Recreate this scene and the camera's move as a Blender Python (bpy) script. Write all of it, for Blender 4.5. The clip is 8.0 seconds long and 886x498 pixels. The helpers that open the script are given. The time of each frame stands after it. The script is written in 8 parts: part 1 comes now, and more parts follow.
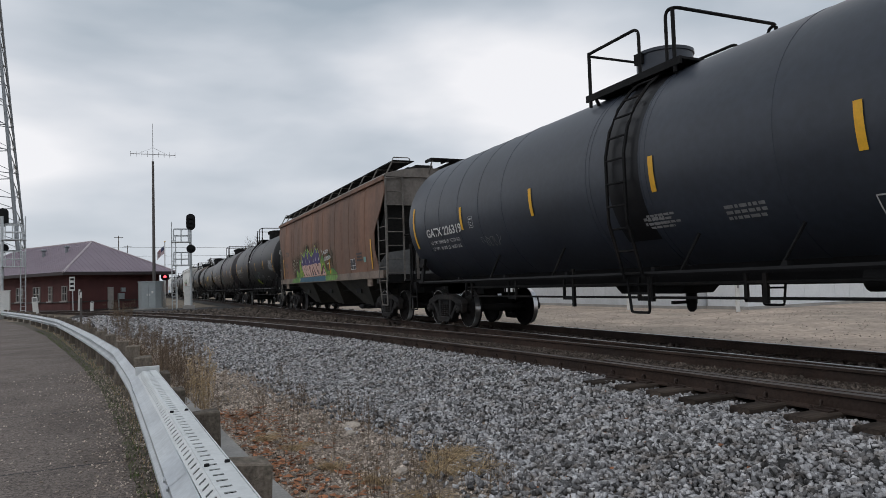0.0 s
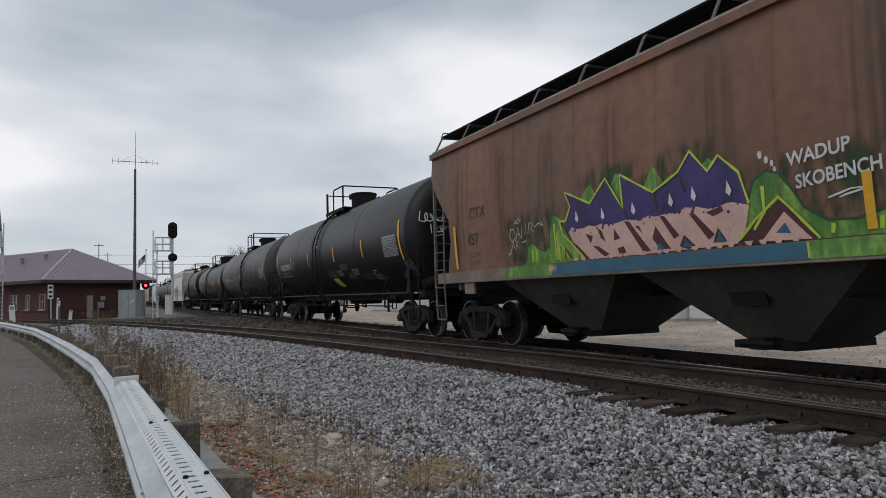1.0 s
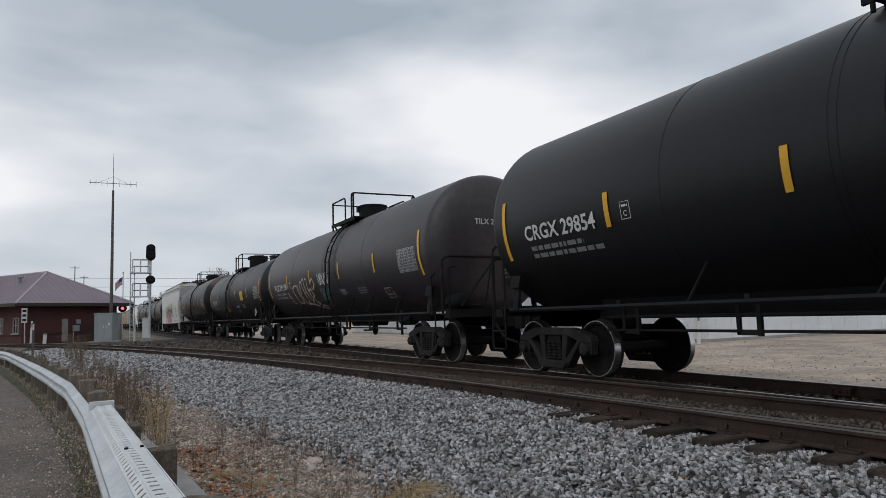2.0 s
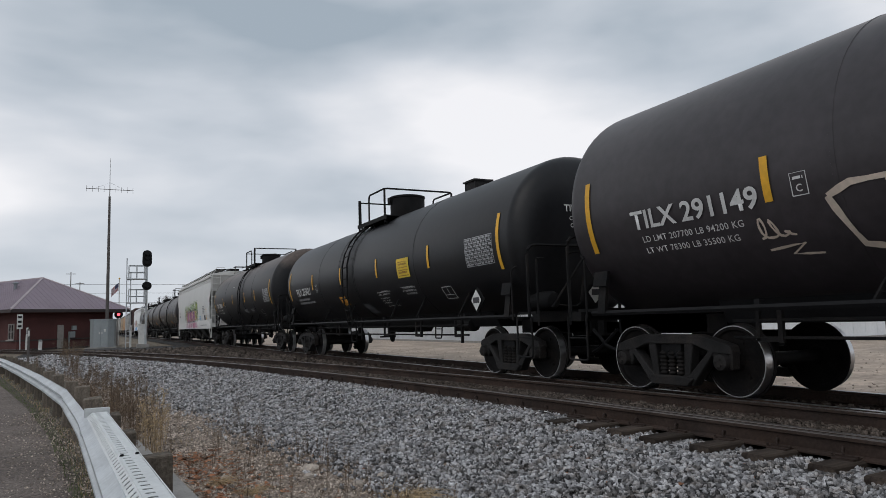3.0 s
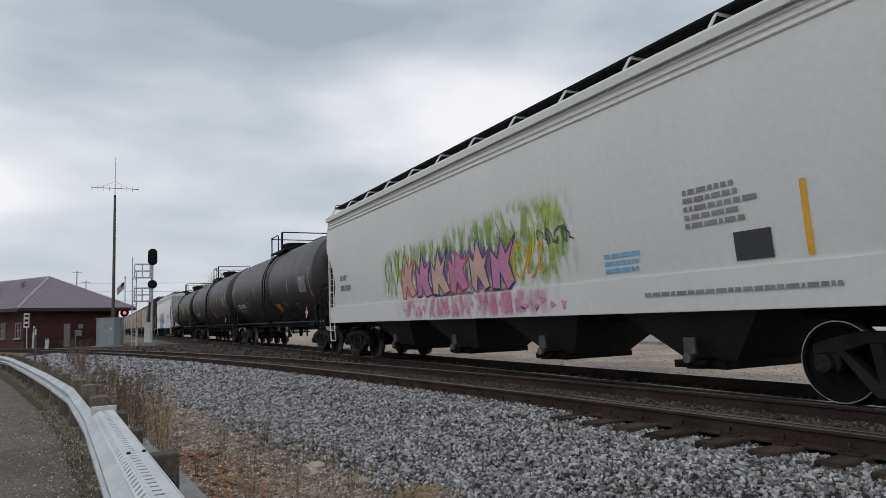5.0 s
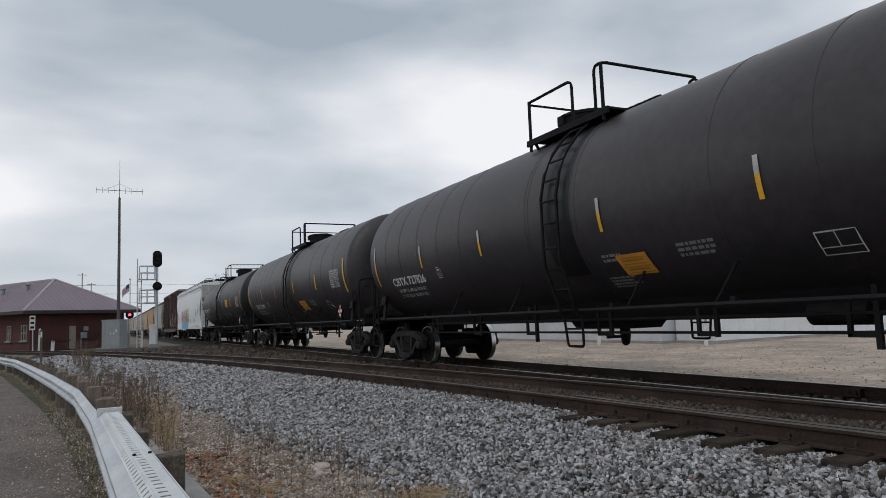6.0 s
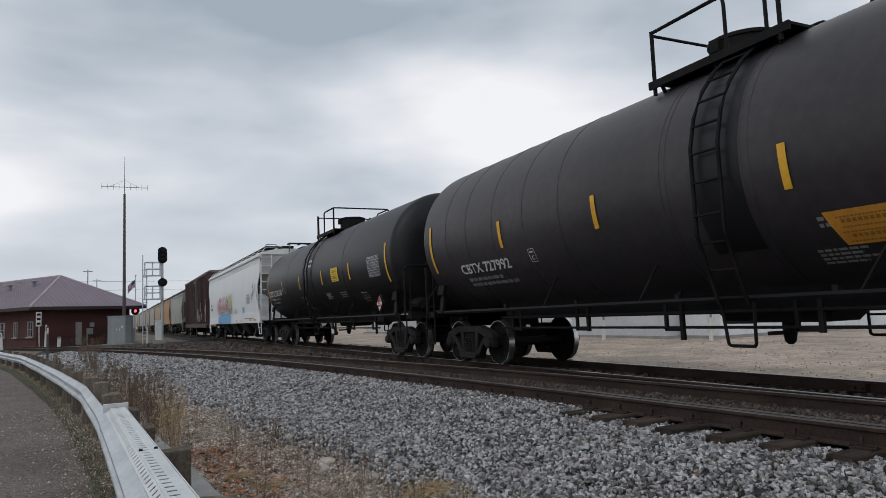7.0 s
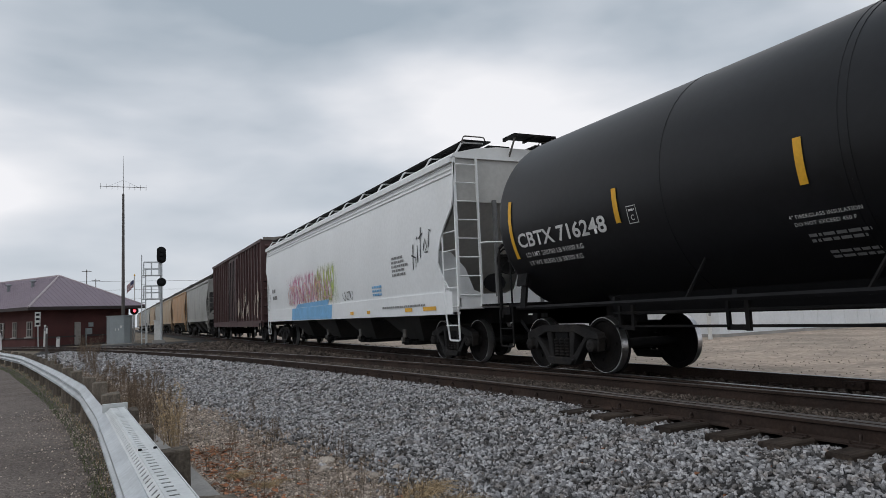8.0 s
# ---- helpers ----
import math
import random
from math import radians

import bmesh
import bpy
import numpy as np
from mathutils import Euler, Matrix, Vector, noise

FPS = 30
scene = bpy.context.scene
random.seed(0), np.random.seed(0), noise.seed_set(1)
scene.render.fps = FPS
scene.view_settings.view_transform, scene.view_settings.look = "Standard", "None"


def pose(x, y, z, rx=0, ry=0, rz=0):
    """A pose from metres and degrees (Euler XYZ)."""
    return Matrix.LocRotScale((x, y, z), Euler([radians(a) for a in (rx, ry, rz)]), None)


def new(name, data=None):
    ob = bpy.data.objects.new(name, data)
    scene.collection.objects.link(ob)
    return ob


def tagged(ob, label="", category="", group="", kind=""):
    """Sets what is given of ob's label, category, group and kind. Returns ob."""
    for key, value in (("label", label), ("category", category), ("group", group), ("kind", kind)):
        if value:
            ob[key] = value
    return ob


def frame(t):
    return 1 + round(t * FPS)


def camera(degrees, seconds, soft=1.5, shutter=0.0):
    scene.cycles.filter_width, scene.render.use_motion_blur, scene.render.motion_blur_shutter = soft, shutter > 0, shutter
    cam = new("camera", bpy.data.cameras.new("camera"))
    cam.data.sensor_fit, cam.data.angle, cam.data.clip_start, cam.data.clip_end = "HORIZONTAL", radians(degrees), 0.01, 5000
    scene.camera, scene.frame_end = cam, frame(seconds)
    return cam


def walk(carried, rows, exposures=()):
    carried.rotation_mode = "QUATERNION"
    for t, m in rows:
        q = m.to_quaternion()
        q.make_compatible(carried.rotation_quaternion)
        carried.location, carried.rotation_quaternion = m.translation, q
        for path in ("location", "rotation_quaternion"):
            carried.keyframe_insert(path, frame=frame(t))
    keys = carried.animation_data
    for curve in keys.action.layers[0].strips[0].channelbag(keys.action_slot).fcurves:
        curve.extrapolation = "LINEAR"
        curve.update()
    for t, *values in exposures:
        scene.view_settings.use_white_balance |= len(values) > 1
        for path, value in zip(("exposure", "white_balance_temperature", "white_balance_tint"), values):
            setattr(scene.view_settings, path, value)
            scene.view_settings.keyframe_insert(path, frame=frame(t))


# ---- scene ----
# camera: stands beside the road, panning a little by hand
cam = camera(65.67, 8.0, soft=0.5)
PATH = [
    (0.0, pose(0, 0, 1.073, 92.907, 1.813, -23.628)),
    (0.5, pose(0, 0, 1.073, 93.266, 1.454, -24.065)),
    (1.0, pose(0, 0, 1.073, 93.770, 1.413, -24.987)),
    (1.5, pose(0, 0, 1.073, 94.720, 1.697, -26.048)),
    (3.0, pose(0, 0, 1.073, 96.003, 1.724, -26.788)),
    (3.5, pose(0, 0, 1.073, 95.919, 1.697, -26.735)),
    (4.0, pose(0, 0, 1.073, 95.833, 1.770, -26.605)),
    (4.5, pose(0, 0, 1.073, 95.775, 1.838, -26.508)),
    (6.0, pose(0, 0, 1.073, 95.836, 2.205, -26.021)),
    (6.5, pose(0, 0, 1.073, 95.627, 2.349, -25.823)),
    (7.0, pose(0, 0, 1.073, 95.474, 2.321, -25.646)),
    (7.5, pose(0, 0, 1.073, 95.468, 2.291, -25.619)),
    (8.0, pose(0, 0, 1.073, 95.403, 2.445, -25.713)),
]
walk(cam, PATH)

# ---- world and light: overcast day ----
SUN_EL, SUN_AZ = 48.0, 235.0
world = bpy.data.worlds.new("overcast_sky")
scene.world = world
world.use_nodes = True
wn, wl = world.node_tree.nodes, world.node_tree.links
wn.clear()


def wnode(kind, **sets):
    n = wn.new(kind)
    for k, val in sets.items():
        n.inputs[k].default_value = val
    return n


w_out = wn.new("ShaderNodeOutputWorld")
w_tc = wn.new("ShaderNodeTexCoord")
w_sky = wn.new("ShaderNodeTexSky")
w_sky.sky_type = "NISHITA"
w_sky.sun_disc = False
w_sky.sun_elevation, w_sky.sun_rotation = radians(SUN_EL), radians(SUN_AZ)
w_skybg = wnode("ShaderNodeBackground", Strength=0.07)
wl.new(w_sky.outputs[0], w_skybg.inputs[0])
# cloud deck: broad soft layers, drawn out sideways
w_map = wn.new("ShaderNodeMapping")
w_map.inputs["Location"].default_value = (0.35, 1.15, 0.3)
w_map.inputs["Scale"].default_value = (1.5, 1.5, 4.2)
wl.new(w_tc.outputs["Generated"], w_map.inputs[0])
w_n1 = wnode("ShaderNodeTexNoise", Scale=1.35, Detail=5.0, Roughness=0.42, Distortion=0.1)
wl.new(w_map.outputs[0], w_n1.inputs["Vector"])
w_ramp = wn.new("ShaderNodeValToRGB")
w_ramp.color_ramp.elements[0].position = 0.36
w_ramp.color_ramp.elements[0].color = (0.36, 0.423, 0.488, 1)
w_ramp.color_ramp.elements[1].position = 0.64
w_ramp.color_ramp.elements[1].color = (0.90, 0.898, 0.925, 1)
e = w_ramp.color_ramp.elements.new(0.5)
e.color = (0.60, 0.64, 0.698, 1)
wl.new(w_n1.outputs[0], w_ramp.inputs[0])
w_cloud = wnode("ShaderNodeBackground", Strength=1.05)
wl.new(w_ramp.outputs[0], w_cloud.inputs[0])
w_mix = wn.new("ShaderNodeMixShader")
w_mix.inputs[0].default_value = 0.93
wl.new(w_skybg.outputs[0], w_mix.inputs[1])
wl.new(w_cloud.outputs[0], w_mix.inputs[2])
wl.new(w_mix.outputs[0], w_out.inputs[0])

sun = new("sun", bpy.data.lights.new("sun", "SUN"))
sun.data.energy, sun.data.angle, sun.data.color = 0.55, radians(40), (1.0, 0.97, 0.93)
sun.matrix_world = pose(0, 0, 60, 90 - SUN_EL, 0, -SUN_AZ + 180)
scene.view_settings.exposure = 0.0


# ---- materials ----
def mat(name, base, rough=0.6, metal=0.0, var=0.25, scale=3.0, fine=40.0, bump=0.15, second=None, mix=(0.45, 0.7), spec=0.5, island=0.0, obj=0.0, streak=None, dust=None, speckle=None):
    """Procedural surface: base colour varied at two scales, stains of a second colour, fine relief."""
    m = bpy.data.materials.new(name)
    m.use_nodes = True
    nt = m.node_tree
    n, l = nt.nodes, nt.links
    b = n["Principled BSDF"]
    tc = n.new("ShaderNodeTexCoord")
    co = tc.outputs["Object"]
    n1 = n.new("ShaderNodeTexNoise")
    n1.inputs["Scale"].default_value, n1.inputs["Detail"].default_value = scale, 6
    n2 = n.new("ShaderNodeTexNoise")
    n2.inputs["Scale"].default_value, n2.inputs["Detail"].default_value = fine, 4
    l.new(co, n2.inputs["Vector"])
    if streak:
        st = n.new("ShaderNodeMapping")
        st.inputs["Scale"].default_value = streak
        l.new(co, st.inputs[0])
        co = st.outputs[0]
    l.new(co, n1.inputs["Vector"])
    r1 = n.new("ShaderNodeMapRange")
    r1.inputs["From Min"].default_value, r1.inputs["From Max"].default_value = 0.3, 0.7
    r1.inputs["To Min"].default_value, r1.inputs["To Max"].default_value = 1 - var, 1 + var
    l.new(n1.outputs[0], r1.inputs[0])
    r2 = n.new("ShaderNodeMapRange")
    r2.inputs["From Min"].default_value, r2.inputs["From Max"].default_value = 0.3, 0.7
    r2.inputs["To Min"].default_value, r2.inputs["To Max"].default_value = 1 - var * 0.7, 1 + var * 0.7
    l.new(n2.outputs[0], r2.inputs[0])
    mul = n.new("ShaderNodeMath")
    mul.operation = "MULTIPLY"
    l.new(r1.outputs[0], mul.inputs[0]), l.new(r2.outputs[0], mul.inputs[1])
    val = mul.outputs[0]
    for amount, node, out in ((island, "ShaderNodeNewGeometry", "Random Per Island"), (obj, "ShaderNodeObjectInfo", "Random")):
        if amount:
            g = n.new(node)
            r3 = n.new("ShaderNodeMapRange")
            r3.inputs["To Min"].default_value, r3.inputs["To Max"].default_value = 1 - amount, 1 + amount
            l.new(g.outputs[out], r3.inputs[0])
            mm = n.new("ShaderNodeMath")
            mm.operation = "MULTIPLY"
            l.new(val, mm.inputs[0]), l.new(r3.outputs[0], mm.inputs[1])
            val = mm.outputs[0]
    if speckle:
        # grit: small cells, each lighter or darker than its neighbours
        size, amount = speckle
        vo = n.new("ShaderNodeTexVoronoi")
        vo.inputs["Scale"].default_value = size
        l.new(tc.outputs["Object"], vo.inputs["Vector"])
        sx = n.new("ShaderNodeSeparateColor")
        l.new(vo.outputs["Color"], sx.inputs[0])
        r6 = n.new("ShaderNodeMapRange")
        r6.inputs["To Min"].default_value, r6.inputs["To Max"].default_value = 1 - amount, 1 + amount
        l.new(sx.outputs[0], r6.inputs[0])
        m6 = n.new("ShaderNodeMath")
        m6.operation = "MULTIPLY"
        l.new(val, m6.inputs[0]), l.new(r6.outputs[0], m6.inputs[1])
        val = m6.outputs[0]
    col = n.new("ShaderNodeRGB")
    col.outputs[0].default_value = (*base, 1)
    src = col.outputs[0]
    if second:
        n3 = n.new("ShaderNodeTexNoise")
        n3.inputs["Scale"].default_value, n3.inputs["Detail"].default_value = scale * 0.6, 8
        n3.inputs["Roughness"].default_value = 0.65
        off = n.new("ShaderNodeMapping")
        off.inputs["Location"].default_value = (7.3, 2.1, 4.4)
        l.new(co, off.inputs[0]), l.new(off.outputs[0], n3.inputs["Vector"])
        r4 = n.new("ShaderNodeMapRange")
        r4.inputs["From Min"].default_value, r4.inputs["From Max"].default_value = mix
        l.new(n3.outputs[0], r4.inputs[0])
        mx = n.new("ShaderNodeMix")
        mx.data_type = "RGBA"
        mx.inputs[6].default_value, mx.inputs[7].default_value = (*base, 1), (*second, 1)
        l.new(r4.outputs[0], mx.inputs[0])
        src = mx.outputs[2]
    if dust:
        # road dust settled on the upper side, with ragged runs downward
        level, colour = dust
        sp = n.new("ShaderNodeSeparateXYZ")
        l.new(tc.outputs["Object"], sp.inputs[0])
        rag = n.new("ShaderNodeMapping")
        rag.inputs["Scale"].default_value = (0.5, 3.0, 0.5)
        l.new(tc.outputs["Object"], rag.inputs[0])
        n5 = n.new("ShaderNodeTexNoise")
        n5.inputs["Scale"].default_value, n5.inputs["Detail"].default_value = 1.6, 7
        l.new(rag.outputs[0], n5.inputs["Vector"])
        ad = n.new("ShaderNodeMath")
        ad.operation = "MULTIPLY_ADD"
        ad.inputs[1].default_value = 0.9
        l.new(n5.outputs[0], ad.inputs[0]), l.new(sp.outputs[2], ad.inputs[2])
        r5 = n.new("ShaderNodeMapRange")
        r5.inputs["From Min"].default_value, r5.inputs["From Max"].default_value = level + 0.35, level + 0.75
        l.new(ad.outputs[0], r5.inputs[0])
        md = n.new("ShaderNodeMix")
        md.data_type = "RGBA"
        md.inputs[7].default_value = (*colour, 1)
        l.new(src, md.inputs[6]), l.new(r5.outputs[0], md.inputs[0])
        src = md.outputs[2]
    sc = n.new("ShaderNodeVectorMath")
    sc.operation = "SCALE"
    l.new(src, sc.inputs[0]), l.new(val, sc.inputs["Scale"])
    l.new(sc.outputs[0], b.inputs["Base Color"])
    b.inputs["Roughness"].default_value, b.inputs["Metallic"].default_value = rough, metal
    b.inputs["Specular IOR Level"].default_value = spec
    if bump:
        bp = n.new("ShaderNodeBump")
        bp.inputs["Strength"].default_value, bp.inputs["Distance"].default_value = bump, 0.02
        l.new(n2.outputs[0], bp.inputs["Height"]), l.new(bp.outputs[0], b.inputs["Normal"])
    return m


M_TANK = mat("black_tank_paint", (0.0065, 0.0068, 0.0085), 0.42, 0, 0.3, 0.5, 9, 0.04, (0.012, 0.0115, 0.012), (0.5, 0.8), spec=0.31)
M_TANKBLUE = mat("blue_black_tank_paint", (0.025, 0.031, 0.044), 0.42, 0, 0.2, 0.5, 9, 0.04, (0.033, 0.039, 0.05), (0.5, 0.8), spec=0.52)
M_TANKBROWN = mat("rust_dusted_black_paint", (0.031, 0.026, 0.029), 0.44, 0, 0.3, 0.4, 7, 0.05, (0.052, 0.041, 0.041), (0.46, 0.70), spec=0.46)
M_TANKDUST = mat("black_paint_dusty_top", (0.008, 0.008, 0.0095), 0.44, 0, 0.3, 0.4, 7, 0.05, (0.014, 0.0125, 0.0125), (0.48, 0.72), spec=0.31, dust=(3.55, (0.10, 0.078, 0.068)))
M_IRON = mat("black_running_gear", (0.008, 0.008, 0.0085), 0.7, 0, 0.35, 3, 40, 0.2, (0.022, 0.018, 0.016), (0.5, 0.75), spec=0.16)
M_TRUCK = mat("grimy_truck_steel", (0.018, 0.017, 0.017), 0.75, 0, 0.4, 3, 50, 0.35, (0.036, 0.029, 0.025), (0.5, 0.75), spec=0.25)
M_WHEEL = mat("wheel_steel", (0.009, 0.008, 0.008), 0.75, 0.0, 0.3, 4, 30, 0.15, (0.018, 0.014, 0.012), (0.5, 0.75), spec=0.14)
M_TREAD = mat("polished_tread", (0.55, 0.55, 0.56), 0.3, 1.0, 0.1, 4, 30, 0.05)
M_RAILSIDE = mat("rusty_rail", (0.046, 0.029, 0.022), 0.8, 0.0, 0.35, 2, 30, 0.25, (0.03, 0.022, 0.019), (0.4, 0.7), spec=0.25)
M_RAILTOP = mat("worn_rail_head", (0.42, 0.42, 0.43), 0.35, 1.0, 0.15, 1, 30, 0.05)
M_RAILDULL = mat("dull_rail_head", (0.15, 0.13, 0.12), 0.45, 0.7, 0.25, 1, 30, 0.05)
M_TIE = mat("creosoted_tie", (0.036, 0.028, 0.024), 0.9, 0, 0.45, 2, 25, 0.6, (0.075, 0.058, 0.046), (0.48, 0.72), obj=0.35, spec=0.2, streak=(0.4, 6, 3))
M_STONE = mat("ballast_stone", (0.345, 0.343, 0.352), 0.9, 0, 0.3, 9, 90, 0.5, (0.20, 0.18, 0.165), (0.46, 0.66), island=0.8, spec=0.15)
M_STONEDARK = mat("oily_ballast", (0.10, 0.082, 0.070), 0.9, 0, 0.3, 3, 50, 0.3, (0.07, 0.058, 0.05), (0.45, 0.7), island=0.6, spec=0.15)
# near-black bed: the shade in gaps between the stones is put into its colour
M_BEDSHADE = mat("ballast_bed", (0.032, 0.031, 0.030), 0.95, 0, 0.5, 6, 22, 1.0, (0.022, 0.02, 0.019), (0.45, 0.7))
M_GROUND = mat("dead_grass_ground", (0.20, 0.155, 0.11), 0.95, 0, 0.35, 0.6, 14, 0.8, (0.12, 0.105, 0.075), (0.4, 0.65))
M_DIRT = mat("gravelly_dirt", (0.26, 0.208, 0.165), 0.95, 0, 0.3, 1.2, 30, 0.8, (0.15, 0.118, 0.09), (0.42, 0.68), speckle=(45, 0.4))
M_LOT = mat("tan_gravel_lot", (0.42, 0.335, 0.268), 0.95, 0, 0.22, 0.7, 7, 0.8, (0.28, 0.235, 0.19), (0.42, 0.68), speckle=(9, 0.18))
M_ASPHALT = mat("old_asphalt", (0.175, 0.148, 0.132), 0.92, 0, 0.14, 1.1, 75, 0.9, (0.135, 0.112, 0.098), (0.45, 0.66), spec=0.25, speckle=(58, 0.5))
M_GALV = mat("galvanised_steel", (0.50, 0.53, 0.55), 0.45, 0.35, 0.14, 1.5, 25, 0.06, (0.40, 0.43, 0.46), (0.45, 0.7))
M_GALVWHITE = mat("pale_galvanised_tray", (0.60, 0.62, 0.62), 0.5, 0.2, 0.1, 2, 25, 0.06)
M_DARKSLOT = mat("slot_shadow_backing", (0.03, 0.03, 0.03), 0.9, 0, 0.2, 2, 20, 0)
M_POST = mat("weathered_timber_post", (0.145, 0.122, 0.10), 0.9, 0, 0.35, 3, 45, 0.6, (0.09, 0.082, 0.062), (0.5, 0.72), obj=0.25, spec=0.2, streak=(5, 5, 0.6))
M_CONC = mat("grey_concrete", (0.30, 0.29, 0.275), 0.9, 0, 0.18, 2, 40, 0.3)
M_YELLOW = mat("yellow_reflective_stripe", (0.72, 0.38, 0.02), 0.5, 0, 0.12, 2, 20, 0.02)
M_WHITEPAINT = mat("white_stencil_paint", (0.62, 0.62, 0.61), 0.6, 0, 0.12, 2, 20, 0.02)
M_DULLGREY = mat("dull_grey_sticker", (0.06, 0.062, 0.066), 0.6, 0, 0.2, 2, 20, 0.02)
M_GREYPAINT = mat("faded_stencil_paint", (0.22, 0.22, 0.22), 0.6, 0, 0.2, 2, 20, 0.02)
M_TABLE = mat("data_panel_white", (0.36, 0.37, 0.38), 0.5, 0, 0.2, 4, 30, 0.02)
M_BROWN = mat("oxide_brown_hopper_paint", (0.215, 0.108, 0.067), 0.7, 0, 0.17, 0.6, 5, 0.05, (0.135, 0.084, 0.062), (0.40, 0.70), streak=(1.6, 1.6, 0.22))
M_SILL = mat("dusty_brown_sill", (0.20, 0.155, 0.125), 0.75, 0, 0.25, 1.2, 12, 0.1, (0.12, 0.085, 0.065), (0.45, 0.7))
M_LADDERGREY = mat("weathered_grey_ladder", (0.15, 0.14, 0.128), 0.7, 0, 0.3, 2, 14, 0.1, (0.09, 0.07, 0.058), (0.45, 0.7))
M_SLOPEDARK = mat("charcoal_slope_sheet", (0.036, 0.037, 0.038), 0.8, 0, 0.3, 0.9, 12, 0.1, (0.022, 0.021, 0.02), (0.45, 0.7))
M_SLOPEGREY = mat("mid_grey_slope_sheet", (0.16, 0.163, 0.165), 0.75, 0, 0.2, 0.9, 12, 0.1, (0.11, 0.108, 0.105), (0.45, 0.7))
M_BAY = mat("olive_grey_hopper_bay", (0.062, 0.060, 0.050), 0.75, 0, 0.25, 0.9, 10, 0.1, (0.04, 0.038, 0.034), (0.45, 0.7), streak=(1.5, 1.5, 0.4))
M_BAYDARK = mat("dark_hopper_bay", (0.034, 0.034, 0.033), 0.75, 0, 0.25, 0.9, 10, 0.1, (0.055, 0.052, 0.046), (0.5, 0.72))
M_FADED = mat("bleached_stripe", (0.42, 0.42, 0.40), 0.6, 0, 0.15, 3, 20, 0.02)
M_GREYCAR = mat("grey_car_end_paint", (0.20, 0.178, 0.158), 0.7, 0, 0.25, 0.9, 12, 0.1, (0.10, 0.085, 0.075), (0.45, 0.7))
M_WHITECAR = mat("white_hopper_paint", (0.80, 0.815, 0.82), 0.5, 0, 0.05, 0.4, 10, 0.03, (0.70, 0.70, 0.68), (0.5, 0.8))
M_OFFWHITE = mat("weathered_white_hopper_paint", (0.66, 0.655, 0.635), 0.55, 0, 0.05, 0.4, 10, 0.03, (0.57, 0.56, 0.53), (0.5, 0.8))
M_PALEEND = mat("pale_grey_end_paint", (0.48, 0.475, 0.455), 0.6, 0, 0.10, 0.6, 10, 0.05, (0.40, 0.385, 0.36), (0.48, 0.72))
M_LIGHTGREYCAR = mat("light_grey_hopper_paint", (0.36, 0.36, 0.34), 0.6, 0, 0.12, 0.5, 10, 0.04, (0.30, 0.28, 0.25), (0.5, 0.75))
M_TANCAR = mat("tan_hopper_paint", (0.40, 0.30, 0.20), 0.6, 0, 0.14, 0.5, 10, 0.04, (0.34, 0.2, 0.1), (0.5, 0.72))
M_ORANGECAR = mat("rust_orange_hopper_paint", (0.43, 0.25, 0.12), 0.6, 0, 0.14, 0.5, 10, 0.04, (0.33, 0.25, 0.17), (0.5, 0.72))
M_BOXCAR = mat("dark_maroon_boxcar_paint", (0.062, 0.028, 0.027), 0.6, 0, 0.25, 0.8, 10, 0.08, (0.10, 0.062, 0.055), (0.5, 0.72), streak=(3, 3, 0.3))
M_BRICK = mat("dark_red_brick", (0.085, 0.030, 0.028), 0.9, 0, 0.2, 0.8, 20, 0.3, (0.075, 0.032, 0.03), (0.45, 0.7))
M_ROOF = mat("mauve_metal_roof", (0.225, 0.18, 0.215), 0.55, 0.1, 0.08, 0.4, 6, 0.05)
M_ROOFTRIM = mat("pale_roof_trim", (0.40, 0.34, 0.36), 0.5, 0.1, 0.08, 1, 6, 0.02)
M_DARKTRIM = mat("dark_brown_trim", (0.035, 0.024, 0.024), 0.6, 0, 0.15, 2, 20, 0.05)
M_WINDOWFRAME = mat("cream_window_frame", (0.30, 0.28, 0.26), 0.6, 0, 0.1, 3, 20, 0.05)
M_GLASS = mat("dark_window_glass", (0.03, 0.03, 0.035), 0.08, 0, 0.1, 3, 20, 0.0)
M_CABINET = mat("grey_signal_cabinet", (0.30, 0.33, 0.34), 0.45, 0.2, 0.08, 1, 10, 0.03)
M_ALU = mat("aluminium_signal_mast", (0.50, 0.52, 0.53), 0.4, 0.5, 0.1, 2, 20, 0.05)
M_BLACK = mat("signal_black", (0.011, 0.011, 0.012), 0.6, 0, 0.2, 2, 20, 0.02, spec=0.14)
M_WOODPOLE = mat("dark_steel_mast", (0.10, 0.09, 0.085), 0.7, 0.2, 0.2, 2, 20, 0.1)
M_TOWER = mat("tower_steel", (0.22, 0.235, 0.25), 0.5, 0.4, 0.15, 1, 10, 0.05)
M_SIGNWHITE = mat("white_sign_face", (0.62, 0.62, 0.60), 0.6, 0, 0.08, 3, 20, 0.02)
M_REDFLAG = mat("faded_red_cloth", (0.30, 0.10, 0.11), 0.85, 0, 0.1, 4, 30, 0.1)
M_WHITEFLAG = mat("white_cloth", (0.6, 0.58, 0.58), 0.85, 0, 0.1, 4, 30, 0.1)
M_BLUEFLAG = mat("navy_cloth", (0.06, 0.065, 0.12), 0.85, 0, 0.1, 4, 30, 0.1)
M_SHEDWALL = mat("pale_metal_siding", (0.56, 0.58, 0.60), 0.55, 0.1, 0.07, 0.8, 8, 0.04)
M_SHEDWHITE = mat("white_metal_siding", (0.70, 0.72, 0.74), 0.5, 0.1, 0.06, 0.8, 8, 0.04)
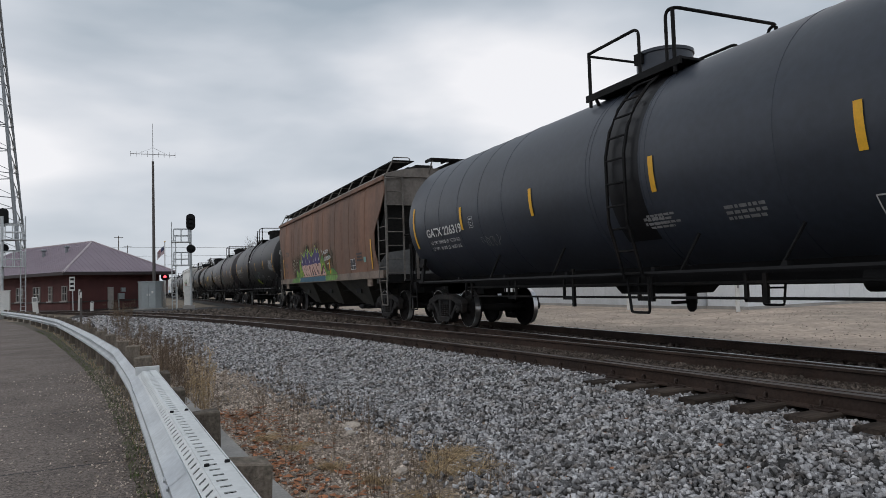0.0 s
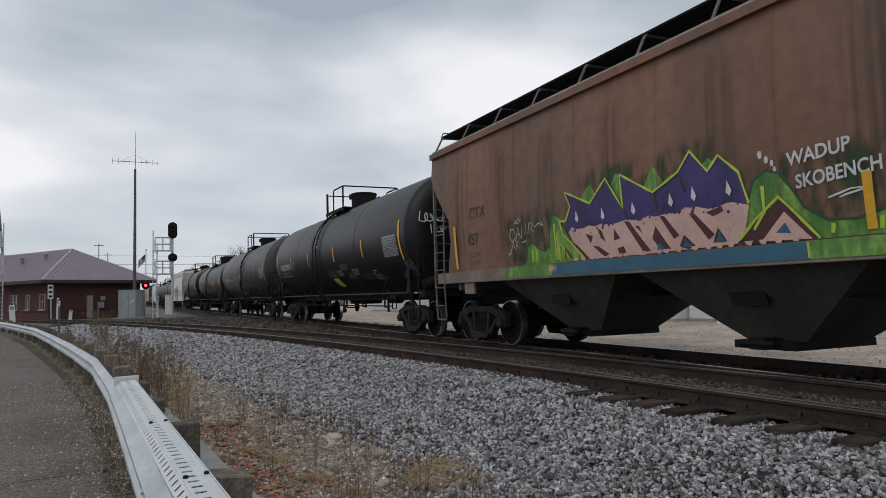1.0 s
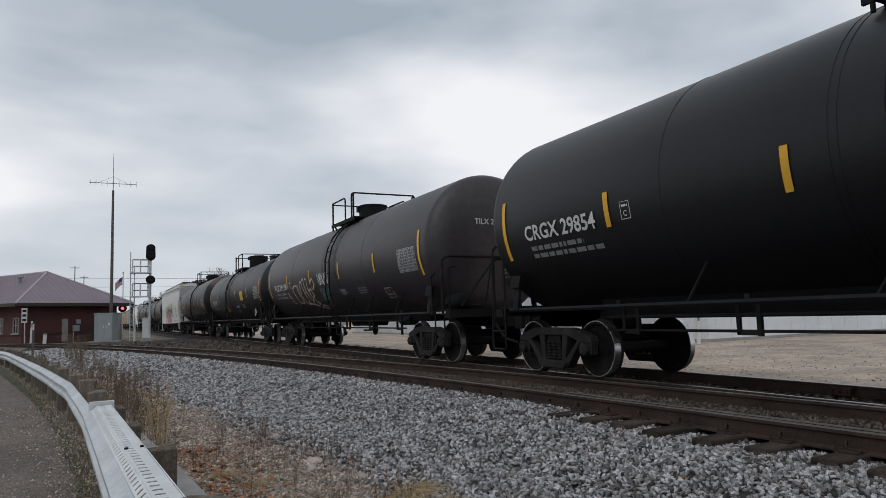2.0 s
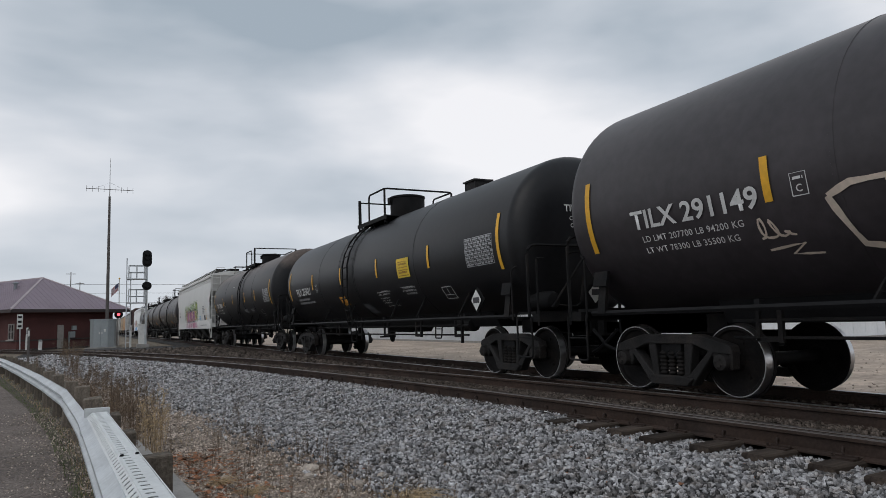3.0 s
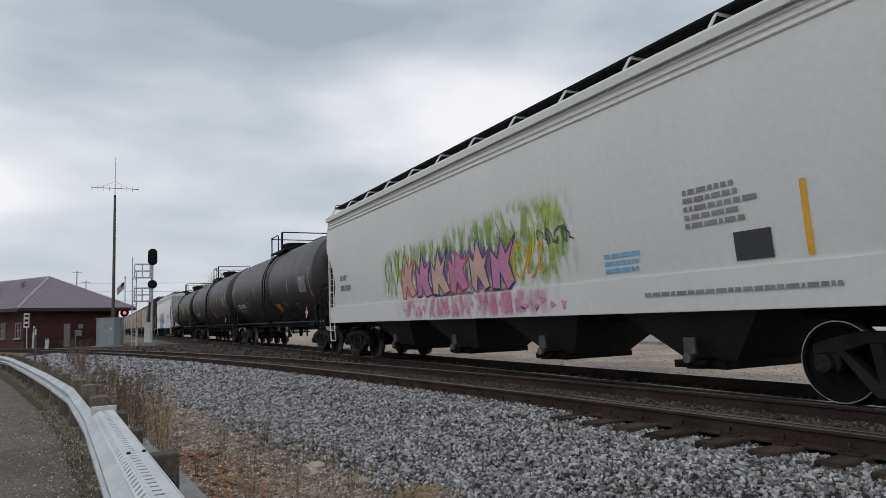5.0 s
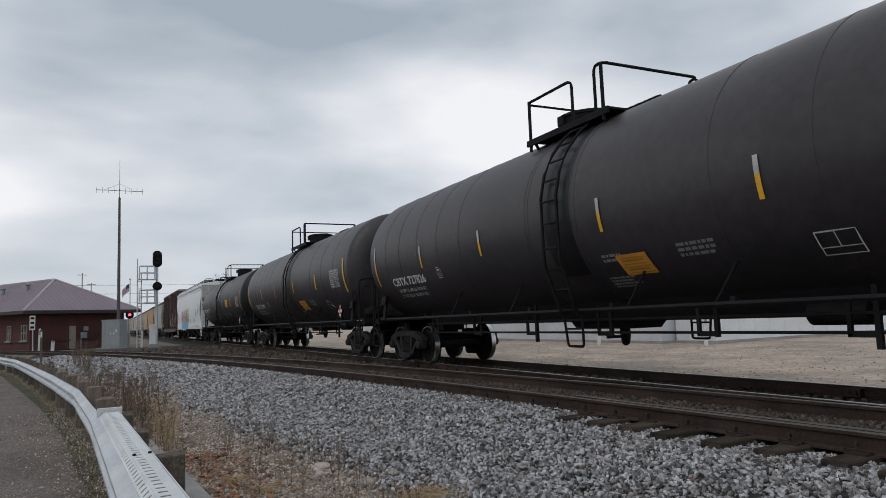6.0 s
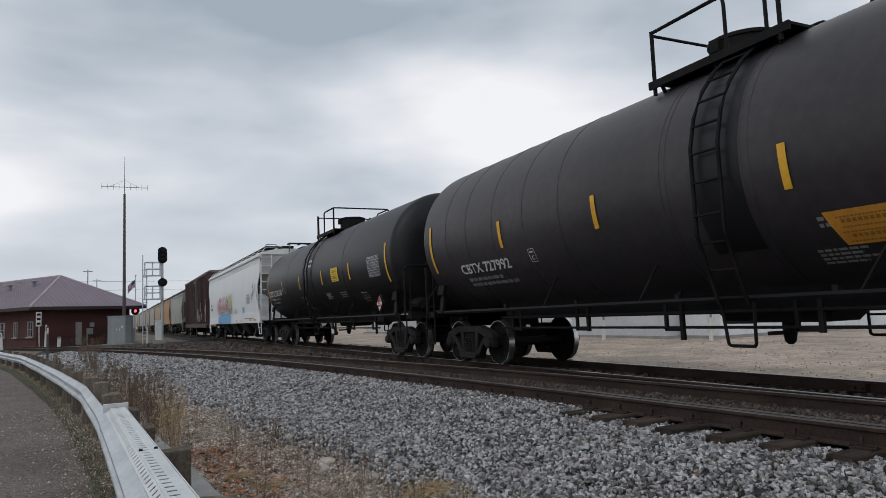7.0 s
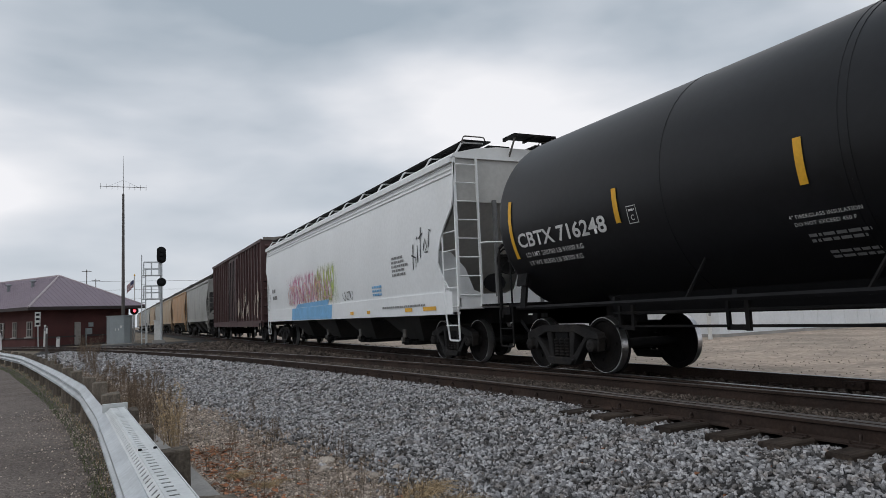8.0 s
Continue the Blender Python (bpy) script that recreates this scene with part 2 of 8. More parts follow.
M_WEED = mat("dry_weed_stalk", (0.175, 0.125, 0.082), 0.9, 0, 0.3, 6, 40, 0.1, (0.115, 0.082, 0.06), (0.4, 0.7), island=0.4)
M_STRAW = mat("straw_grass", (0.36, 0.265, 0.155), 0.9, 0, 0.3, 6, 40, 0.1, island=0.35)
M_VERGE = mat("dark_mossy_soil", (0.095, 0.078, 0.06), 0.95, 0, 0.4, 3, 40, 0.9, (0.055, 0.062, 0.03), (0.52, 0.68), speckle=(40, 0.5))
M_MOSS = mat("green_moss_grass", (0.085, 0.115, 0.04), 0.95, 0, 0.3, 6, 40, 0.2, island=0.4)
M_LEAF = mat("fallen_oak_leaf", (0.27, 0.115, 0.055), 0.85, 0, 0.3, 8, 40, 0.1, island=0.55)
M_LOTSTONE = mat("pale_lot_gravel", (0.37, 0.315, 0.26), 0.9, 0, 0.25, 8, 50, 0.3, island=0.3)
M_PEBBLE = mat("mixed_pebbles", (0.42, 0.36, 0.31), 0.9, 0, 0.25, 8, 50, 0.4, (0.2, 0.16, 0.13), (0.45, 0.68), island=0.65, spec=0.15)
M_ROCK = mat("pale_limestone_rock", (0.40, 0.35, 0.30), 0.9, 0, 0.2, 8, 50, 0.4, obj=0.2)
M_TWIG = mat("bare_twig_bark", (0.10, 0.085, 0.075), 0.9, 0, 0.2, 3, 30, 0.1)
M_REDLAMP = bpy.data.materials.new("red_signal_lens")
M_REDLAMP.use_nodes = True
M_REDLAMP.node_tree.nodes["Principled BSDF"].inputs["Base Color"].default_value = (0.6, 0.02, 0.02, 1)
M_REDLAMP.node_tree.nodes["Principled BSDF"].inputs["Emission Color"].default_value = (1.0, 0.08, 0.1, 1)
M_REDLAMP.node_tree.nodes["Principled BSDF"].inputs["Emission Strength"].default_value = 3.0


def paint(name, rgb):
    return mat(name, rgb, 0.6, 0, 0.12, 3, 20, 0.02)


M_PURPLE = mat("purple_spray_paint", (0.052, 0.033, 0.15), 0.6, 0, 0.2, 2, 20, 0.02, (0.03, 0.02, 0.085), (0.45, 0.7))
M_PINK = paint("pink_spray_paint", (0.62, 0.40, 0.34))
M_GREEN = mat("green_spray_paint", (0.075, 0.20, 0.035), 0.6, 0, 0.25, 2.2, 20, 0.02, (0.24, 0.40, 0.07), (0.45, 0.66), streak=(1, 2.4, 0.9))
M_DEEPGREEN = paint("deep_green_spray_paint", (0.022, 0.07, 0.028))
M_LIME = paint("lime_spray_paint", (0.45, 0.55, 0.06))
M_MAROON = paint("maroon_spray_paint", (0.075, 0.022, 0.022))
M_BLUEBAND = paint("blue_spray_paint", (0.03, 0.11, 0.17))
M_SKYBLUE = paint("light_blue_spray_paint", (0.18, 0.42, 0.68))
M_CREAM = paint("cream_spray_paint", (0.55, 0.46, 0.38))
M_TEAL = paint("teal_spray_paint", (0.14, 0.30, 0.27))
M_NOTICE = paint("yellow_notice_paint", (0.74, 0.52, 0.04))
M_PLACARD = paint("placard_red", (0.55, 0.06, 0.05))
M_PINKSPRAY = paint("magenta_spray_paint", (0.55, 0.22, 0.38))
M_DARKSPRAY = paint("black_spray_paint", (0.04, 0.04, 0.045))


def mist(name, rgb, cover=0.9, grain=(1, 3.0, 1.1)):
    """Sprayed haze: thins out towards the patch's edges, ragged like overspray."""
    m = mat(name, rgb, 0.7, 0, 0.25, 4, 20, 0.0)
    n, l = m.node_tree.nodes, m.node_tree.links
    tc = n.new("ShaderNodeTexCoord")
    sp = n.new("ShaderNodeSeparateXYZ")
    l.new(tc.outputs["Generated"], sp.inputs[0])
    fades = []
    for out in (1, 2):
        pp = n.new("ShaderNodeMath")
        pp.operation = "PINGPONG"
        pp.inputs[1].default_value = 0.5
        l.new(sp.outputs[out], pp.inputs[0])
        rr = n.new("ShaderNodeMapRange")
        rr.interpolation_type = "SMOOTHSTEP"
        rr.inputs["From Max"].default_value = 0.25
        l.new(pp.outputs[0], rr.inputs[0])
        fades.append(rr)
    mu = n.new("ShaderNodeMath")
    mu.operation = "MULTIPLY"
    l.new(fades[0].outputs[0], mu.inputs[0]), l.new(fades[1].outputs[0], mu.inputs[1])
    st = n.new("ShaderNodeMapping")
    st.inputs["Scale"].default_value = grain
    l.new(tc.outputs["Object"], st.inputs[0])
    nz = n.new("ShaderNodeTexNoise")
    nz.inputs["Scale"].default_value, nz.inputs["Detail"].default_value = 1.8, 7
    l.new(st.outputs[0], nz.inputs["Vector"])
    r2 = n.new("ShaderNodeMapRange")
    r2.inputs["From Min"].default_value, r2.inputs["From Max"].default_value = 0.40, 0.66
    r2.inputs["To Max"].default_value = cover
    l.new(nz.outputs[0], r2.inputs[0])
    m2 = n.new("ShaderNodeMath")
    m2.operation = "MULTIPLY"
    l.new(mu.outputs[0], m2.inputs[0]), l.new(r2.outputs[0], m2.inputs[1])
    l.new(m2.outputs[0], n["Principled BSDF"].inputs["Alpha"])
    return m


M_HAZEGREEN = mist("green_overspray", (0.22, 0.42, 0.08))
M_HAZELIME = mist("lime_overspray", (0.45, 0.55, 0.12))
M_HAZEPINK = mist("magenta_overspray", (0.60, 0.20, 0.33))
M_HAZEPURPLE = mist("violet_overspray", (0.20, 0.14, 0.42), 0.8)
M_HAZEDEEP = mist("deep_green_overspray", (0.02, 0.07, 0.03), 0.8)
M_SOOT = mist("soot_runs", (0.045, 0.03, 0.024), 0.32, (1, 5.0, 0.18))


# ---- mesh helpers ----
def part(name, bm, material, parent=None, label="", smooth=False):
    """Links a bmesh as one mesh object, under a thing or a part if parent is given."""
    me = bpy.data.meshes.new(name)
    bm.normal_update()
    bm.to_mesh(me)
    bm.free()
    me.materials.append(material)
    if smooth:
        me.shade_smooth()
        me.set_sharp_from_angle(angle=radians(35))
    ob = new(name, me)
    if parent is not None:
        ob.parent = parent
    if label:
        ob["label"] = label
    if name in ("print", "small_print", "weight_stencil", "stencil_line"):
        ob["kind"] = "stuff"
    return ob


def thing(name, label, category, at=None, group="", kind=""):
    ob = new(name)
    if at is not None:
        ob.matrix_world = at
    return tagged(ob, label, category, group, kind)


def box(bm, c, s, rot=None):
    m = Matrix.Translation(c)
    if rot is not None:
        m = m @ Euler([radians(a) for a in rot]).to_matrix().to_4x4()
    m = m @ Matrix.Diagonal((*s, 1))
    return bmesh.ops.create_cube(bm, size=1, matrix=m)["verts"]


def ring(bm, centre, u, w, r, n):
    return [bm.verts.new(Vector(centre) + (u * math.cos(2 * math.pi * i / n) + w * math.sin(2 * math.pi * i / n)) * r) for i in range(n)]


def tube(bm, pts, r, n=6, r2=None):
    """A round bar along a polyline."""
    pts = [Vector(p) for p in pts]
    rings = []
    for i, p in enumerate(pts):
        d = (pts[min(i + 1, len(pts) - 1)] - pts[max(i - 1, 0)]).normalized()
        ref = Vector((0, 0, 1)) if abs(d.z) < 0.9 else Vector((1, 0, 0))
        u = d.cross(ref).normalized()
        w = d.cross(u).normalized()
        rr = r if r2 is None else r + (r2 - r) * i / (len(pts) - 1)
        rings.append(ring(bm, p, u, w, rr, n))
    for a, b in zip(rings, rings[1:]):
        for i in range(n):
            bm.faces.new((a[i], a[(i + 1) % n], b[(i + 1) % n], b[i]))
    bm.faces.new(rings[0][::-1])
    bm.faces.new(rings[-1])


def bent(pts, r=0.08, n=3):
    """Rounds the corners of a polyline."""
    pts = [Vector(p) for p in pts]
    out = [pts[0]]
    for a, b, c in zip(pts, pts[1:], pts[2:]):
        p, q = b + (a - b).normalized() * min(r, (a - b).length / 2), b + (c - b).normalized() * min(r, (c - b).length / 2)
        for k in range(n + 1):
            s = k / n
            out.append(p * (1 - s) ** 2 + b * 2 * s * (1 - s) + q * s * s)
    return out + [pts[-1]]


def lathe(bm, profile, axis="y", n=24, at=(0, 0, 0)):
    """Turns (along, radius) pairs round an axis."""
    at = Vector(at)
    ax = {"x": Vector((1, 0, 0)), "y": Vector((0, 1, 0)), "z": Vector((0, 0, 1))}[axis]
    u = {"x": Vector((0, 1, 0)), "y": Vector((1, 0, 0)), "z": Vector((1, 0, 0))}[axis]
    w = ax.cross(u)
    rings = [ring(bm, at + ax * a, u, w, max(r, 1e-4), n) for a, r in profile]
    for a, b in zip(rings, rings[1:]):
        for i in range(n):
            bm.faces.new((a[i], a[(i + 1) % n], b[(i + 1) % n], b[i]))
    bm.faces.new(rings[0][::-1])
    bm.faces.new(rings[-1])
    bmesh.ops.recalc_face_normals(bm, faces=bm.faces[:])


def prism(bm, outline, lo, hi, axis="x"):
    """Extrudes an outline of (a, b) pairs along an axis: x takes (y, z), y takes (x, z), z takes (x, y)."""
    def at(p, h):
        return {"x": (h, p[0], p[1]), "y": (p[0], h, p[1]), "z": (p[0], p[1], h)}[axis]
    a = [bm.verts.new(at(p, lo)) for p in outline]
    b = [bm.verts.new(at(p, hi)) for p in outline]
    n = len(outline)
    fs = [bm.faces.new(a), bm.faces.new(b[::-1])]
    for i in range(n):
        fs.append(bm.faces.new((a[i], b[i], b[(i + 1) % n], a[(i + 1) % n])))
    bmesh.ops.recalc_face_normals(bm, faces=fs)


def sheet(name, xs, ys, height, material, keep=None):
    """A ground sheet over a grid, with its heights from a function."""
    verts = [(x, y, height(x, y)) for y in ys for x in xs]
    nx = len(xs)
    faces = []
    for j in range(len(ys) - 1):
        for i in range(nx - 1):
            if keep is None or keep(0.5 * (xs[i] + xs[i + 1]), 0.5 * (ys[j] + ys[j + 1])):
                faces.append((j * nx + i, j * nx + i + 1, (j + 1) * nx + i + 1, (j + 1) * nx + i))
    me = bpy.data.meshes.new(name)
    me.from_pydata(verts, [], faces)
    me.materials.append(material)
    me.shade_smooth()
    return new(name, me)

# ---- the lie of the land: rail heads at height 0, the main track runs along y ----
TRACK_X, GAUGE = 8.10, 1.50
NEAR_RAIL = TRACK_X - GAUGE / 2
SPEED = 21.35


def siding_left(y):
    """x of the near rail of the diverging track."""
    d = y - 4.0
    return NEAR_RAIL - (1.65 + 0.05 * d + (0.0035 * d * d if d > 0 else 0.0))


def siding_dir(y):
    v = Vector((siding_left(y + 0.1) - siding_left(y - 0.1), 0.2, 0))
    return v.normalized()


def guard_x(y):
    """x of the guardrail's road face."""
    pts = [(-6, 0.62), (0, 0.30), (3.4, 0.13), (6, 0.0), (8.6, -0.14), (12.3, -0.44), (17, -1.06), (23, -1.95), (30, -3.05), (40.7, -5.35), (54.6, -8.85), (64, -11.4)]
    for (a, xa), (b, xb) in zip(pts, pts[1:]):
        if y <= b:
            return xa + (xb - xa) * (y - a) / (b - a)
    return pts[-1][1]


def smooth(a, b, t):
    t = min(1, max(0, (t - a) / (b - a)))
    return t * t * (3 - 2 * t)


def land(x, y):
    """Height of the ground."""
    road = -0.5 + 0.2 * smooth(15, 55, y)
    e = siding_left(y) - x
    if y > 60:
        e = max(e, -30)
    z = road
    left = -0.232 + (road + 0.232) * smooth(0.55, 2.3, e)
    if x > NEAR_RAIL + 2.2:
        z = -0.2 - 0.12 * smooth(TRACK_X + 1.3, TRACK_X + 2.6, x)
    elif e < 2.3 or x > siding_left(y):
        z = left
    return z


def frange(a, b, n):
    return [a + (b - a) * i / (n - 1) for i in range(n)]


FAR = [60, 80, 120, 200, 400, 900, 2500]
gx = [-v for v in FAR[::-1]] + frange(-40, 40, 161) + FAR
gy = [-2500, -900, -300, -100] + frange(-40, 80, 161) + [100, 150, 250, 500, 1200, 3000]
tagged(sheet("ground", gx, gy, lambda x, y: land(x, y) - 0.03, M_GROUND), "rough ground of dead grass and gravelly dirt", "ground", kind="structure")
tagged(sheet("ballast_bed", frange(-4, 12, 65), frange(-12, 60, 181), lambda x, y: land(x, y) + 0.004, M_BEDSHADE,
             keep=lambda x, y: x < TRACK_X + 2.0 and siding_left(y) - x < 2.1), "ballast bed under the tracks, coloured near-black for the shade between stones", "ballast", kind="structure")
tagged(sheet("ballast_bed", frange(5.8, 10.4, 24), [60, 90, 150, 300, 600], lambda x, y: -0.2, M_BEDSHADE), "ballast bed under the tracks, coloured near-black for the shade between stones", "ballast", kind="structure")
tagged(sheet("gravel_lot", frange(10.2, 90, 60), frange(-60, 130, 60), lambda x, y: -0.30, M_LOT), "bare tan gravel lot beside the railway", "gravel lot", kind="structure")
tagged(sheet("dirt_strip", frange(-12, 6, 73), frange(-8, 46, 109), lambda x, y: land(x, y) + 0.002, M_DIRT,
             keep=lambda x, y: x > guard_x(y) - 1.3 and siding_left(y) - x > 1.5), "strip of gravelly dirt between guardrail and ballast", "ground", kind="structure")


def road_edge(y):
    return guard_x(y) - 0.05 - 0.09 * smooth(6, 14, y) - 0.14 * smooth(16, 30, y)


def build_road():
    ys = frange(-30, 62, 93)
    verts, faces = [], []
    cols = [0, 0.06, 0.6, 1.5, 3, 5, 8, 12, 20]
    for y in ys:
        for c in cols:
            wob = 0.05 * noise.noise(Vector((0.3, y * 0.9, 0))) if c == 0 else 0
            verts.append((road_edge(y) - c + wob, y, land(-5, y) + (0.014 if c else 0.004)))
    n = len(cols)
    for j in range(len(ys) - 1):
        for i in range(n - 1):
            faces.append((j * n + i, (j + 1) * n + i, (j + 1) * n + i + 1, j * n + i + 1))
    me = bpy.data.meshes.new("road")
    me.from_pydata(verts, [], faces)
    me.materials.append(M_ASPHALT)
    tagged(new("road", me), "worn brownish grey asphalt road with cracks", "road", kind="structure")



def build_verge():
    ys = frange(-8, 46, 109)
    verts, faces = [], []
    for y in ys:
        for k, q in enumerate((road_edge(y) - 0.25, road_edge(y) + 0.1, guard_x(y) + 0.25, guard_x(y) + 0.62 + 0.12 * noise.noise(Vector((0, y, 3))))):
            verts.append((q, y, land(q, y) + 0.006 + (0.006 * noise.noise(Vector((q * 3, y * 3, 0))) if k in (1, 2) else 0)))
    for j in range(len(ys) - 1):
        for i in range(3):
            faces.append((j * 4 + i, j * 4 + i + 1, (j + 1) * 4 + i + 1, (j + 1) * 4 + i))
    me = bpy.data.meshes.new("verge")
    me.from_pydata(verts, [], faces)
    me.materials.append(M_VERGE)
    tagged(new("verge", me), "dark mossy soil verge under the guardrail", "verge", kind="structure")


build_road()
build_verge()

RAIL_PROFILE = [(-0.07, -0.18), (-0.07, -0.165), (-0.012, -0.145), (-0.012, -0.045), (-0.036, -0.035), (-0.036, -0.006), (-0.028, 0), (0.028, 0), (0.036, -0.006), (0.036, -0.035), (0.012, -0.045), (0.012, -0.145), (0.07, -0.165), (0.07, -0.18)]


def rail(line, name, label, head):
    """A rail swept along (x, y) points; the head has its own material slot."""
    bm = bmesh.new()
    rows = []
    for i, p in enumerate(line):
        a, b = Vector(line[max(0, i - 1)]), Vector(line[min(len(line) - 1, i + 1)])
        d = (b - a).normalized()
        s = Vector((d.y, -d.x))
        rows.append([bm.verts.new((p[0] + s.x * u, p[1] + s.y * u, z)) for u, z in RAIL_PROFILE])
    n = len(RAIL_PROFILE)
    for a, b in zip(rows, rows[1:]):
        for i in range(n):
            f = bm.faces.new((a[i], a[(i + 1) % n], b[(i + 1) % n], b[i]))
            f.material_index = 1 if i in (5, 6, 7) else 0
    bm.faces.new(rows[0])
    bm.faces.new(rows[-1][::-1])
    bmesh.ops.recalc_face_normals(bm, faces=bm.faces[:])
    ob = part(name, bm, M_RAILSIDE)
    ob.data.materials.append(head)
    return tagged(ob, label, "rail", kind="structure")


far_ys = [-40, -20] + frange(-10, 60, 71) + [80, 120, 200, 400, 700]
rail([(NEAR_RAIL, y) for y in far_ys], "rail", "rusty steel running rail with a bright worn head", M_RAILTOP)
rail([(NEAR_RAIL + GAUGE, y) for y in far_ys], "rail", "rusty steel running rail with a bright worn head", M_RAILTOP)
sid_ys = frange(-14, 58, 145)
rail([(siding_left(y), y) for y in sid_ys], "rail", "rusty brown rail of the diverging track", M_RAILDULL)


def siding_right(y):
    d = siding_dir(y)
    return (siding_left(y) + d.y * GAUGE, y - d.x * GAUGE)


rail([siding_right(y) for y in sid_ys if y > 3.2], "rail", "rusty brown rail of the diverging track", M_RAILDULL)
rail([(siding_left(y) + 0.14 + (0.0 if y < 6.6 else 0.05 * (y - 6.6)), y) for y in frange(-1, 7.6, 30)], "guard_rail", "short rusty check rail beside the running rail", M_RAILDULL)

# ---- rolling stock: each car stands along y, origin on the rail heads under its middle, near side at -x ----
SPINNING = []
HEAD = 0.44  # how flat a tank's head is
CARS = []


def stash(bm, material, extra=None, smooth_angle=None):
    me = bpy.data.meshes.new("piece")
    bm.normal_update()
    bm.to_mesh(me)
    bm.free()
    me.materials.append(material)
    if extra is not None:
        me.materials.append(extra)
    if smooth_angle:
        me.shade_smooth()
        me.set_sharp_from_angle(angle=radians(smooth_angle))
    return me


def wheel_mesh():
    bm = bmesh.new()
    # outward face towards -x
    lathe(bm, [(-0.10, 0.05), (-0.10, 0.11), (-0.045, 0.13), (-0.02, 0.30), (-0.045, 0.38), (-0.075, 0.40), (-0.08, 0.439), (-0.08, 0.45), (0.045, 0.457), (0.055, 0.482), (0.075, 0.482), (0.08, 0.46), (0.08, 0.40), (0.045, 0.38), (0.03, 0.30), (0.06, 0.13), (0.10, 0.11), (0.10, 0.05)], "x", 36)
    for f in bm.faces:
        r = math.hypot(f.calc_center_median().y, f.calc_center_median().z)
        f.material_index = 1 if r > 0.44 and f.calc_center_median().x < 0.05 else 0
    # lightening marks and lift holes that show the turning
    for a in range(3):
        c = (-0.035, 0.25 * math.cos(a * 2.094), 0.25 * math.sin(a * 2.094))
        box(bm, c, (0.02, 0.05, 0.05), (math.degrees(a * 2.094), 0, 0))
    return stash(bm, M_WHEEL, M_TREAD, 30)


def axle_mesh():
    bm = bmesh.new()
    lathe(bm, [(-1.06, 0.06), (-1.05, 0.085), (-0.88, 0.085), (-0.85, 0.10), (-0.66, 0.105), (-0.5, 0.085), (0.5, 0.085), (0.66, 0.105), (0.85, 0.10), (0.88, 0.085), (1.05, 0.085), (1.06, 0.06)], "x", 16)
    return stash(bm, M_IRON, None, 35)


def side_frame_mesh():
    """Cast side frame in the y-z plane, 0.16 thick, with openings either side of the spring nest."""
    bm = bmesh.new()
    t = 0.085
    prism(bm, [(-1.04, 0.55), (-1.02, 0.66), (-0.80, 0.73), (-0.50, 0.80), (0.50, 0.80), (0.80, 0.73), (1.02, 0.66), (1.04, 0.55), (0.72, 0.57), (0.42, 0.67), (-0.42, 0.67), (-0.72, 0.57)], -t, t)
    for s in (-1, 1):
        pts = [(s * 0.80, 0.62), (s * 0.68, 0.60), (s * 0.30, 0.24), (s * 0.37, 0.12)]
        prism(bm, pts, -t, t)
        prism(bm, [(s * 0.41, 0.68), (s * 0.26, 0.68), (s * 0.23, 0.22), (s * 0.33, 0.22)], -t * 0.9, t * 0.9)
        prism(bm, [(s * 0.72, 0.62), (s * 0.74, 0.40), (s * 0.79, 0.34), (s * 0.84, 0.62)], -t * 0.85, t * 0.85)
        prism(bm, [(s * 0.97, 0.62), (s * 0.98, 0.38), (s * 1.02, 0.36), (s * 1.04, 0.60)], -t * 0.85, t * 0.85)
    prism(bm, [(-0.42, 0.22), (-0.32, 0.12), (0.32, 0.12), (0.42, 0.22), (0.30, 0.25), (-0.30, 0.25)], -t * 1.5, t * 1.5)
    bmesh.ops.bevel(bm, geom=[e for e in bm.edges if e.calc_length() > 0.05], offset=0.012, segments=1, affect="EDGES")
    return stash(bm, M_TRUCK)


def spring_mesh():
    bm = bmesh.new()
    prof = [(0, 0.02)]
    for k in range(6):
        prof += [(0.01 + k * 0.052, 0.048), (0.022 + k * 0.052, 0.062), (0.036 + k * 0.052, 0.062), (0.048 + k * 0.052, 0.048)]
    prof.append((0.33, 0.02))
    lathe(bm, prof, "z", 12, (0, 0, 0.25))
    return stash(bm, M_IRON, None, 50)


def bearing_mesh():
    bm = bmesh.new()
    lathe(bm, [(-0.10, 0.03), (-0.10, 0.07), (-0.08, 0.10), (0.02, 0.115), (0.10, 0.115)], "x", 14)
    for a in range(3):
        box(bm, (-0.105, 0.045 * math.cos(a * 2.1), 0.045 * math.sin(a * 2.1)), (0.02, 0.022, 0.022))
    return stash(bm, M_TRUCK, None, 40)


def bolster_mesh():
    bm = bmesh.new()
    box(bm, (0, 0, 0.60), (2.1, 0.36, 0.20))
    box(bm, (0, 0, 0.74), (0.5, 0.5, 0.14))
    for s in (-1, 1):
        box(bm, (0, s * 0.42, 0.42), (1.7, 0.10, 0.16))
        box(bm, (s * 0.72, s * 0 + 0.42, 0.45), (0.08, 0.14, 0.26))
        box(bm, (s * 0.72, -0.42, 0.45), (0.08, 0.14, 0.26))
    return stash(bm, M_IRON)


WHEEL, AXLE, SIDE, SPRING, BEARING, BOLSTER = wheel_mesh(), axle_mesh(), side_frame_mesh(), spring_mesh(), bearing_mesh(), bolster_mesh()
AXLE_GAP = 0.89


def linked(name, me, parent, at):
    o = new(name, me)
    o.parent = parent
    o.matrix_basis = at
    return o


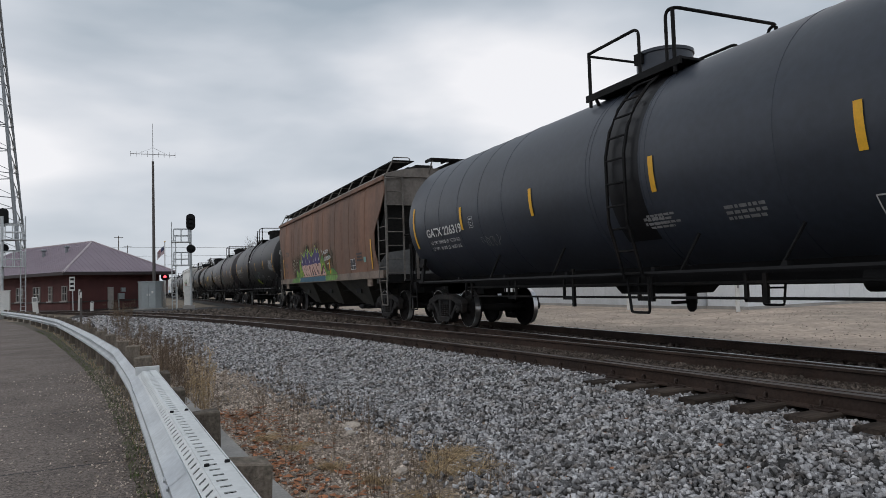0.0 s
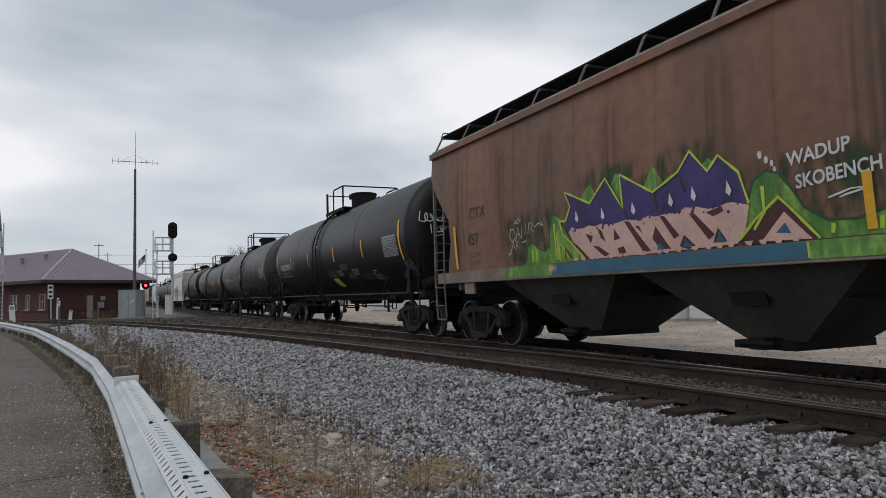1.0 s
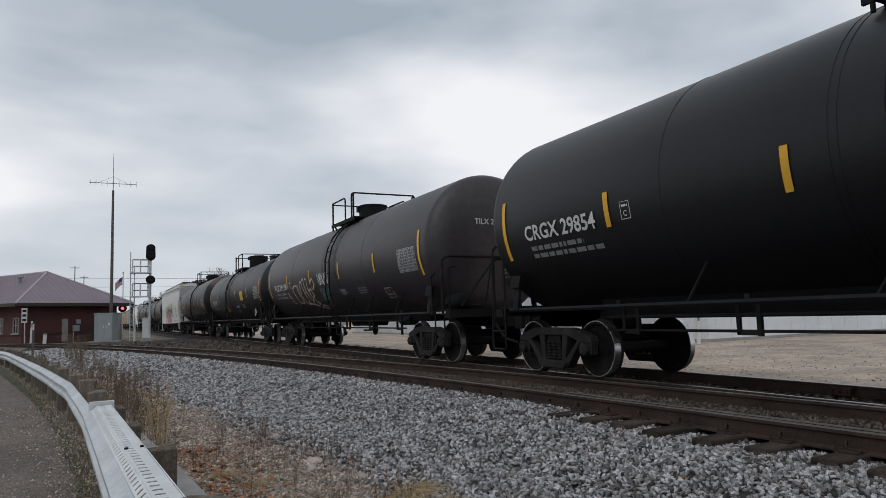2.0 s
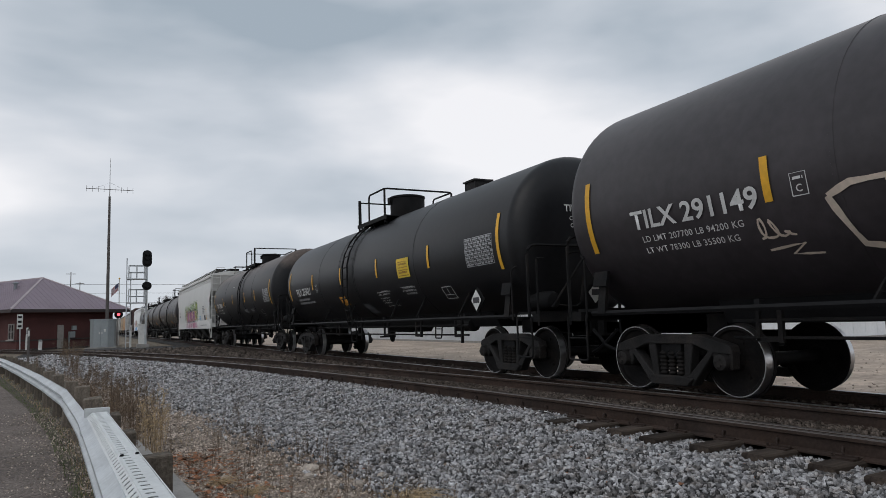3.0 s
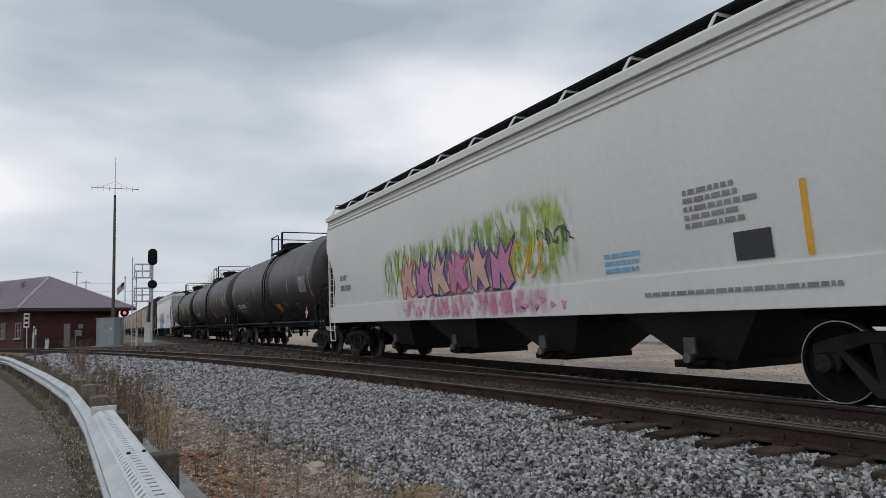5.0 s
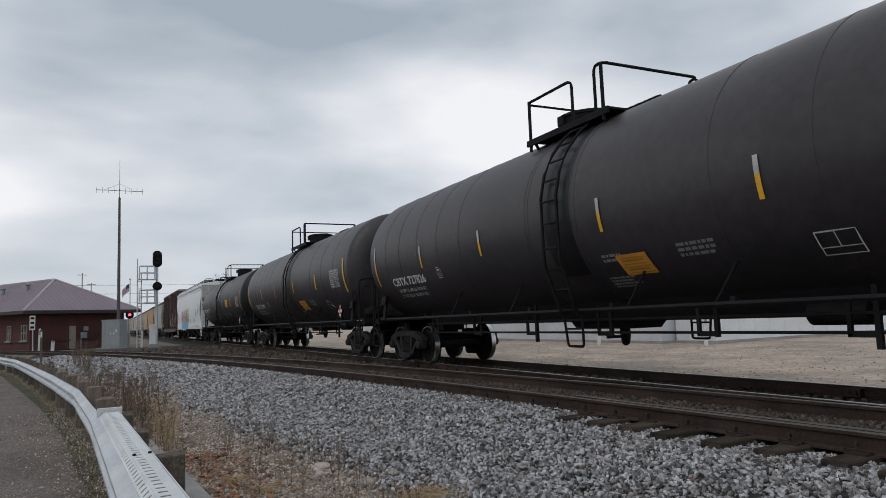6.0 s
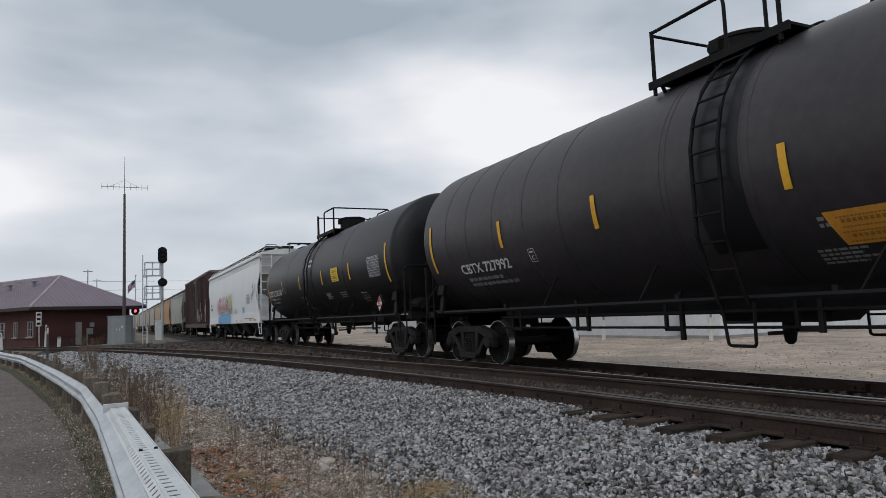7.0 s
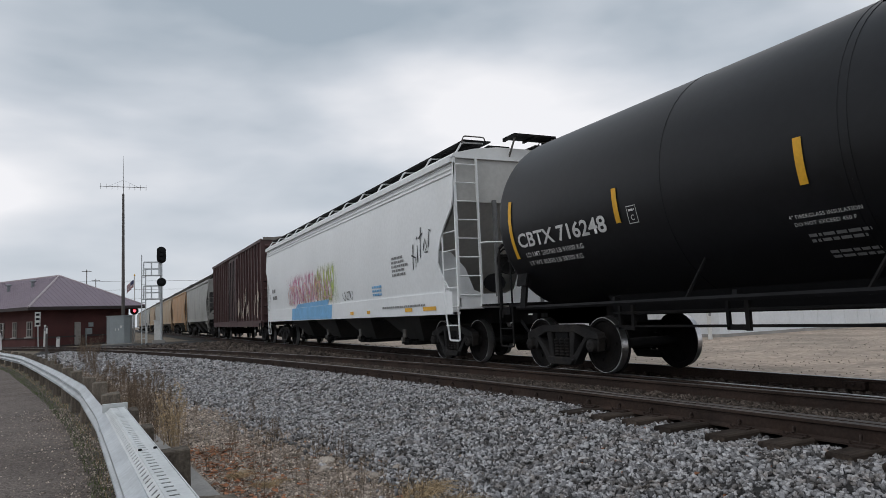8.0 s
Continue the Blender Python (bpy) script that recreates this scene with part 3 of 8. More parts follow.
def truck(car, y, spin):
    linked("bolster", BOLSTER, car, pose(0, y, 0))
    for s in (-1, 1):
        turn = 0 if s < 0 else 180
        linked("side_frame", SIDE, car, pose(s * 1.0, y, 0, 0, 0, turn))
        for k in (-0.15, 0, 0.15):
            linked("spring", SPRING, car, pose(s * 1.03, y + k, 0))
        for k in (-1, 1):
            linked("bearing_cap", BEARING, car, pose(s * 1.06, y + k * AXLE_GAP, 0.457, 0, 0, turn))
    for k in (-1, 1):
        ax = linked("wheelset", AXLE, car, pose(0, y + k * AXLE_GAP, 0.457))
        linked("wheel", WHEEL, ax, pose(-0.78, 0, 0))
        linked("wheel", WHEEL, ax, pose(0.78, 0, 0, 0, 0, 180))
        if spin:
            SPINNING.append((ax, y + k * AXLE_GAP))


def coupler(car, y, s):
    bm = bmesh.new()
    box(bm, (0, y + s * 0.35, 0.88), (0.16, 0.9, 0.18))
    prism(bm, [(-0.14, y + s * 0.72), (0.10, y + s * 0.70), (0.17, y + s * 0.86), (0.06, y + s * 1.0), (-0.10, y + s * 0.95), (-0.17, y + s * 0.85)], 0.74, 1.02, "z")
    part("coupler", bm, M_IRON, car)
    bm = bmesh.new()
    tube(bm, bent([(-0.3, y + s * 0.2, 0.85), (-0.32, y + s * 0.6, 0.55), (-0.22, y + s * 0.95, 0.45)], 0.15), 0.03, 6)
    part("air_hose", bm, M_BLACK, car)


# surface maps: (u along the car to the viewer's right, i.e. -y; w up) to a point on the near side
def on_tank(radius, zc):
    def f(u, w, lift):
        a = (w - zc) / radius
        return (-(radius + lift) * math.cos(a), -u, zc + (radius + lift) * math.sin(a))
    return f


def hopper_x(z):
    return -(1.60 - 0.09 * ((z - 2.9) / 1.45) ** 2)


def on_hopper(u, w, lift):
    return (hopper_x(w) - lift, -u, w)


def on_flat(x):
    return lambda u, w, lift: (x - lift, -u, w)


def on_end(y, s):
    """The end face; s the sign of its outward y. Read from outside, viewed from the near side."""
    return lambda u, w, lift: (u * (1 if s < 0 else -1), y + s * lift, w)


def quad_strip(bm, surf, u0, u1, w0, w1, lift=0.012, nu=1, nw=4, slant=0.0):
    rows = []
    for j in range(nw + 1):
        w = w0 + (w1 - w0) * j / nw
        rows.append([bm.verts.new(surf(u0 + (u1 - u0) * i / nu + slant * (w - w0), w, lift)) for i in range(nu + 1)])
    for a, b in zip(rows, rows[1:]):
        for i in range(nu):
            bm.faces.new((a[i], a[i + 1], b[i + 1], b[i]))


def letter(car, surf, text, u, w, size, material, name="lettering", label="", lift=0.014, bold=0.018, width=1.0, spacing=1.0):
    """Stencilled words, laid on the surface; u, w: lower left corner."""
    cu = bpy.data.curves.new("words", "FONT")
    cu.body, cu.size, cu.offset, cu.space_character = text, size / 0.73, bold * size, spacing
    cu.resolution_u = 3
    tmp = bpy.data.objects.new("words", cu)
    me = bpy.data.meshes.new_from_object(tmp)
    bpy.data.objects.remove(tmp)
    bm = bmesh.new()
    bm.from_mesh(me)
    bpy.data.meshes.remove(me)
    bmesh.ops.triangulate(bm, faces=bm.faces[:])
    for v in bm.verts:
        v.co = surf(u + v.co.x * width, w + v.co.y, lift)
    return part(name, bm, material, car, label)


def bars(car, surf, u, w, rows, size, length, material, seed=0, name="small_print"):
    """Print too small to read: short bars in lines."""
    rnd = random.Random(seed)
    bm = bmesh.new()
    for r in range(rows):
        x, end = u, u + length * rnd.uniform(0.7, 1.0)
        while x < end:
            ln = size * rnd.uniform(0.8, 3.2)
            quad_strip(bm, surf, x, min(x + ln, end), w - r * size * 1.75, w - r * size * 1.75 + size, 0.012, 1, 1)
            x += ln + size * 0.5
    return part(name, bm, material, car)


def stroke(bm, surf, pts, width, lift=0.013):
    """A painted line as a ribbon with many short pieces."""
    fine = []
    for (a, b), (c, d) in zip(pts, pts[1:]):
        n = max(1, int(math.hypot(c - a, d - b) / 0.12))
        fine += [(a + (c - a) * i / n, b + (d - b) * i / n) for i in range(n)]
    fine.append(pts[-1])
    prev = None
    for i, p in enumerate(fine):
        q0, q1 = fine[max(0, i - 1)], fine[min(len(fine) - 1, i + 1)]
        d = Vector((q1[0] - q0[0], q1[1] - q0[1]))
        if d.length < 1e-6:
            d = Vector((1, 0))
        d.normalize()
        hw = width / 2 * (0.8 + 0.2 * math.sin(i * 1.7))
        a = bm.verts.new(surf(p[0] - d.y * hw, p[1] + d.x * hw, lift))
        b = bm.verts.new(surf(p[0] + d.y * hw, p[1] - d.x * hw, lift))
        if prev:
            bm.faces.new((prev[0], prev[1], b, a))
        prev = (a, b)


def scribble(car, surf, u, w, wide, high, n, width, material, seed, name="graffiti_tag", label=""):
    """A looping hand-sprayed tag that spells nothing."""
    rnd = random.Random(seed)
    bm = bmesh.new()
    for k in range(n):
        u0 = u + wide * k / n
        pts, ph = [], rnd.uniform(0, 6)
        steps = 14
        for i in range(steps + 1):
            s = i / steps
            pts.append((u0 + wide / n * (s * 0.95 + 0.42 * math.sin(ph + s * rnd.uniform(5.5, 7.5))), w + high * (0.5 + 0.5 * math.sin(ph * 2 + s * (6 + 3 * (k % 2))) * (1 - 0.25 * s))))
        stroke(bm, surf, pts, width, 0.013 + 0.001 * k)
    return part(name, bm, material, car, label)


def fill(bm, surf, pts, lift):
    f = bm.faces.new([bm.verts.new(surf(p[0], p[1], lift)) for p in pts])
    bmesh.ops.triangulate(bm, faces=[f])


def placard(car, surf, u, w, s, red=True):
    """A diamond plate: red over white with its number on a white band, or plain white."""
    bm = bmesh.new()
    fill(bm, surf, [(u, w - s * 1.05), (u + s, w), (u, w + s * 1.05), (u - s, w)], 0.03)
    p = part("placard", bm, M_SIGNWHITE, car, "white and red diamond hazard placard" if red else "white diamond hazard placard")
    if not red:
        bm = bmesh.new()
        quad_strip(bm, surf, u - s * 0.6, u + s * 0.6, w - s * 0.28, w + s * 0.28, 0.034, 1, 1)
        part("number_panel", bm, M_DARKSPRAY, p)
        return p
    bm = bmesh.new()
    fill(bm, surf, [(u - s * 0.70, w + s * 0.20), (u + s * 0.70, w + s * 0.20), (u, w + s * 0.95)], 0.034)
    part("red_field", bm, M_PLACARD, p)
    bm = bmesh.new()
    fill(bm, surf, [(u - s * 0.70, w - s * 0.20), (u - s * 0.45, w - s * 0.48), (u + s * 0.45, w - s * 0.48), (u + s * 0.70, w - s * 0.20)], 0.034)
    part("red_field", bm, M_PLACARD, p)
    letter(p, surf, "1993", u - s * 0.60, w - s * 0.13, s * 0.30, M_DARKSPRAY, "placard_number", lift=0.036, bold=0.02, width=0.85)
    return p


def end_gear(car, y, s, top, wide=1.45):
    """End sill, platform, hand rail, steps and posts at one end; s: sign of the outward y."""
    bm = bmesh.new()
    box(bm, (0, y - s * 0.15, 1.08), (2.7, 0.30, 0.14))
    box(bm, (0, y - s * 0.45, 1.17), (2.6, 0.55, 0.05))
    box(bm, (0, y - s * 0.9, 0.98), (0.6, 1.8, 0.34))
    part("end_sill", bm, M_IRON, car)
    bm = bmesh.new()
    tube(bm, bent([(-wide, y - s * 0.16, 1.10), (-wide, y - s * 0.16, top), (wide, y - s * 0.16, top), (wide, y - s * 0.16, 1.1)], 0.18), 0.028, 6)
    part("end_handrail", bm, M_IRON, car)
    for x in (-1, 1):
        bm = bmesh.new()
        tube(bm, bent([(x * wide, y - s * 0.55, 1.1), (x * wide, y - s * 0.55, 0.42), (x * wide, y - s * 0.10, 0.42), (x * wide, y - s * 0.10, 1.1)], 0.05), 0.018, 6)
        tube(bm, [(x * wide, y - s * 0.55, 0.75), (x * wide, y - s * 0.10, 0.75)], 0.016, 6)
        part("step", bm, M_IRON, car)
        bm = bmesh.new()
        tube(bm, bent([(x * (wide + 0.04), y - s * 0.62, 1.05), (x * (wide + 0.04), y - s * 0.62, 1.95), (x * wide, y - s * 0.50, 2.0)], 0.05), 0.017, 6)
        part("grab_iron", bm, M_IRON, car)
        bm = bmesh.new()
        tube(bm, bent([(x * (wide - 0.1), y - s * 0.03, 0.95), (x * (wide - 0.1), y - s * 0.03, 2.1), (x * (wide - 0.3), y - s * 0.10, 2.12)], 0.05), 0.018, 6)
        part("grab_iron", bm, M_IRON, car)


def tank_car(s, half, label, paint_mat, number, capacity="", radius=1.64, zc=2.68, ladder_y=-0.8, dome=0.42, spin=True, truck_at=None, stripes=(4.4, 1.4, -1.7, -4.6), cap2="", detail=True, num_u=None, num_w=2.18, panel=True, long_stripe=1.05, hazard=None, plat=None, weights=(), num_size=0.25, num_wide=0.98, faded=False, dome_y=None, dome_r=0.48, band=False):
    """A general-purpose tank car; half: from its middle to the end of the straight shell."""
    car = thing("tank_car", label, "tank car", pose(TRACK_X, s, 0), "cars of the passing train")
    CARS.append((car, s))
    surf = on_tank(radius, zc)
    bm = bmesh.new()
    prof = []
    h2 = half + 0.30
    for k in range(15):
        a = k / 14 * math.pi / 2
        prof.append((-h2 - 0.40 * math.cos(a), max(0.001, radius * math.sin(a) ** HEAD)))
    rings = [-half * 0.5, -0.55 + ladder_y, -0.45 + ladder_y, 0.75 + ladder_y, 0.85 + ladder_y, half * 0.5]
    if band:
        rings = sorted(rings + [half * q for q in (-0.86, -0.68, 0.36, 0.64, 0.78, 0.9)])
    for i, yv in enumerate(rings):
        prof.append((yv - 0.004, radius)), prof.append((yv, radius + 0.006)), prof.append((yv + 0.05, radius + 0.006)), prof.append((yv + 0.054, radius))
    prof += [(-a, r) for a, r in prof[14::-1]]
    lathe(bm, prof, "y", 64, (0, 0, zc))
    part("tank_shell", bm, paint_mat, car, smooth=True)
    # bottom: centre sill, side pipe, saddle brackets
    bm = bmesh.new()
    for x in (-1, 1):
        tube(bm, [(x * 1.40, -half - 0.3, 1.12), (x * 1.40, half + 0.3, 1.12)], 0.042, 6)
        k = -half + 1.6
        while k < half - 1:
            box(bm, (x * 1.37, k, 1.15), (0.10, 0.07, 0.13))
            k += 2.2
    part("side_pipe", bm, M_BLACK, car)
    for sg in (-1, 1):
        bm = bmesh.new()
        box(bm, (0, sg * (half - 0.1), 0.97), (0.6, 2.2, 0.36))
        part("stub_sill", bm, M_IRON, car)
        for x in (-1, 1):
            bm = bmesh.new()
            box(bm, (x * 1.39, sg * (half + 0.05), 1.42), (0.05, 0.16, 0.62), (0, x * -8, 0))
            box(bm, (x * 1.42, sg * (half + 0.05), 1.62), (0.04, 0.30, 0.22), (0, x * -12, 0))
            part("bracket", bm, M_IRON, car)
    # heater coil channel along the bottom
    bm = bmesh.new()
    prism(bm, [(-0.80, zc - radius + 0.24), (-0.62, 0.93), (0.62, 0.93), (0.80, zc - radius + 0.24)], -half + 1.5, half - 1.5, "y")
    part("heater_channel", bm, M_BLACK, car)
    # outlet skid under the middle, and slanting braces from shell to side pipe
    bm = bmesh.new()
    prism(bm, [(-1.15, zc - radius + 0.10), (-0.72, 0.80), (0.72, 0.80), (1.15, zc - radius + 0.10)], -0.34, 0.34, "x")
    part("outlet_skid", bm, M_BLACK, car)
    for x in (-1, 1):
        for k in (3.7, 1.3, -1.9, -3.5, -5.6):
            bm = bmesh.new()
            za = 1.12 + 0.52
            xa = radius * math.cos(math.asin((za - zc) / radius))
            tube(bm, [(x * 1.40, k, 1.13), (x * (xa + 0.01), k - 0.26, za)], 0.022, 5)
            part("pipe_brace", bm, M_IRON, car)
    # under gear: brake rods, hangers, valve
    bm = bmesh.new()
    tube(bm, [(-1.1, -half + 2, 0.77), (-1.1, half - 2, 0.77)], 0.02, 5)
    part("brake_rod", bm, M_IRON, car)
    bm = bmesh.new()
    tube(bm, [(-1.1, -half + 2, 0.97), (-1.1, half - 2, 0.97)], 0.022, 5)
    part("train_line", bm, M_IRON, car)
    k, i = -half + 2.3, 0
    while k < half - 2:
        bm = bmesh.new()
        box(bm, (-1.1, k, 0.93), (0.05, 0.06, 0.44 if i % 3 else 0.66))
        box(bm, (-1.1, k + 0.30, 0.93), (0.04, 0.05, 0.40))
        box(bm, (-1.1, k + 0.15, 0.74), (0.04, 0.34, 0.04))
        part("hanger", bm, M_IRON, car)
        k += 2.05
        i += 1
    bm = bmesh.new()
    lathe(bm, [(0.50, 0.03), (0.54, 0.07), (0.66, 0.09), (0.80, 0.09), (0.84, 0.14), (1.3, 0.2)], "z", 14, (0, ladder_y + 0.4, 0))
    box(bm, (-0.15, ladder_y + 0.4, 0.66), (0.5, 0.05, 0.05))
    part("bottom_outlet_valve", bm, M_IRON, car)
    bm = bmesh.new()
    lathe(bm, [(-0.40, 0.03), (-0.36, 0.15), (0.36, 0.15), (0.40, 0.03)], "y", 14, (-0.6, -half + 3.0, 0.98))
    part("air_reservoir", bm, M_IRON, car, smooth=True)
    # ladders on both sides, bent round the shell
    for x in (-1, 1):
        bm = bmesh.new()
        rr = radius + 0.09
        for dy in (-0.21, 0.21):
            pts = [(x * 1.46, ladder_y + dy, 1.06), (x * (rr - 0.02), ladder_y + dy, 1.9)]
            pts += [(x * rr * math.cos(a), ladder_y + dy, zc + rr * math.sin(a)) for a in (-0.12, 0.12, 0.35, 0.58, 0.80, 1.02)]
            tube(bm, pts, 0.026, 5)
        lv = [(1.47, 1.14), (1.56, 1.47), (1.65, 1.80), (rr, 2.13)] + [(rr * math.cos(a), zc + rr * math.sin(a)) for a in (-0.12, 0.08, 0.28, 0.48, 0.68, 0.90)]
        for lx, lz in lv:
            tube(bm, [(x * lx, ladder_y - 0.21, lz), (x * lx, ladder_y + 0.21, lz)], 0.017, 5)
        part("ladder", bm, M_IRON, car)
        bm = bmesh.new()
        tube(bm, bent([(x * 1.40, ladder_y - 0.24, 1.12), (x * 1.36, ladder_y - 0.20, 0.56), (x * 1.36, ladder_y + 0.20, 0.56), (x * 1.40, ladder_y + 0.24, 1.12)], 0.05), 0.022, 5)
        tube(bm, [(x * 1.38, ladder_y - 0.22, 0.84), (x * 1.38, ladder_y + 0.22, 0.84)], 0.017, 5)
        part("foot_stirrup", bm, M_IRON, car)
    # platform, dome and hand rails on top
    zt = zc + radius
    # the platform: far end, near end, and the gap in its rail where the ladder comes up
    if plat:
        e0, e1, g0, g1 = plat
    elif ladder_y < 0:
        e0, e1, g0, g1 = ladder_y + 1.45, ladder_y - 0.66, ladder_y + 0.15, ladder_y - 0.45
    else:
        e0, e1, g0, g1 = ladder_y + 0.62, ladder_y - 1.46, ladder_y + 0.60, ladder_y - 0.24
    top, q = zt + 0.64, 1.04
    for x in (-1, 1):
        bm = bmesh.new()
        box(bm, (x * 0.80, (e0 + e1) / 2, zt - 0.12), (0.50, e0 - e1 + 0.16, 0.035))
        box(bm, (x * 1.05, (e0 + e1) / 2, zt - 0.16), (0.04, e0 - e1 + 0.20, 0.11))
        part("platform", bm, M_IRON, car)
        for yy in (e0 - 0.1, (e0 + e1) / 2, e1 + 0.1):
            bm = bmesh.new()
            tube(bm, [(x * 1.02, yy, zt - 0.16), (x * 0.94, yy, zc + math.sqrt(radius ** 2 - 0.94 ** 2) - 0.01)], 0.03, 5)
            part("platform_bracket", bm, M_IRON, car)
        bm = bmesh.new()
        if e0 - g0 > 0.2:
            tube(bm, bent([(x * q, e0, top - 0.03), (x * q, g0, top - 0.03), (x * q, g0, zt - 0.22)], 0.14, 4), 0.026, 6)
        else:
            tube(bm, bent([(x * q, e0, top - 0.03), (x * q, e0 - 0.10, top - 0.03), (x * q, e0 - 0.12, zt - 0.22)], 0.06, 4), 0.024, 6)
        tube(bm, [(x * q, e0, zt - 0.32), (x * q, e0, top - 0.01)], 0.030, 6)
        part("platform_handrail", bm, M_IRON, car)
        bm = bmesh.new()
        tube(bm, bent([(x * q, g1, zt - 0.22), (x * q, g1, top), (x * q, e1, top), (0.0, e1, top)], 0.12, 4), 0.026, 6)
        tube(bm, [(x * q, e1 + 0.03, zt - 0.30), (x * q, e1 + 0.03, top - 0.02)], 0.030, 6)
        part("platform_handrail", bm, M_IRON, car)
    bm = bmesh.new()
    tube(bm, [(-q, e0, top - 0.07), (q, e0, top - 0.07)], 0.022, 6)
    part("end_rail", bm, M_IRON, car)
    dy, dr = dome_y if dome_y is not None else (e0 + e1) / 2, dome_r
    bm = bmesh.new()
    lathe(bm, [(-0.25, dr - 0.02), (dome - 0.06, dr - 0.02), (dome - 0.05, dr), (dome, dr), (dome + 0.02, dr - 0.06), (dome + 0.04, 0.05)], "z", 28, (0, dy, zt))
    part("dome", bm, paint_mat if paint_mat is M_TANKBLUE else M_IRON, car, smooth=True)
    bm = bmesh.new()
    box(bm, (-dr - 0.01, dy + 0.06, zt + dome - 0.12), (0.08, 0.16, 0.18))
    tube(bm, [(-0.25, dy + 0.1, zt + dome + 0.05), (0.25, dy - 0.1, zt + dome + 0.05)], 0.03, 6)
    part("dome_latch", bm, M_IRON, car)
    if band:
        # dark band under the ladder, wrapped round the shell
        bm = bmesh.new()
        quad_strip(bm, surf, -ladder_y - 0.30, -ladder_y + 0.42, zc - 1.15, zc + 1.95, 0.009, 1, 26)
        part("ladder_saddle", bm, M_TANK, car, "dark band round the shell under the ladder", smooth=True)
    for sg in (-1, 1):
        end_gear(car, sg * (half + 0.95), sg, 2.35)
        coupler(car, sg * (half + 0.85), sg)
        truck(car, sg * (truck_at or half - 0.52), spin)
    # air cylinder, its pipe and a slanting rod on the leading end platform
    ye = -half - 0.55
    bm = bmesh.new()
    lathe(bm, [(-0.36, 0.03), (-0.33, 0.13), (-0.26, 0.165), (0.26, 0.165), (0.33, 0.13), (0.36, 0.03)], "y", 16, (-0.98, ye, 1.38))
    part("air_cylinder", bm, M_IRON, car, smooth=True)
    bm = bmesh.new()
    tube(bm, bent([(-0.9, ye - 0.3, 1.3), (-0.5, ye - 0.42, 1.25), (-0.3, ye - 0.42, 2.2), (0.2, ye - 0.42, 2.5)], 0.12), 0.018, 6)
    part("brake_pipe", bm, M_IRON, car)
    bm = bmesh.new()
    tube(bm, [(-1.05, ye - 0.35, 1.25), (-0.15, ye - 0.38, 2.35)], 0.022, 6)
    part("brake_rod", bm, M_IRON, car)
    # brake wheel on the leading end
    bm = bmesh.new()
    pts = [(0.5 + 0.24 * math.cos(a * math.pi / 8), -half - 0.95, 1.95 + 0.24 * math.sin(a * math.pi / 8)) for a in range(17)]
    tube(bm, pts, 0.02, 5)
    for a in range(5):
        tube(bm, [(0.5, -half - 0.93, 1.95), (0.5 + 0.24 * math.cos(a * 1.257), -half - 0.95, 1.95 + 0.24 * math.sin(a * 1.257))], 0.013, 5)
    box(bm, (0.5, -half - 0.85, 1.85), (0.3, 0.12, 0.4))
    tube(bm, [(0.5, -half - 0.85, 1.7), (0.5, -half - 0.85, 1.1)], 0.03, 5)
    part("brake_wheel", bm, M_IRON, car)
    # yellow conspicuity stripes: long ones at the shell's ends, short ones between
    spots = [(-half, long_stripe), (half, long_stripe)] + [(q, 0.5) for q in stripes]
    for yv, tall in spots:
        bm = bmesh.new()
        sw, top = (0.035, 2.5 + tall * 0.08) if faded else (0.05, 2.5 + tall / 2)
        quad_strip(bm, surf, -yv - sw, -yv + sw, 2.5 - tall / 2, top, 0.012, 1, 6)
        part("reflective_stripe", bm, M_YELLOW, car, "yellow reflective stripe")
        if faded:
            bm = bmesh.new()
            quad_strip(bm, surf, -yv - sw, -yv + sw, top, 2.5 + tall / 2, 0.012, 1, 4)
            part("stripe_remnant", bm, M_FADED, car, "bleached upper part of the stripe")
    if number:
        u0 = -half + 0.95 if num_u is None else num_u
        letter(car, surf, number, u0, num_w, num_size, M_WHITEPAINT, label="white stencilled car number", width=num_wide, bold=0.03)
        if detail:
            for i, line in enumerate(weights):
                letter(car, surf, line, u0 + 0.12, num_w - 0.19 - i * 0.16, 0.085, M_WHITEPAINT, "weight_stencil", bold=0.01, width=1.02, spacing=1.1)
            if not weights:
                bars(car, surf, u0 + 0.1, num_w - 0.19, 2, 0.075, 1.8, M_GREYPAINT, 3)
            uu = u0 + (2.65 if radius > 1.655 else 2.9 if num_u < -7.1 else 2.42)
            bm = bmesh.new()
            uw = num_w + 0.04
            stroke(bm, surf, [(uu, uw), (uu + 0.18, uw), (uu + 0.18, uw + 0.24), (uu, uw + 0.24), (uu, uw)], 0.014)
            part("plate_mark", bm, M_WHITEPAINT, car)
            letter(car, surf, "C", uu + 0.05, uw + 0.04, 0.08, M_WHITEPAINT)
            bars(car, surf, uu + 0.03, uw + 0.17, 1, 0.03, 0.12, M_WHITEPAINT, 2)
            e = on_dished(half, radius, zc, -1)
            letter(car, e, number, -0.55, zc + 0.42, 0.13, M_WHITEPAINT, label="white stencilled car number")
            if capacity:
                letter(car, e, capacity, -0.45, zc + 0.26, 0.075, M_WHITEPAINT)
            if cap2:
                letter(car, e, cap2, -0.43, zc + 0.13, 0.075, M_WHITEPAINT)
            bars(car, e, 0.15, zc - 0.55, 4, 0.05, 0.5, M_GREYPAINT, 5)
            if panel:
                data_panel(car, surf, half - (1.42 if hazard else 1.25), 2.20 if hazard else 2.12, 0.92 if hazard else 1.05, 0.55)
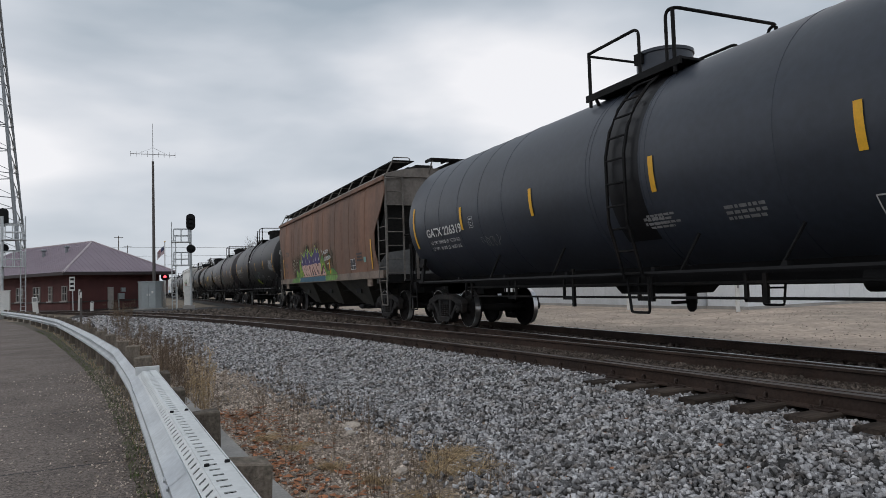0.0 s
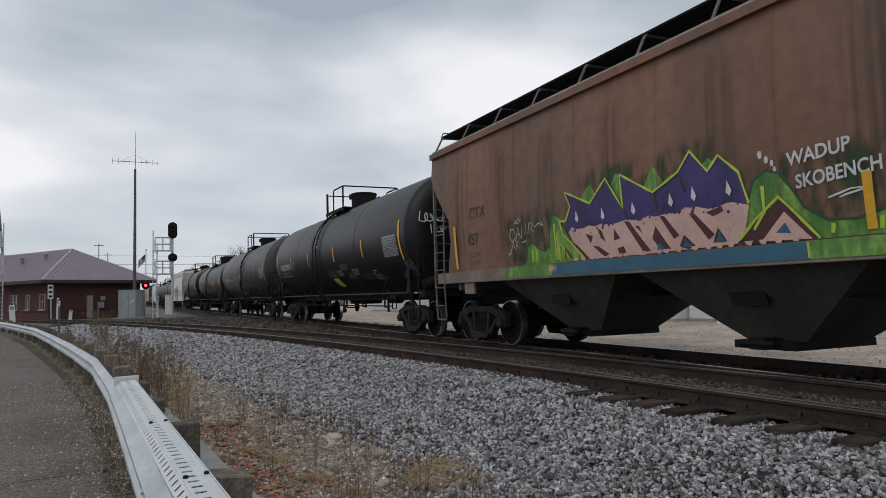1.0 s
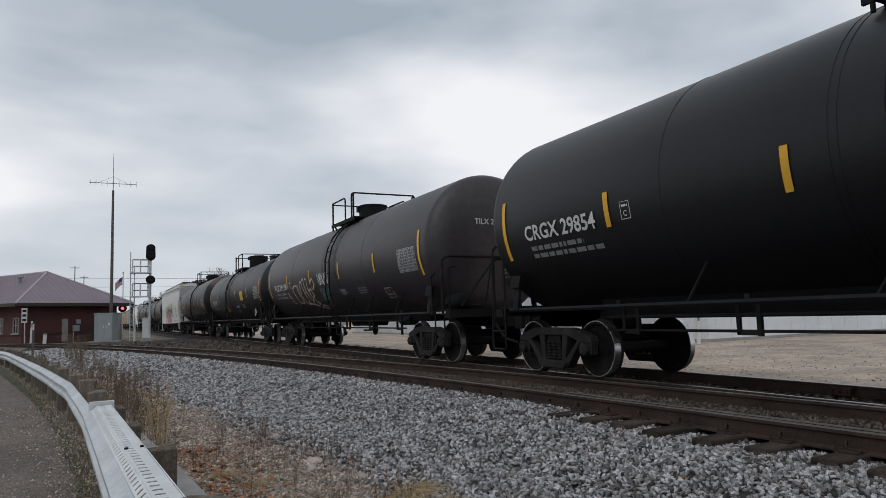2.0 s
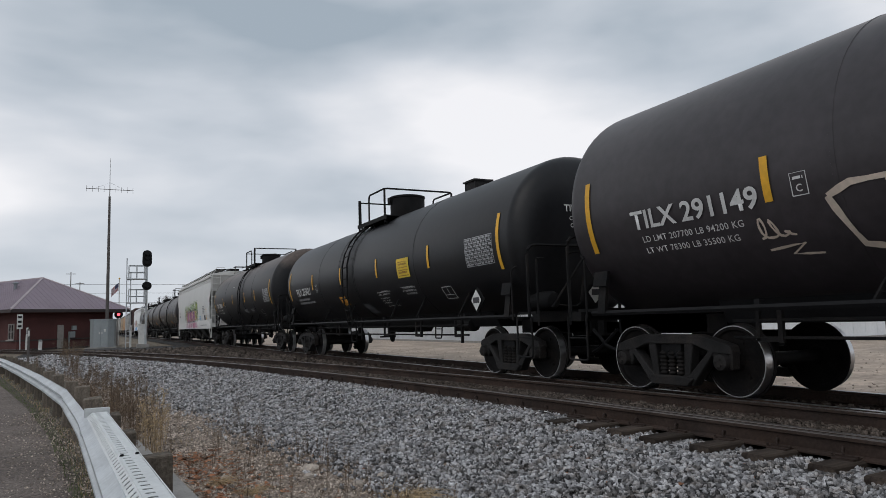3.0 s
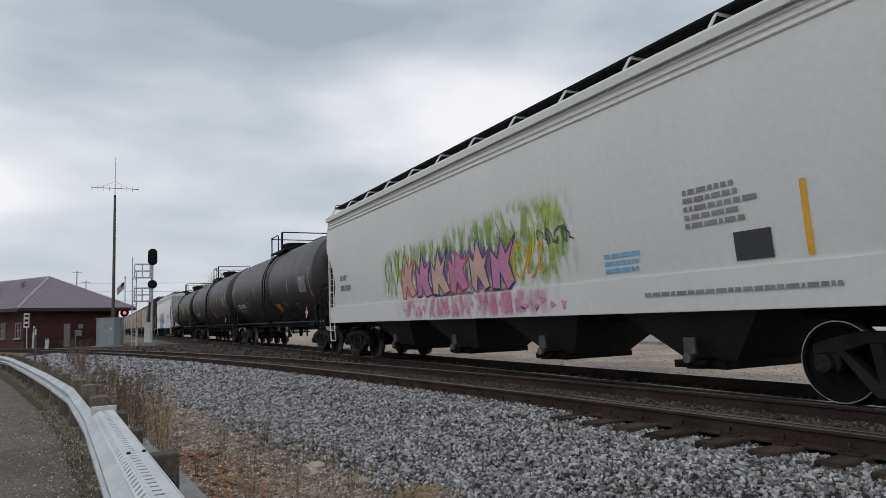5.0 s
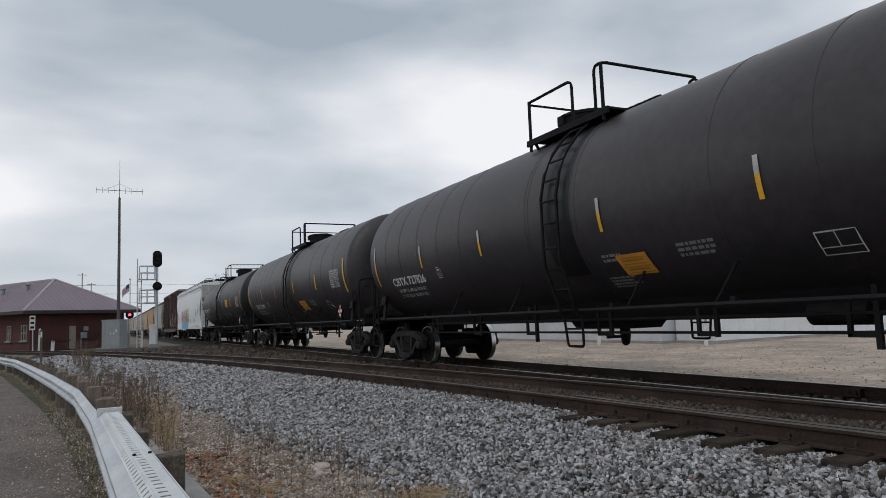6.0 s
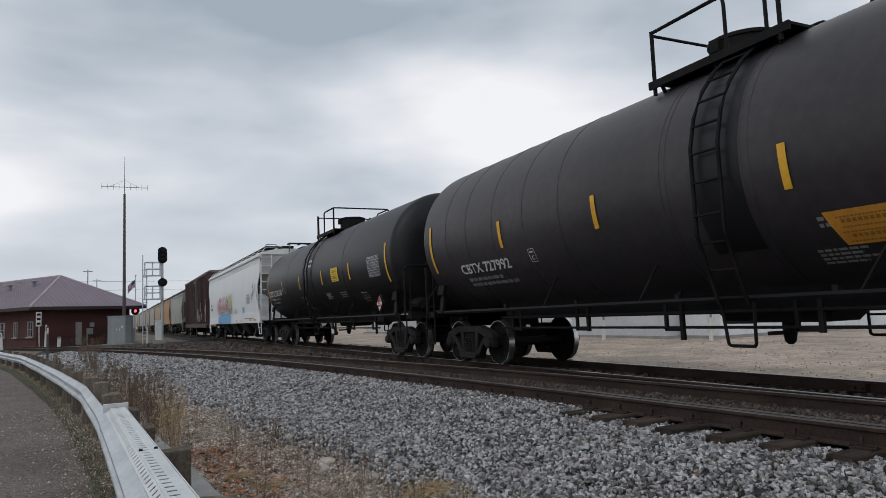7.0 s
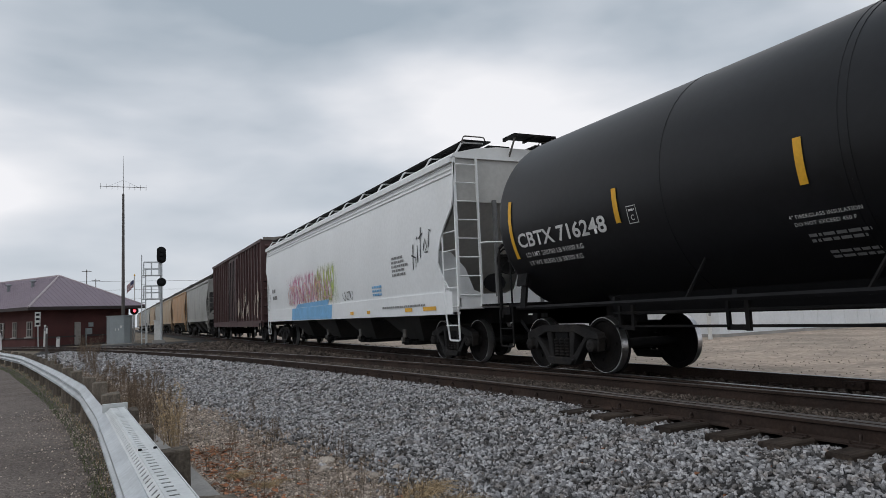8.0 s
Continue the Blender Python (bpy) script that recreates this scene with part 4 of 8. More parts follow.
            if hazard is not None:
                # placard in an upright holder on the side pipe
                bm = bmesh.new()
                box(bm, (-1.425, -half + 1.0, 1.46), (0.02, 0.36, 0.36), (45, 0, 0))
                box(bm, (-1.40, -half + 1.0, 1.20), (0.04, 0.05, 0.22))
                part("placard_holder", bm, M_IRON, car)
                placard(car, on_flat(-1.44), half - 1.0, 1.46, 0.2, hazard)
                placard(car, on_dished(half, radius, zc, -1), 0.1, zc - 1.05, 0.19, hazard)
            bm = bmesh.new()
            b0 = half - 2.7
            stroke(bm, surf, [(b0, 1.78), (b0 + 0.45, 1.78), (b0 + 0.45, 1.48), (b0, 1.48), (b0, 1.78)], 0.02)
            stroke(bm, surf, [(b0 + 0.22, 1.78), (b0 + 0.22, 1.58)], 0.015), stroke(bm, surf, [(b0, 1.58), (b0 + 0.45, 1.58)], 0.015)
            part("lube_stencil", bm, M_WHITEPAINT, car)
            bars(car, surf, half - 4.6, 1.86, 3, 0.045, 0.8, M_GREYPAINT, 8)
            bars(car, surf, half - 6.1, 1.85, 2, 0.045, 0.5, M_GREYPAINT, 9)
            if not number.endswith("421"):
                bars(car, surf, 1.35, 1.46 if radius > 1.655 else 1.9, 4, 0.035, 0.65, M_GREYPAINT, 10)
            bars(car, on_flat(-1.365), half + 0.1, 1.11, 1, 0.035, 0.8, M_WHITEPAINT, 12)
    return car, surf


def on_dished(half, radius, zc, s):
    def f(u, w, lift):
        r = min(0.999, math.hypot(u, w - zc) / radius)
        a = math.asin(r ** (1 / HEAD))
        return (u, s * (half + 0.30 + 0.40 * math.cos(a) + lift + 0.012), w)
    return f


def data_panel(car, surf, u, w, wide, high, backing=None):
    bm = bmesh.new()
    stroke(bm, surf, [(u, w), (u + wide, w), (u + wide, w + high), (u, w + high), (u, w)], 0.018)
    for k in (0.42, 0.62, 0.81):
        stroke(bm, surf, [(u + wide * k, w), (u + wide * k, w + high)], 0.012)
    rnd = random.Random(2)
    for r in range(8):
        z = w + high * (r + 0.5) / 8
        stroke(bm, surf, [(u, w + high * r / 8), (u + wide, w + high * r / 8)], 0.010)
        x = u + 0.02
        while x < u + wide - 0.06:
            ln = rnd.uniform(0.04, 0.12)
            quad_strip(bm, surf, x, x + ln, z - 0.016, z + 0.018, 0.0125, 1, 1)
            x += ln + 0.025
    part("data_panel", bm, M_TABLE, car, "white test data table")


def sticker(car, surf, u, w, wide, high, material=None, slant=0.0, rows=6, label="yellow notice sticker with dark print"):
    bm = bmesh.new()
    quad_strip(bm, surf, u, u + wide, w, w + high, 0.013, 1, 5, slant)
    st = part("notice_sticker", bm, material or M_NOTICE, car, label)
    bm = bmesh.new()
    for r in range(rows):
        z = w + high * (0.08 + 0.86 * r / rows)
        tall, side = (0.10, 0.16) if r % 3 == 1 else (0.045, 0.08 + 0.05 * (r % 2))
        a0, step = u + wide * side + slant * (z - w), wide * (0.075 if r % 3 == 1 else 0.05)
        while a0 < u + wide * (0.97 - side) + slant * (z - w):
            quad_strip(bm, surf, a0, a0 + step * 0.72, z, z + high * tall, 0.016, 1, 1)
            a0 += step
    part("print", bm, paint("brown_print", (0.30, 0.14, 0.02)) if "brown_print" not in bpy.data.materials else bpy.data.materials["brown_print"], st)


def cut(z):
    """How far the side sheet of a hopper stands back from the end of the car, by height."""
    pts = [(1.3, 0.72), (1.55, 0.75), (2.2, 1.0), (2.7, 0.95), (3.15, 0.5), (3.3, 0.35), (3.75, 0.02), (5.0, 0.0)]
    for (a, ca), (b, cb) in zip(pts, pts[1:]):
        if z <= b:
            return ca + (cb - ca) * max(0, z - a) / (b - a)
    return 0.0


def hopper_car(s, half, label, side_mat, end_mat, bays=3, eave=4.32, corrugated=False, spin=True, seams=9, trim=None, low_mat=None, sill_lo=1.31, gear=None, sill_mat=None, bay_mat=None, web_mat=None):
    car = thing("covered_hopper_car", label, "hopper car", pose(TRACK_X, s, 0), "cars of the passing train")
    CARS.append((car, s))
    trim = trim or side_mat
    walk_z = eave + (0.37 if corrugated else 0.46)
    low_mat = low_mat or end_mat
    gear, sill_mat, bay_mat, web_mat = gear or trim, sill_mat or trim, bay_mat or low_mat, web_mat or end_mat
    zs = [1.52, 1.7, 1.95, 2.2, 2.45, 2.7, 2.95, 3.15, 3.3, 3.5, 3.75, 4.0, eave - 0.12]
    bend = lambda z: hopper_x(z)
    def inset(z):
        """White cars: a shallower hook-shaped cut that starts lower down."""
        if not corrugated:
            return cut(z)
        pts = [(1.3, 0.40), (1.6, 0.44), (1.9, 0.72), (2.2, 0.86), (2.6, 0.74), (3.0, 0.40), (3.25, 0.12), (3.4, 0.0), (5.0, 0.0)]
        for (a, ca), (b, cb) in zip(pts, pts[1:]):
            if z <= b:
                return ca + (cb - ca) * max(0, z - a) / (b - a)
        return 0.0

    for x in (-1, 1):
        bm = bmesh.new()
        n = 24
        skins = []
        for lift in (0, -0.03):
            rows = []
            for z in zs:
                y0, y1 = -half + inset(z), half - inset(z)
                rows.append([bm.verts.new((x * (-bend(z) + lift), y0 + (y1 - y0) * i / n, z)) for i in range(n + 1)])
            for a, b in zip(rows, rows[1:]):
                for i in range(n):
                    bm.faces.new((a[i], a[i + 1], b[i + 1], b[i]))
            skins.append(rows[0] + [r[-1] for r in rows[1:-1]] + rows[-1][::-1] + [r[0] for r in rows[-2:0:-1]])
        for i in range(len(skins[0])):
            bm.faces.new((skins[0][i - 1], skins[0][i], skins[1][i], skins[1][i - 1]))
        if corrugated:
            for k in range(3):
                z = eave - 0.16 - k * 0.10
                bead = bmesh.new()
                tube(bead, [(x * (-bend(z) + 0.005), -half + 0.05, z), (x * (-bend(z) + 0.005), half - 0.05, z)], 0.022, 6)
                part("rolled_bead", bead, side_mat, car)
        bmesh.ops.recalc_face_normals(bm, faces=bm.faces[:])
        part("side_sheet", bm, side_mat, car, smooth=True)
        for k in range(1, seams if not corrugated else 0):
            bm = bmesh.new()
            y = -half + 2 * half * k / seams
            tube(bm, [(x * (-bend(z) + 0.002), y, z) for z in zs], 0.014, 4)
            part("side_seam", bm, side_mat, car)
        bm = bmesh.new()
        box(bm, (x * 1.55, 0, eave - 0.06), (0.10, 2 * half - 0.02, 0.12))
        part("top_chord", bm, trim, car)
        bm = bmesh.new()
        box(bm, (x * 1.50, 0, (1.54 + sill_lo) / 2), (0.12, 2 * half - 0.5, 1.54 - sill_lo))
        box(bm, (x * 1.46, 0, sill_lo + 0.02), (0.18, 2 * half - 0.5, 0.05))
        part("side_sill", bm, sill_mat, car)
        # roof walk
        bm = bmesh.new()
        for q in range(8):
            box(bm, (x * (0.62 + 0.085 * q), 0, walk_z), (0.072, 2 * half, 0.03))
        k = -half
        while k <= half:
            box(bm, (x * 0.915, k, walk_z), (0.66, 0.05, 0.028))
            k += 0.7
        part("running_board", bm, M_IRON, car)
        for q in range(13):
            bm = bmesh.new()
            yq = -half + 0.04 + q * (2 * half - 0.08) / 12
            tube(bm, bent([(x * 1.50, yq, eave - 0.02), (x * 1.27, yq, walk_z - 0.04), (x * 0.75, yq, walk_z - 0.03)], 0.05), 0.024, 5)
            part("running_board_bracket", bm, trim if corrugated else M_LADDERGREY, car)
    bm = bmesh.new()
    prism(bm, [(-1.58, eave - 0.02), (-1.5, eave + 0.08), (-1.0, eave + 0.20), (-0.4, eave + 0.27), (0.4, eave + 0.27), (1.0, eave + 0.20), (1.5, eave + 0.08), (1.58, eave - 0.02)], -half, half, "y")
    part("roof", bm, end_mat if not corrugated else side_mat, car)
    bm = bmesh.new()
    box(bm, (0, 0, eave + 0.36), (0.56, 2 * half - 1.2, 0.22))
    for k in range(8):
        box(bm, (0, -half + 1.4 + k * (2 * half - 2.8) / 7, eave + 0.48), (0.62, 0.3, 0.06))
    part("hatch_trough", bm, M_IRON, car)
    # end sheets and slope sheets
    for sg in (-1, 1):
        ye = sg * (half - 0.06)
        bm = bmesh.new()
        prism(bm, [(-1.5, 3.45), (-1.52, eave), (-1.0, eave + 0.19), (1.0, eave + 0.19), (1.52, eave), (1.5, 3.45)], ye - sg * 0.04, ye, "y")
        part("end_sheet", bm, end_mat, car)
        bm = bmesh.new()
        prism(bm, [(ye, 3.5), (ye - sg * 2.3, 1.45), (ye - sg * 2.36, 1.45), (ye - sg * 0.06, 3.56)], -1.42, 1.42, "x")
        part("slope_sheet", bm, low_mat, car)
        bm = bmesh.new()
        webs = [(-1.45, 1.15), (-1.5, 1.62), (-1.1, 2.1), (-0.35, 2.2), (-0.3, 1.5), (0.3, 1.5), (0.35, 2.2), (1.1, 2.1), (1.5, 1.62), (1.45, 1.15)]
        if corrugated:
            webs = [(-1.45, 1.15), (-1.5, 1.62), (-1.42, 2.5), (-1.1, 2.46), (-0.75, 2.1), (-0.55, 1.6), (-0.3, 1.5), (0.3, 1.5), (0.55, 1.6), (0.75, 2.1), (1.1, 2.46), (1.42, 2.5), (1.5, 1.62), (1.45, 1.15)]
        prism(bm, webs, sg * (half - 1.15) - 0.03, sg * (half - 1.15) + 0.03, "y")
        part("bolster_web", bm, web_mat, car)
        for x in (-1, 1):
            bm = bmesh.new()
            box(bm, (x * 1.50, sg * (half - 1.73), 1.24), (0.05, 0.42, 0.34))
            lathe(bm, [(-0.005, 0.06), (0.005, 0.06)], "x", 10, (x * 1.53, sg * (half - 1.66), 1.22))
            part("bolster_tab", bm, sill_mat, car)
        bm = bmesh.new()
        box(bm, (0, sg * (half - 0.08), 1.28), (3.0, 0.16, 0.24))
        part("end_sill", bm, trim if corrugated else M_IRON, car)
        bm = bmesh.new()
        box(bm, (0, sg * (half - 0.66), 1.24), (2.8, 1.0, 0.08))
        part("end_platform", bm, M_IRON, car)
        bm = bmesh.new()
        box(bm, (0, sg * (half - 1.35), 1.0), (0.6, 2.3, 0.36))
        part("draft_sill", bm, M_IRON, car)
        # corner posts with ladders
        for x in (-1, 1):
            bm = bmesh.new()
            box(bm, (x * 1.50, sg * (half - 0.03), (eave + 1.2) / 2), (0.06, 0.06, eave - 1.2))
            part("end_post", bm, gear, car)
            bm = bmesh.new()
            box(bm, (x * 0.98, sg * (half + 0.02), (eave + 1.2) / 2), (0.045, 0.045, eave - 1.2))
            part("end_post", bm, gear, car)
            bm = bmesh.new()
            box(bm, (x * 0.55, sg * (half - 0.02), 2.35), (0.08, 0.08, 2.3))
            part("end_post", bm, M_SLOPEGREY if corrugated else gear, car)
            for k in range(8):
                z = 1.45 + k * 0.40
                bm = bmesh.new()
                tube(bm, [(x * 1.50, sg * (half + 0.03), z), (x * 0.98, sg * (half + 0.03), z)], 0.014, 5)
                part("ladder_rung", bm, gear, car)
            bm = bmesh.new()
            tube(bm, bent([(x * 1.56, sg * (half - 0.62), 3.2), (x * 1.56, sg * (half - 0.60), 1.2), (x * 1.50, sg * (half - 0.55), 0.5), (x * 1.50, sg * (half - 0.08), 0.5), (x * 1.52, sg * (half - 0.06), 1.2)], 0.05), 0.022, 5)
            part("side_ladder", bm, gear, car)
            for k in range(6):
                z = 0.82 + k * 0.40
                bm = bmesh.new()
                tube(bm, [(x * 1.555, sg * (half - 0.60), z), (x * 1.53, sg * (half - 0.03), z)], 0.013, 5)
                part("ladder_rung", bm, gear, car)
        bm = bmesh.new()
        tube(bm, bent([(-1.0, sg * (half + 0.08), 2.55), (-0.9, sg * (half + 0.25), 2.55), (0.9, sg * (half + 0.25), 2.55), (1.0, sg * (half + 0.08), 2.55)], 0.1), 0.02, 5)
        part("end_handrail", bm, trim if corrugated else M_IRON, car)
        bm = bmesh.new()
        box(bm, (0, sg * (half + 0.25), 1.22), (2.0, 0.5, 0.04))
        part("crossover_platform", bm, M_IRON, car)
        # grating across the roof's end, on two brackets, and its low hand rail
        bm = bmesh.new()
        for q in range(5):
            box(bm, (0.4, sg * (half - 0.14 + 0.105 * q), eave + 0.52), (1.1, 0.085, 0.03))
        for xx in (-0.12, 0.4, 0.92):
            box(bm, (xx, sg * (half + 0.07), eave + 0.485), (0.05, 0.52, 0.06))
        part("roof_end_grating", bm, M_IRON, car)
        for xx in (-0.1, 0.88):
            bm = bmesh.new()
            tube(bm, [(xx, sg * (half + 0.28), eave + 0.48), (xx, sg * (half - 0.06), eave + 0.02)], 0.024, 5)
            part("grating_bracket", bm, M_LADDERGREY, car)
        for x in (-1, 1):
            bm = bmesh.new()
            tube(bm, bent([(x * 1.28, sg * (half - 0.02), walk_z - 0.06), (x * 1.24, sg * (half - 0.02), walk_z + 0.10), (x * 0.72, sg * (half - 0.02), walk_z + 0.10), (x * 0.70, sg * (half - 0.02), walk_z)], 0.06), 0.016, 5)
            part("roof_grab_iron", bm, M_LADDERGREY, car)
        coupler(car, sg * (half + 0.25), sg)
        truck(car, sg * (half - 1.35), spin)
    bm = bmesh.new()
    pts = [(-0.35 + 0.28 * math.cos(a * math.pi / 8), -half - 0.14, 2.15 + 0.28 * math.sin(a * math.pi / 8)) for a in range(17)]
    tube(bm, pts, 0.02, 5)
    for a in range(5):
        tube(bm, [(-0.35, -half - 0.12, 2.15), (-0.35 + 0.28 * math.cos(a * 1.257), -half - 0.14, 2.15 + 0.28 * math.sin(a * 1.257))], 0.013, 5)
    box(bm, (-0.35, -half - 0.06, 2.1), (0.28, 0.12, 0.4))
    part("brake_wheel", bm, M_IRON, car)
    # discharge bays
    room = 2 * (half - 2.5)
    pitch = room / bays
    for b in range(bays):
        yc = -room / 2 + pitch * (b + 0.5)
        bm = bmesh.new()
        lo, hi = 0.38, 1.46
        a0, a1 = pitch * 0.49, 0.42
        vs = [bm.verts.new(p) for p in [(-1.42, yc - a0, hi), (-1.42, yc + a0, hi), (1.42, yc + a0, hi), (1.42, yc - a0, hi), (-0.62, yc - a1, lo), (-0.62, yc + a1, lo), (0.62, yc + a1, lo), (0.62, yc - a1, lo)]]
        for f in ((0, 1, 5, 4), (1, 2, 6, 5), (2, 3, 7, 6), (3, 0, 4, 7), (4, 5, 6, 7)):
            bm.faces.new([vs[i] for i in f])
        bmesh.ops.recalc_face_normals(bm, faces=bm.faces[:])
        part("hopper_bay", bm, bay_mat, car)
        bm = bmesh.new()
        box(bm, (-0.1, yc, 0.34), (1.5, 0.9, 0.10))
        box(bm, (-0.80, yc, 0.36), (0.35, 0.22, 0.14))
        tube(bm, [(-0.95, yc - 0.25, 0.36), (-0.95, yc + 0.25, 0.36)], 0.05, 6)
        part("outlet_gate", bm, M_IRON, car)
        if corrugated:
            bm = bmesh.new()
            box(bm, (-1.0, yc, 0.60), (0.03, 0.20, 0.22))
            lathe(bm, [(-0.06, 0.03), (-0.06, 0.07), (0.0, 0.07), (0.02, 0.03)], "x", 10, (-1.02, yc, 0.44))
            part("gate_latch", bm, M_LADDERGREY, car)
    bm = bmesh.new()
    box(bm, (0, 0, 1.12), (0.45, 2 * half - 3.0, 0.3))
    tube(bm, [(-0.9, -half + 2, 0.95), (-0.9, half - 2, 0.95)], 0.025, 5)
    part("centre_sill", bm, M_IRON, car)
    return car


def box_car(s, half, label):
    car = thing("box_car", label, "box car", pose(TRACK_X, s, 0), "cars of the passing train")
    CARS.append((car, s))
    lo, hi = 1.05, 5.05
    bm = bmesh.new()
    box(bm, (0, 0, (lo + hi) / 2), (2.9, 2 * half, hi - lo))
    part("body", bm, M_BOXCAR, car)
    for x in (-1, 1):
        k = -half + 0.05
        while k < half:
            if abs(k) > 1.5:
                bm = bmesh.new()
                box(bm, (x * 1.49, k, (lo + hi) / 2), (0.09, 0.10, hi - lo - 0.2))
                part("side_rib", bm, M_BOXCAR, car)
            k += 0.82
        bm = bmesh.new()
        box(bm, (x * 1.50, 0, 2.95), (0.06, 2.9, 3.7))
        pd = part("plug_door", bm, M_BOXCAR, car)
        for z in (1.4, 2.2, 3.0, 3.8, 4.5):
            bm = bmesh.new()
            box(bm, (x * 1.54, 0, z), (0.03, 2.8, 0.10))
            part("door_rib", bm, M_BOXCAR, pd)
        for y in (-0.9, -0.3, 0.3, 0.9):
            bm = bmesh.new()
            tube(bm, [(x * 1.58, y, 1.2), (x * 1.58, y, 4.7)], 0.02, 5)
            part("lock_rod", bm, M_IRON, pd)
        bm = bmesh.new()
        box(bm, (x * 1.45, 0, 0.98), (0.12, 2 * half - 0.6, 0.30))
        box(bm, (x * 1.50, 0, hi - 0.02), (0.08, 2 * half, 0.14))
        part("side_sill", bm, M_BOXCAR, car)
    bm = bmesh.new()
    prism(bm, [(-1.52, hi), (-0.7, hi + 0.16), (0, hi + 0.22), (0.7, hi + 0.16), (1.52, hi)], -half - 0.05, half + 0.05, "y")
    k = -half + 0.6
    while k < half:
        box(bm, (0, k, hi + 0.14), (2.6, 0.06, 0.14))
        k += 1.1
    part("roof", bm, M_GREYCAR, car)
    for sg in (-1, 1):
        bm = bmesh.new()
        for k in range(9):
            tube(bm, [(-1.35, sg * half, 1.4 + k * 0.42), (1.35, sg * half, 1.4 + k * 0.42)], 0.09, 6)
        part("corrugated_end", bm, M_BOXCAR, car)
        bm = bmesh.new()
        for k in range(6):
            tube(bm, [(-1.45, sg * (half + 0.1), 1.0 + k * 0.4), (-0.95, sg * (half + 0.1), 1.0 + k * 0.4)], 0.016, 5)
            tube(bm, [(-1.56, sg * (half - 0.1), 1.0 + k * 0.4), (-1.56, sg * (half - 0.6), 1.0 + k * 0.4)], 0.016, 5)
        tube(bm, bent([(-1.55, sg * (half - 0.1), 1.0), (-1.55, sg * (half - 0.1), 0.5), (-1.55, sg * (half - 0.55), 0.5), (-1.55, sg * (half - 0.55), 1.0)], 0.05), 0.02, 5)
        part("end_ladder", bm, M_IRON, car)
        coupler(car, sg * (half + 0.25), sg)
        truck(car, sg * (half - 1.9), True)
    surf = on_flat(-1.545)
    rnd = random.Random(4)
    bm = bmesh.new()
    for k in range(26):
        u = rnd.uniform(2.0, half - 0.3)
        z = rnd.uniform(1.2, 2.2)
        quad_strip(bm, surf, u, u + rnd.uniform(0.04, 0.14), z, z + rnd.uniform(0.3, 0.9), 0.01 + 0.0004 * k, 1, 1)
    part("graffiti_streaks", bm, M_CREAM, car, "cream spray paint streaks")
    return car


# ---- the train, in order ----
car_a, surf_a = tank_car(9.15, 7.37, "blue-black tank car with yellow stripes and white stencils", M_TANKBLUE, "GATX 226319", ladder_y=-1.0, stripes=(4.54, 1.56, -1.68, -4.7), num_u=-6.6, num_w=2.22, plat=(0.43, -1.63, -0.85, -1.45), dome=0.5, dome_y=-0.25, band=True, num_size=0.2, num_wide=1.22, weights=("LD LMT 204500 LB  92750 KG", "LT WT   81500 LB  36950 KG"))
h1 = hopper_car(27.48, 8.4, "rusty brown covered hopper car with bright graffiti", M_BROWN, M_GREYCAR, low_mat=M_SLOPEDARK, gear=M_LADDERGREY, sill_mat=M_SILL, bay_mat=M_BAY, web_mat=M_SLOPEGREY)
car_b, surf_b = tank_car(45.45, 7.62, "black tank car with chalky tags and a data table", M_TANK, "CRGX 29854", "CAPY 29120 US GAL", radius=1.65, zc=2.70, plat=(1.30, -0.80, 1.28, 0.42), dome=0.5, dome_y=0.0, cap2="CAPY 110 229 L", ladder_y=0.65, stripes=(4.87, 1.99, -1.5, -4.54), num_u=-7.0, num_w=2.28)
car_c, surf_c = tank_car(64.4, 7.6, "dusty black tank car with large outlined graffiti", M_TANKBROWN, "TILX 291149", weights=("LD LMT 207700 LB 94200 KG", "LT WT 78300 LB 35500 KG"), ladder_y=-0.9, stripes=(4.60, 1.5, -1.7, -4.7), num_u=-6.73, num_w=2.22, num_wide=1.1, truck_at=6.72)
car_d, surf_d = tank_car(82.22, 7.5, "clean black tank car with a yellow notice sticker", M_TANK, "TILX 255421", "CAPY 25540 US GAL", radius=1.55, zc=2.57, cap2="CAPY 96 679 L", ladder_y=0.9, stripes=(4.53, 1.58, -1.39, -4.53), num_u=-6.63, num_w=2.12, hazard=False, plat=(1.18, -0.87, 1.16, 0.36), dome=0.58, dome_y=-0.05, dome_r=0.52)
bm = bmesh.new()
box(bm, (0, -4.2, 4.16), (0.45, 0.5, 0.34))
box(bm, (0, -4.2, 4.35), (0.52, 0.56, 0.04))
part("vent_housing", bm, M_TRUCK, car_d)
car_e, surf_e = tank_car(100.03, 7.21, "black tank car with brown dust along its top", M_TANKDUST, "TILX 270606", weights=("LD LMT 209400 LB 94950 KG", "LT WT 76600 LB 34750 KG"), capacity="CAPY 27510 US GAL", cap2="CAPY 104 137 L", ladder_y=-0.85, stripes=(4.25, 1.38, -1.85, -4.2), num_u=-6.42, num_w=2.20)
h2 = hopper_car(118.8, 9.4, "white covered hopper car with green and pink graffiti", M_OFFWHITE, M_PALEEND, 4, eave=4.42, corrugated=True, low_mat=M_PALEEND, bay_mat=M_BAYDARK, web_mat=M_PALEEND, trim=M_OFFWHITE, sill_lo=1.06)
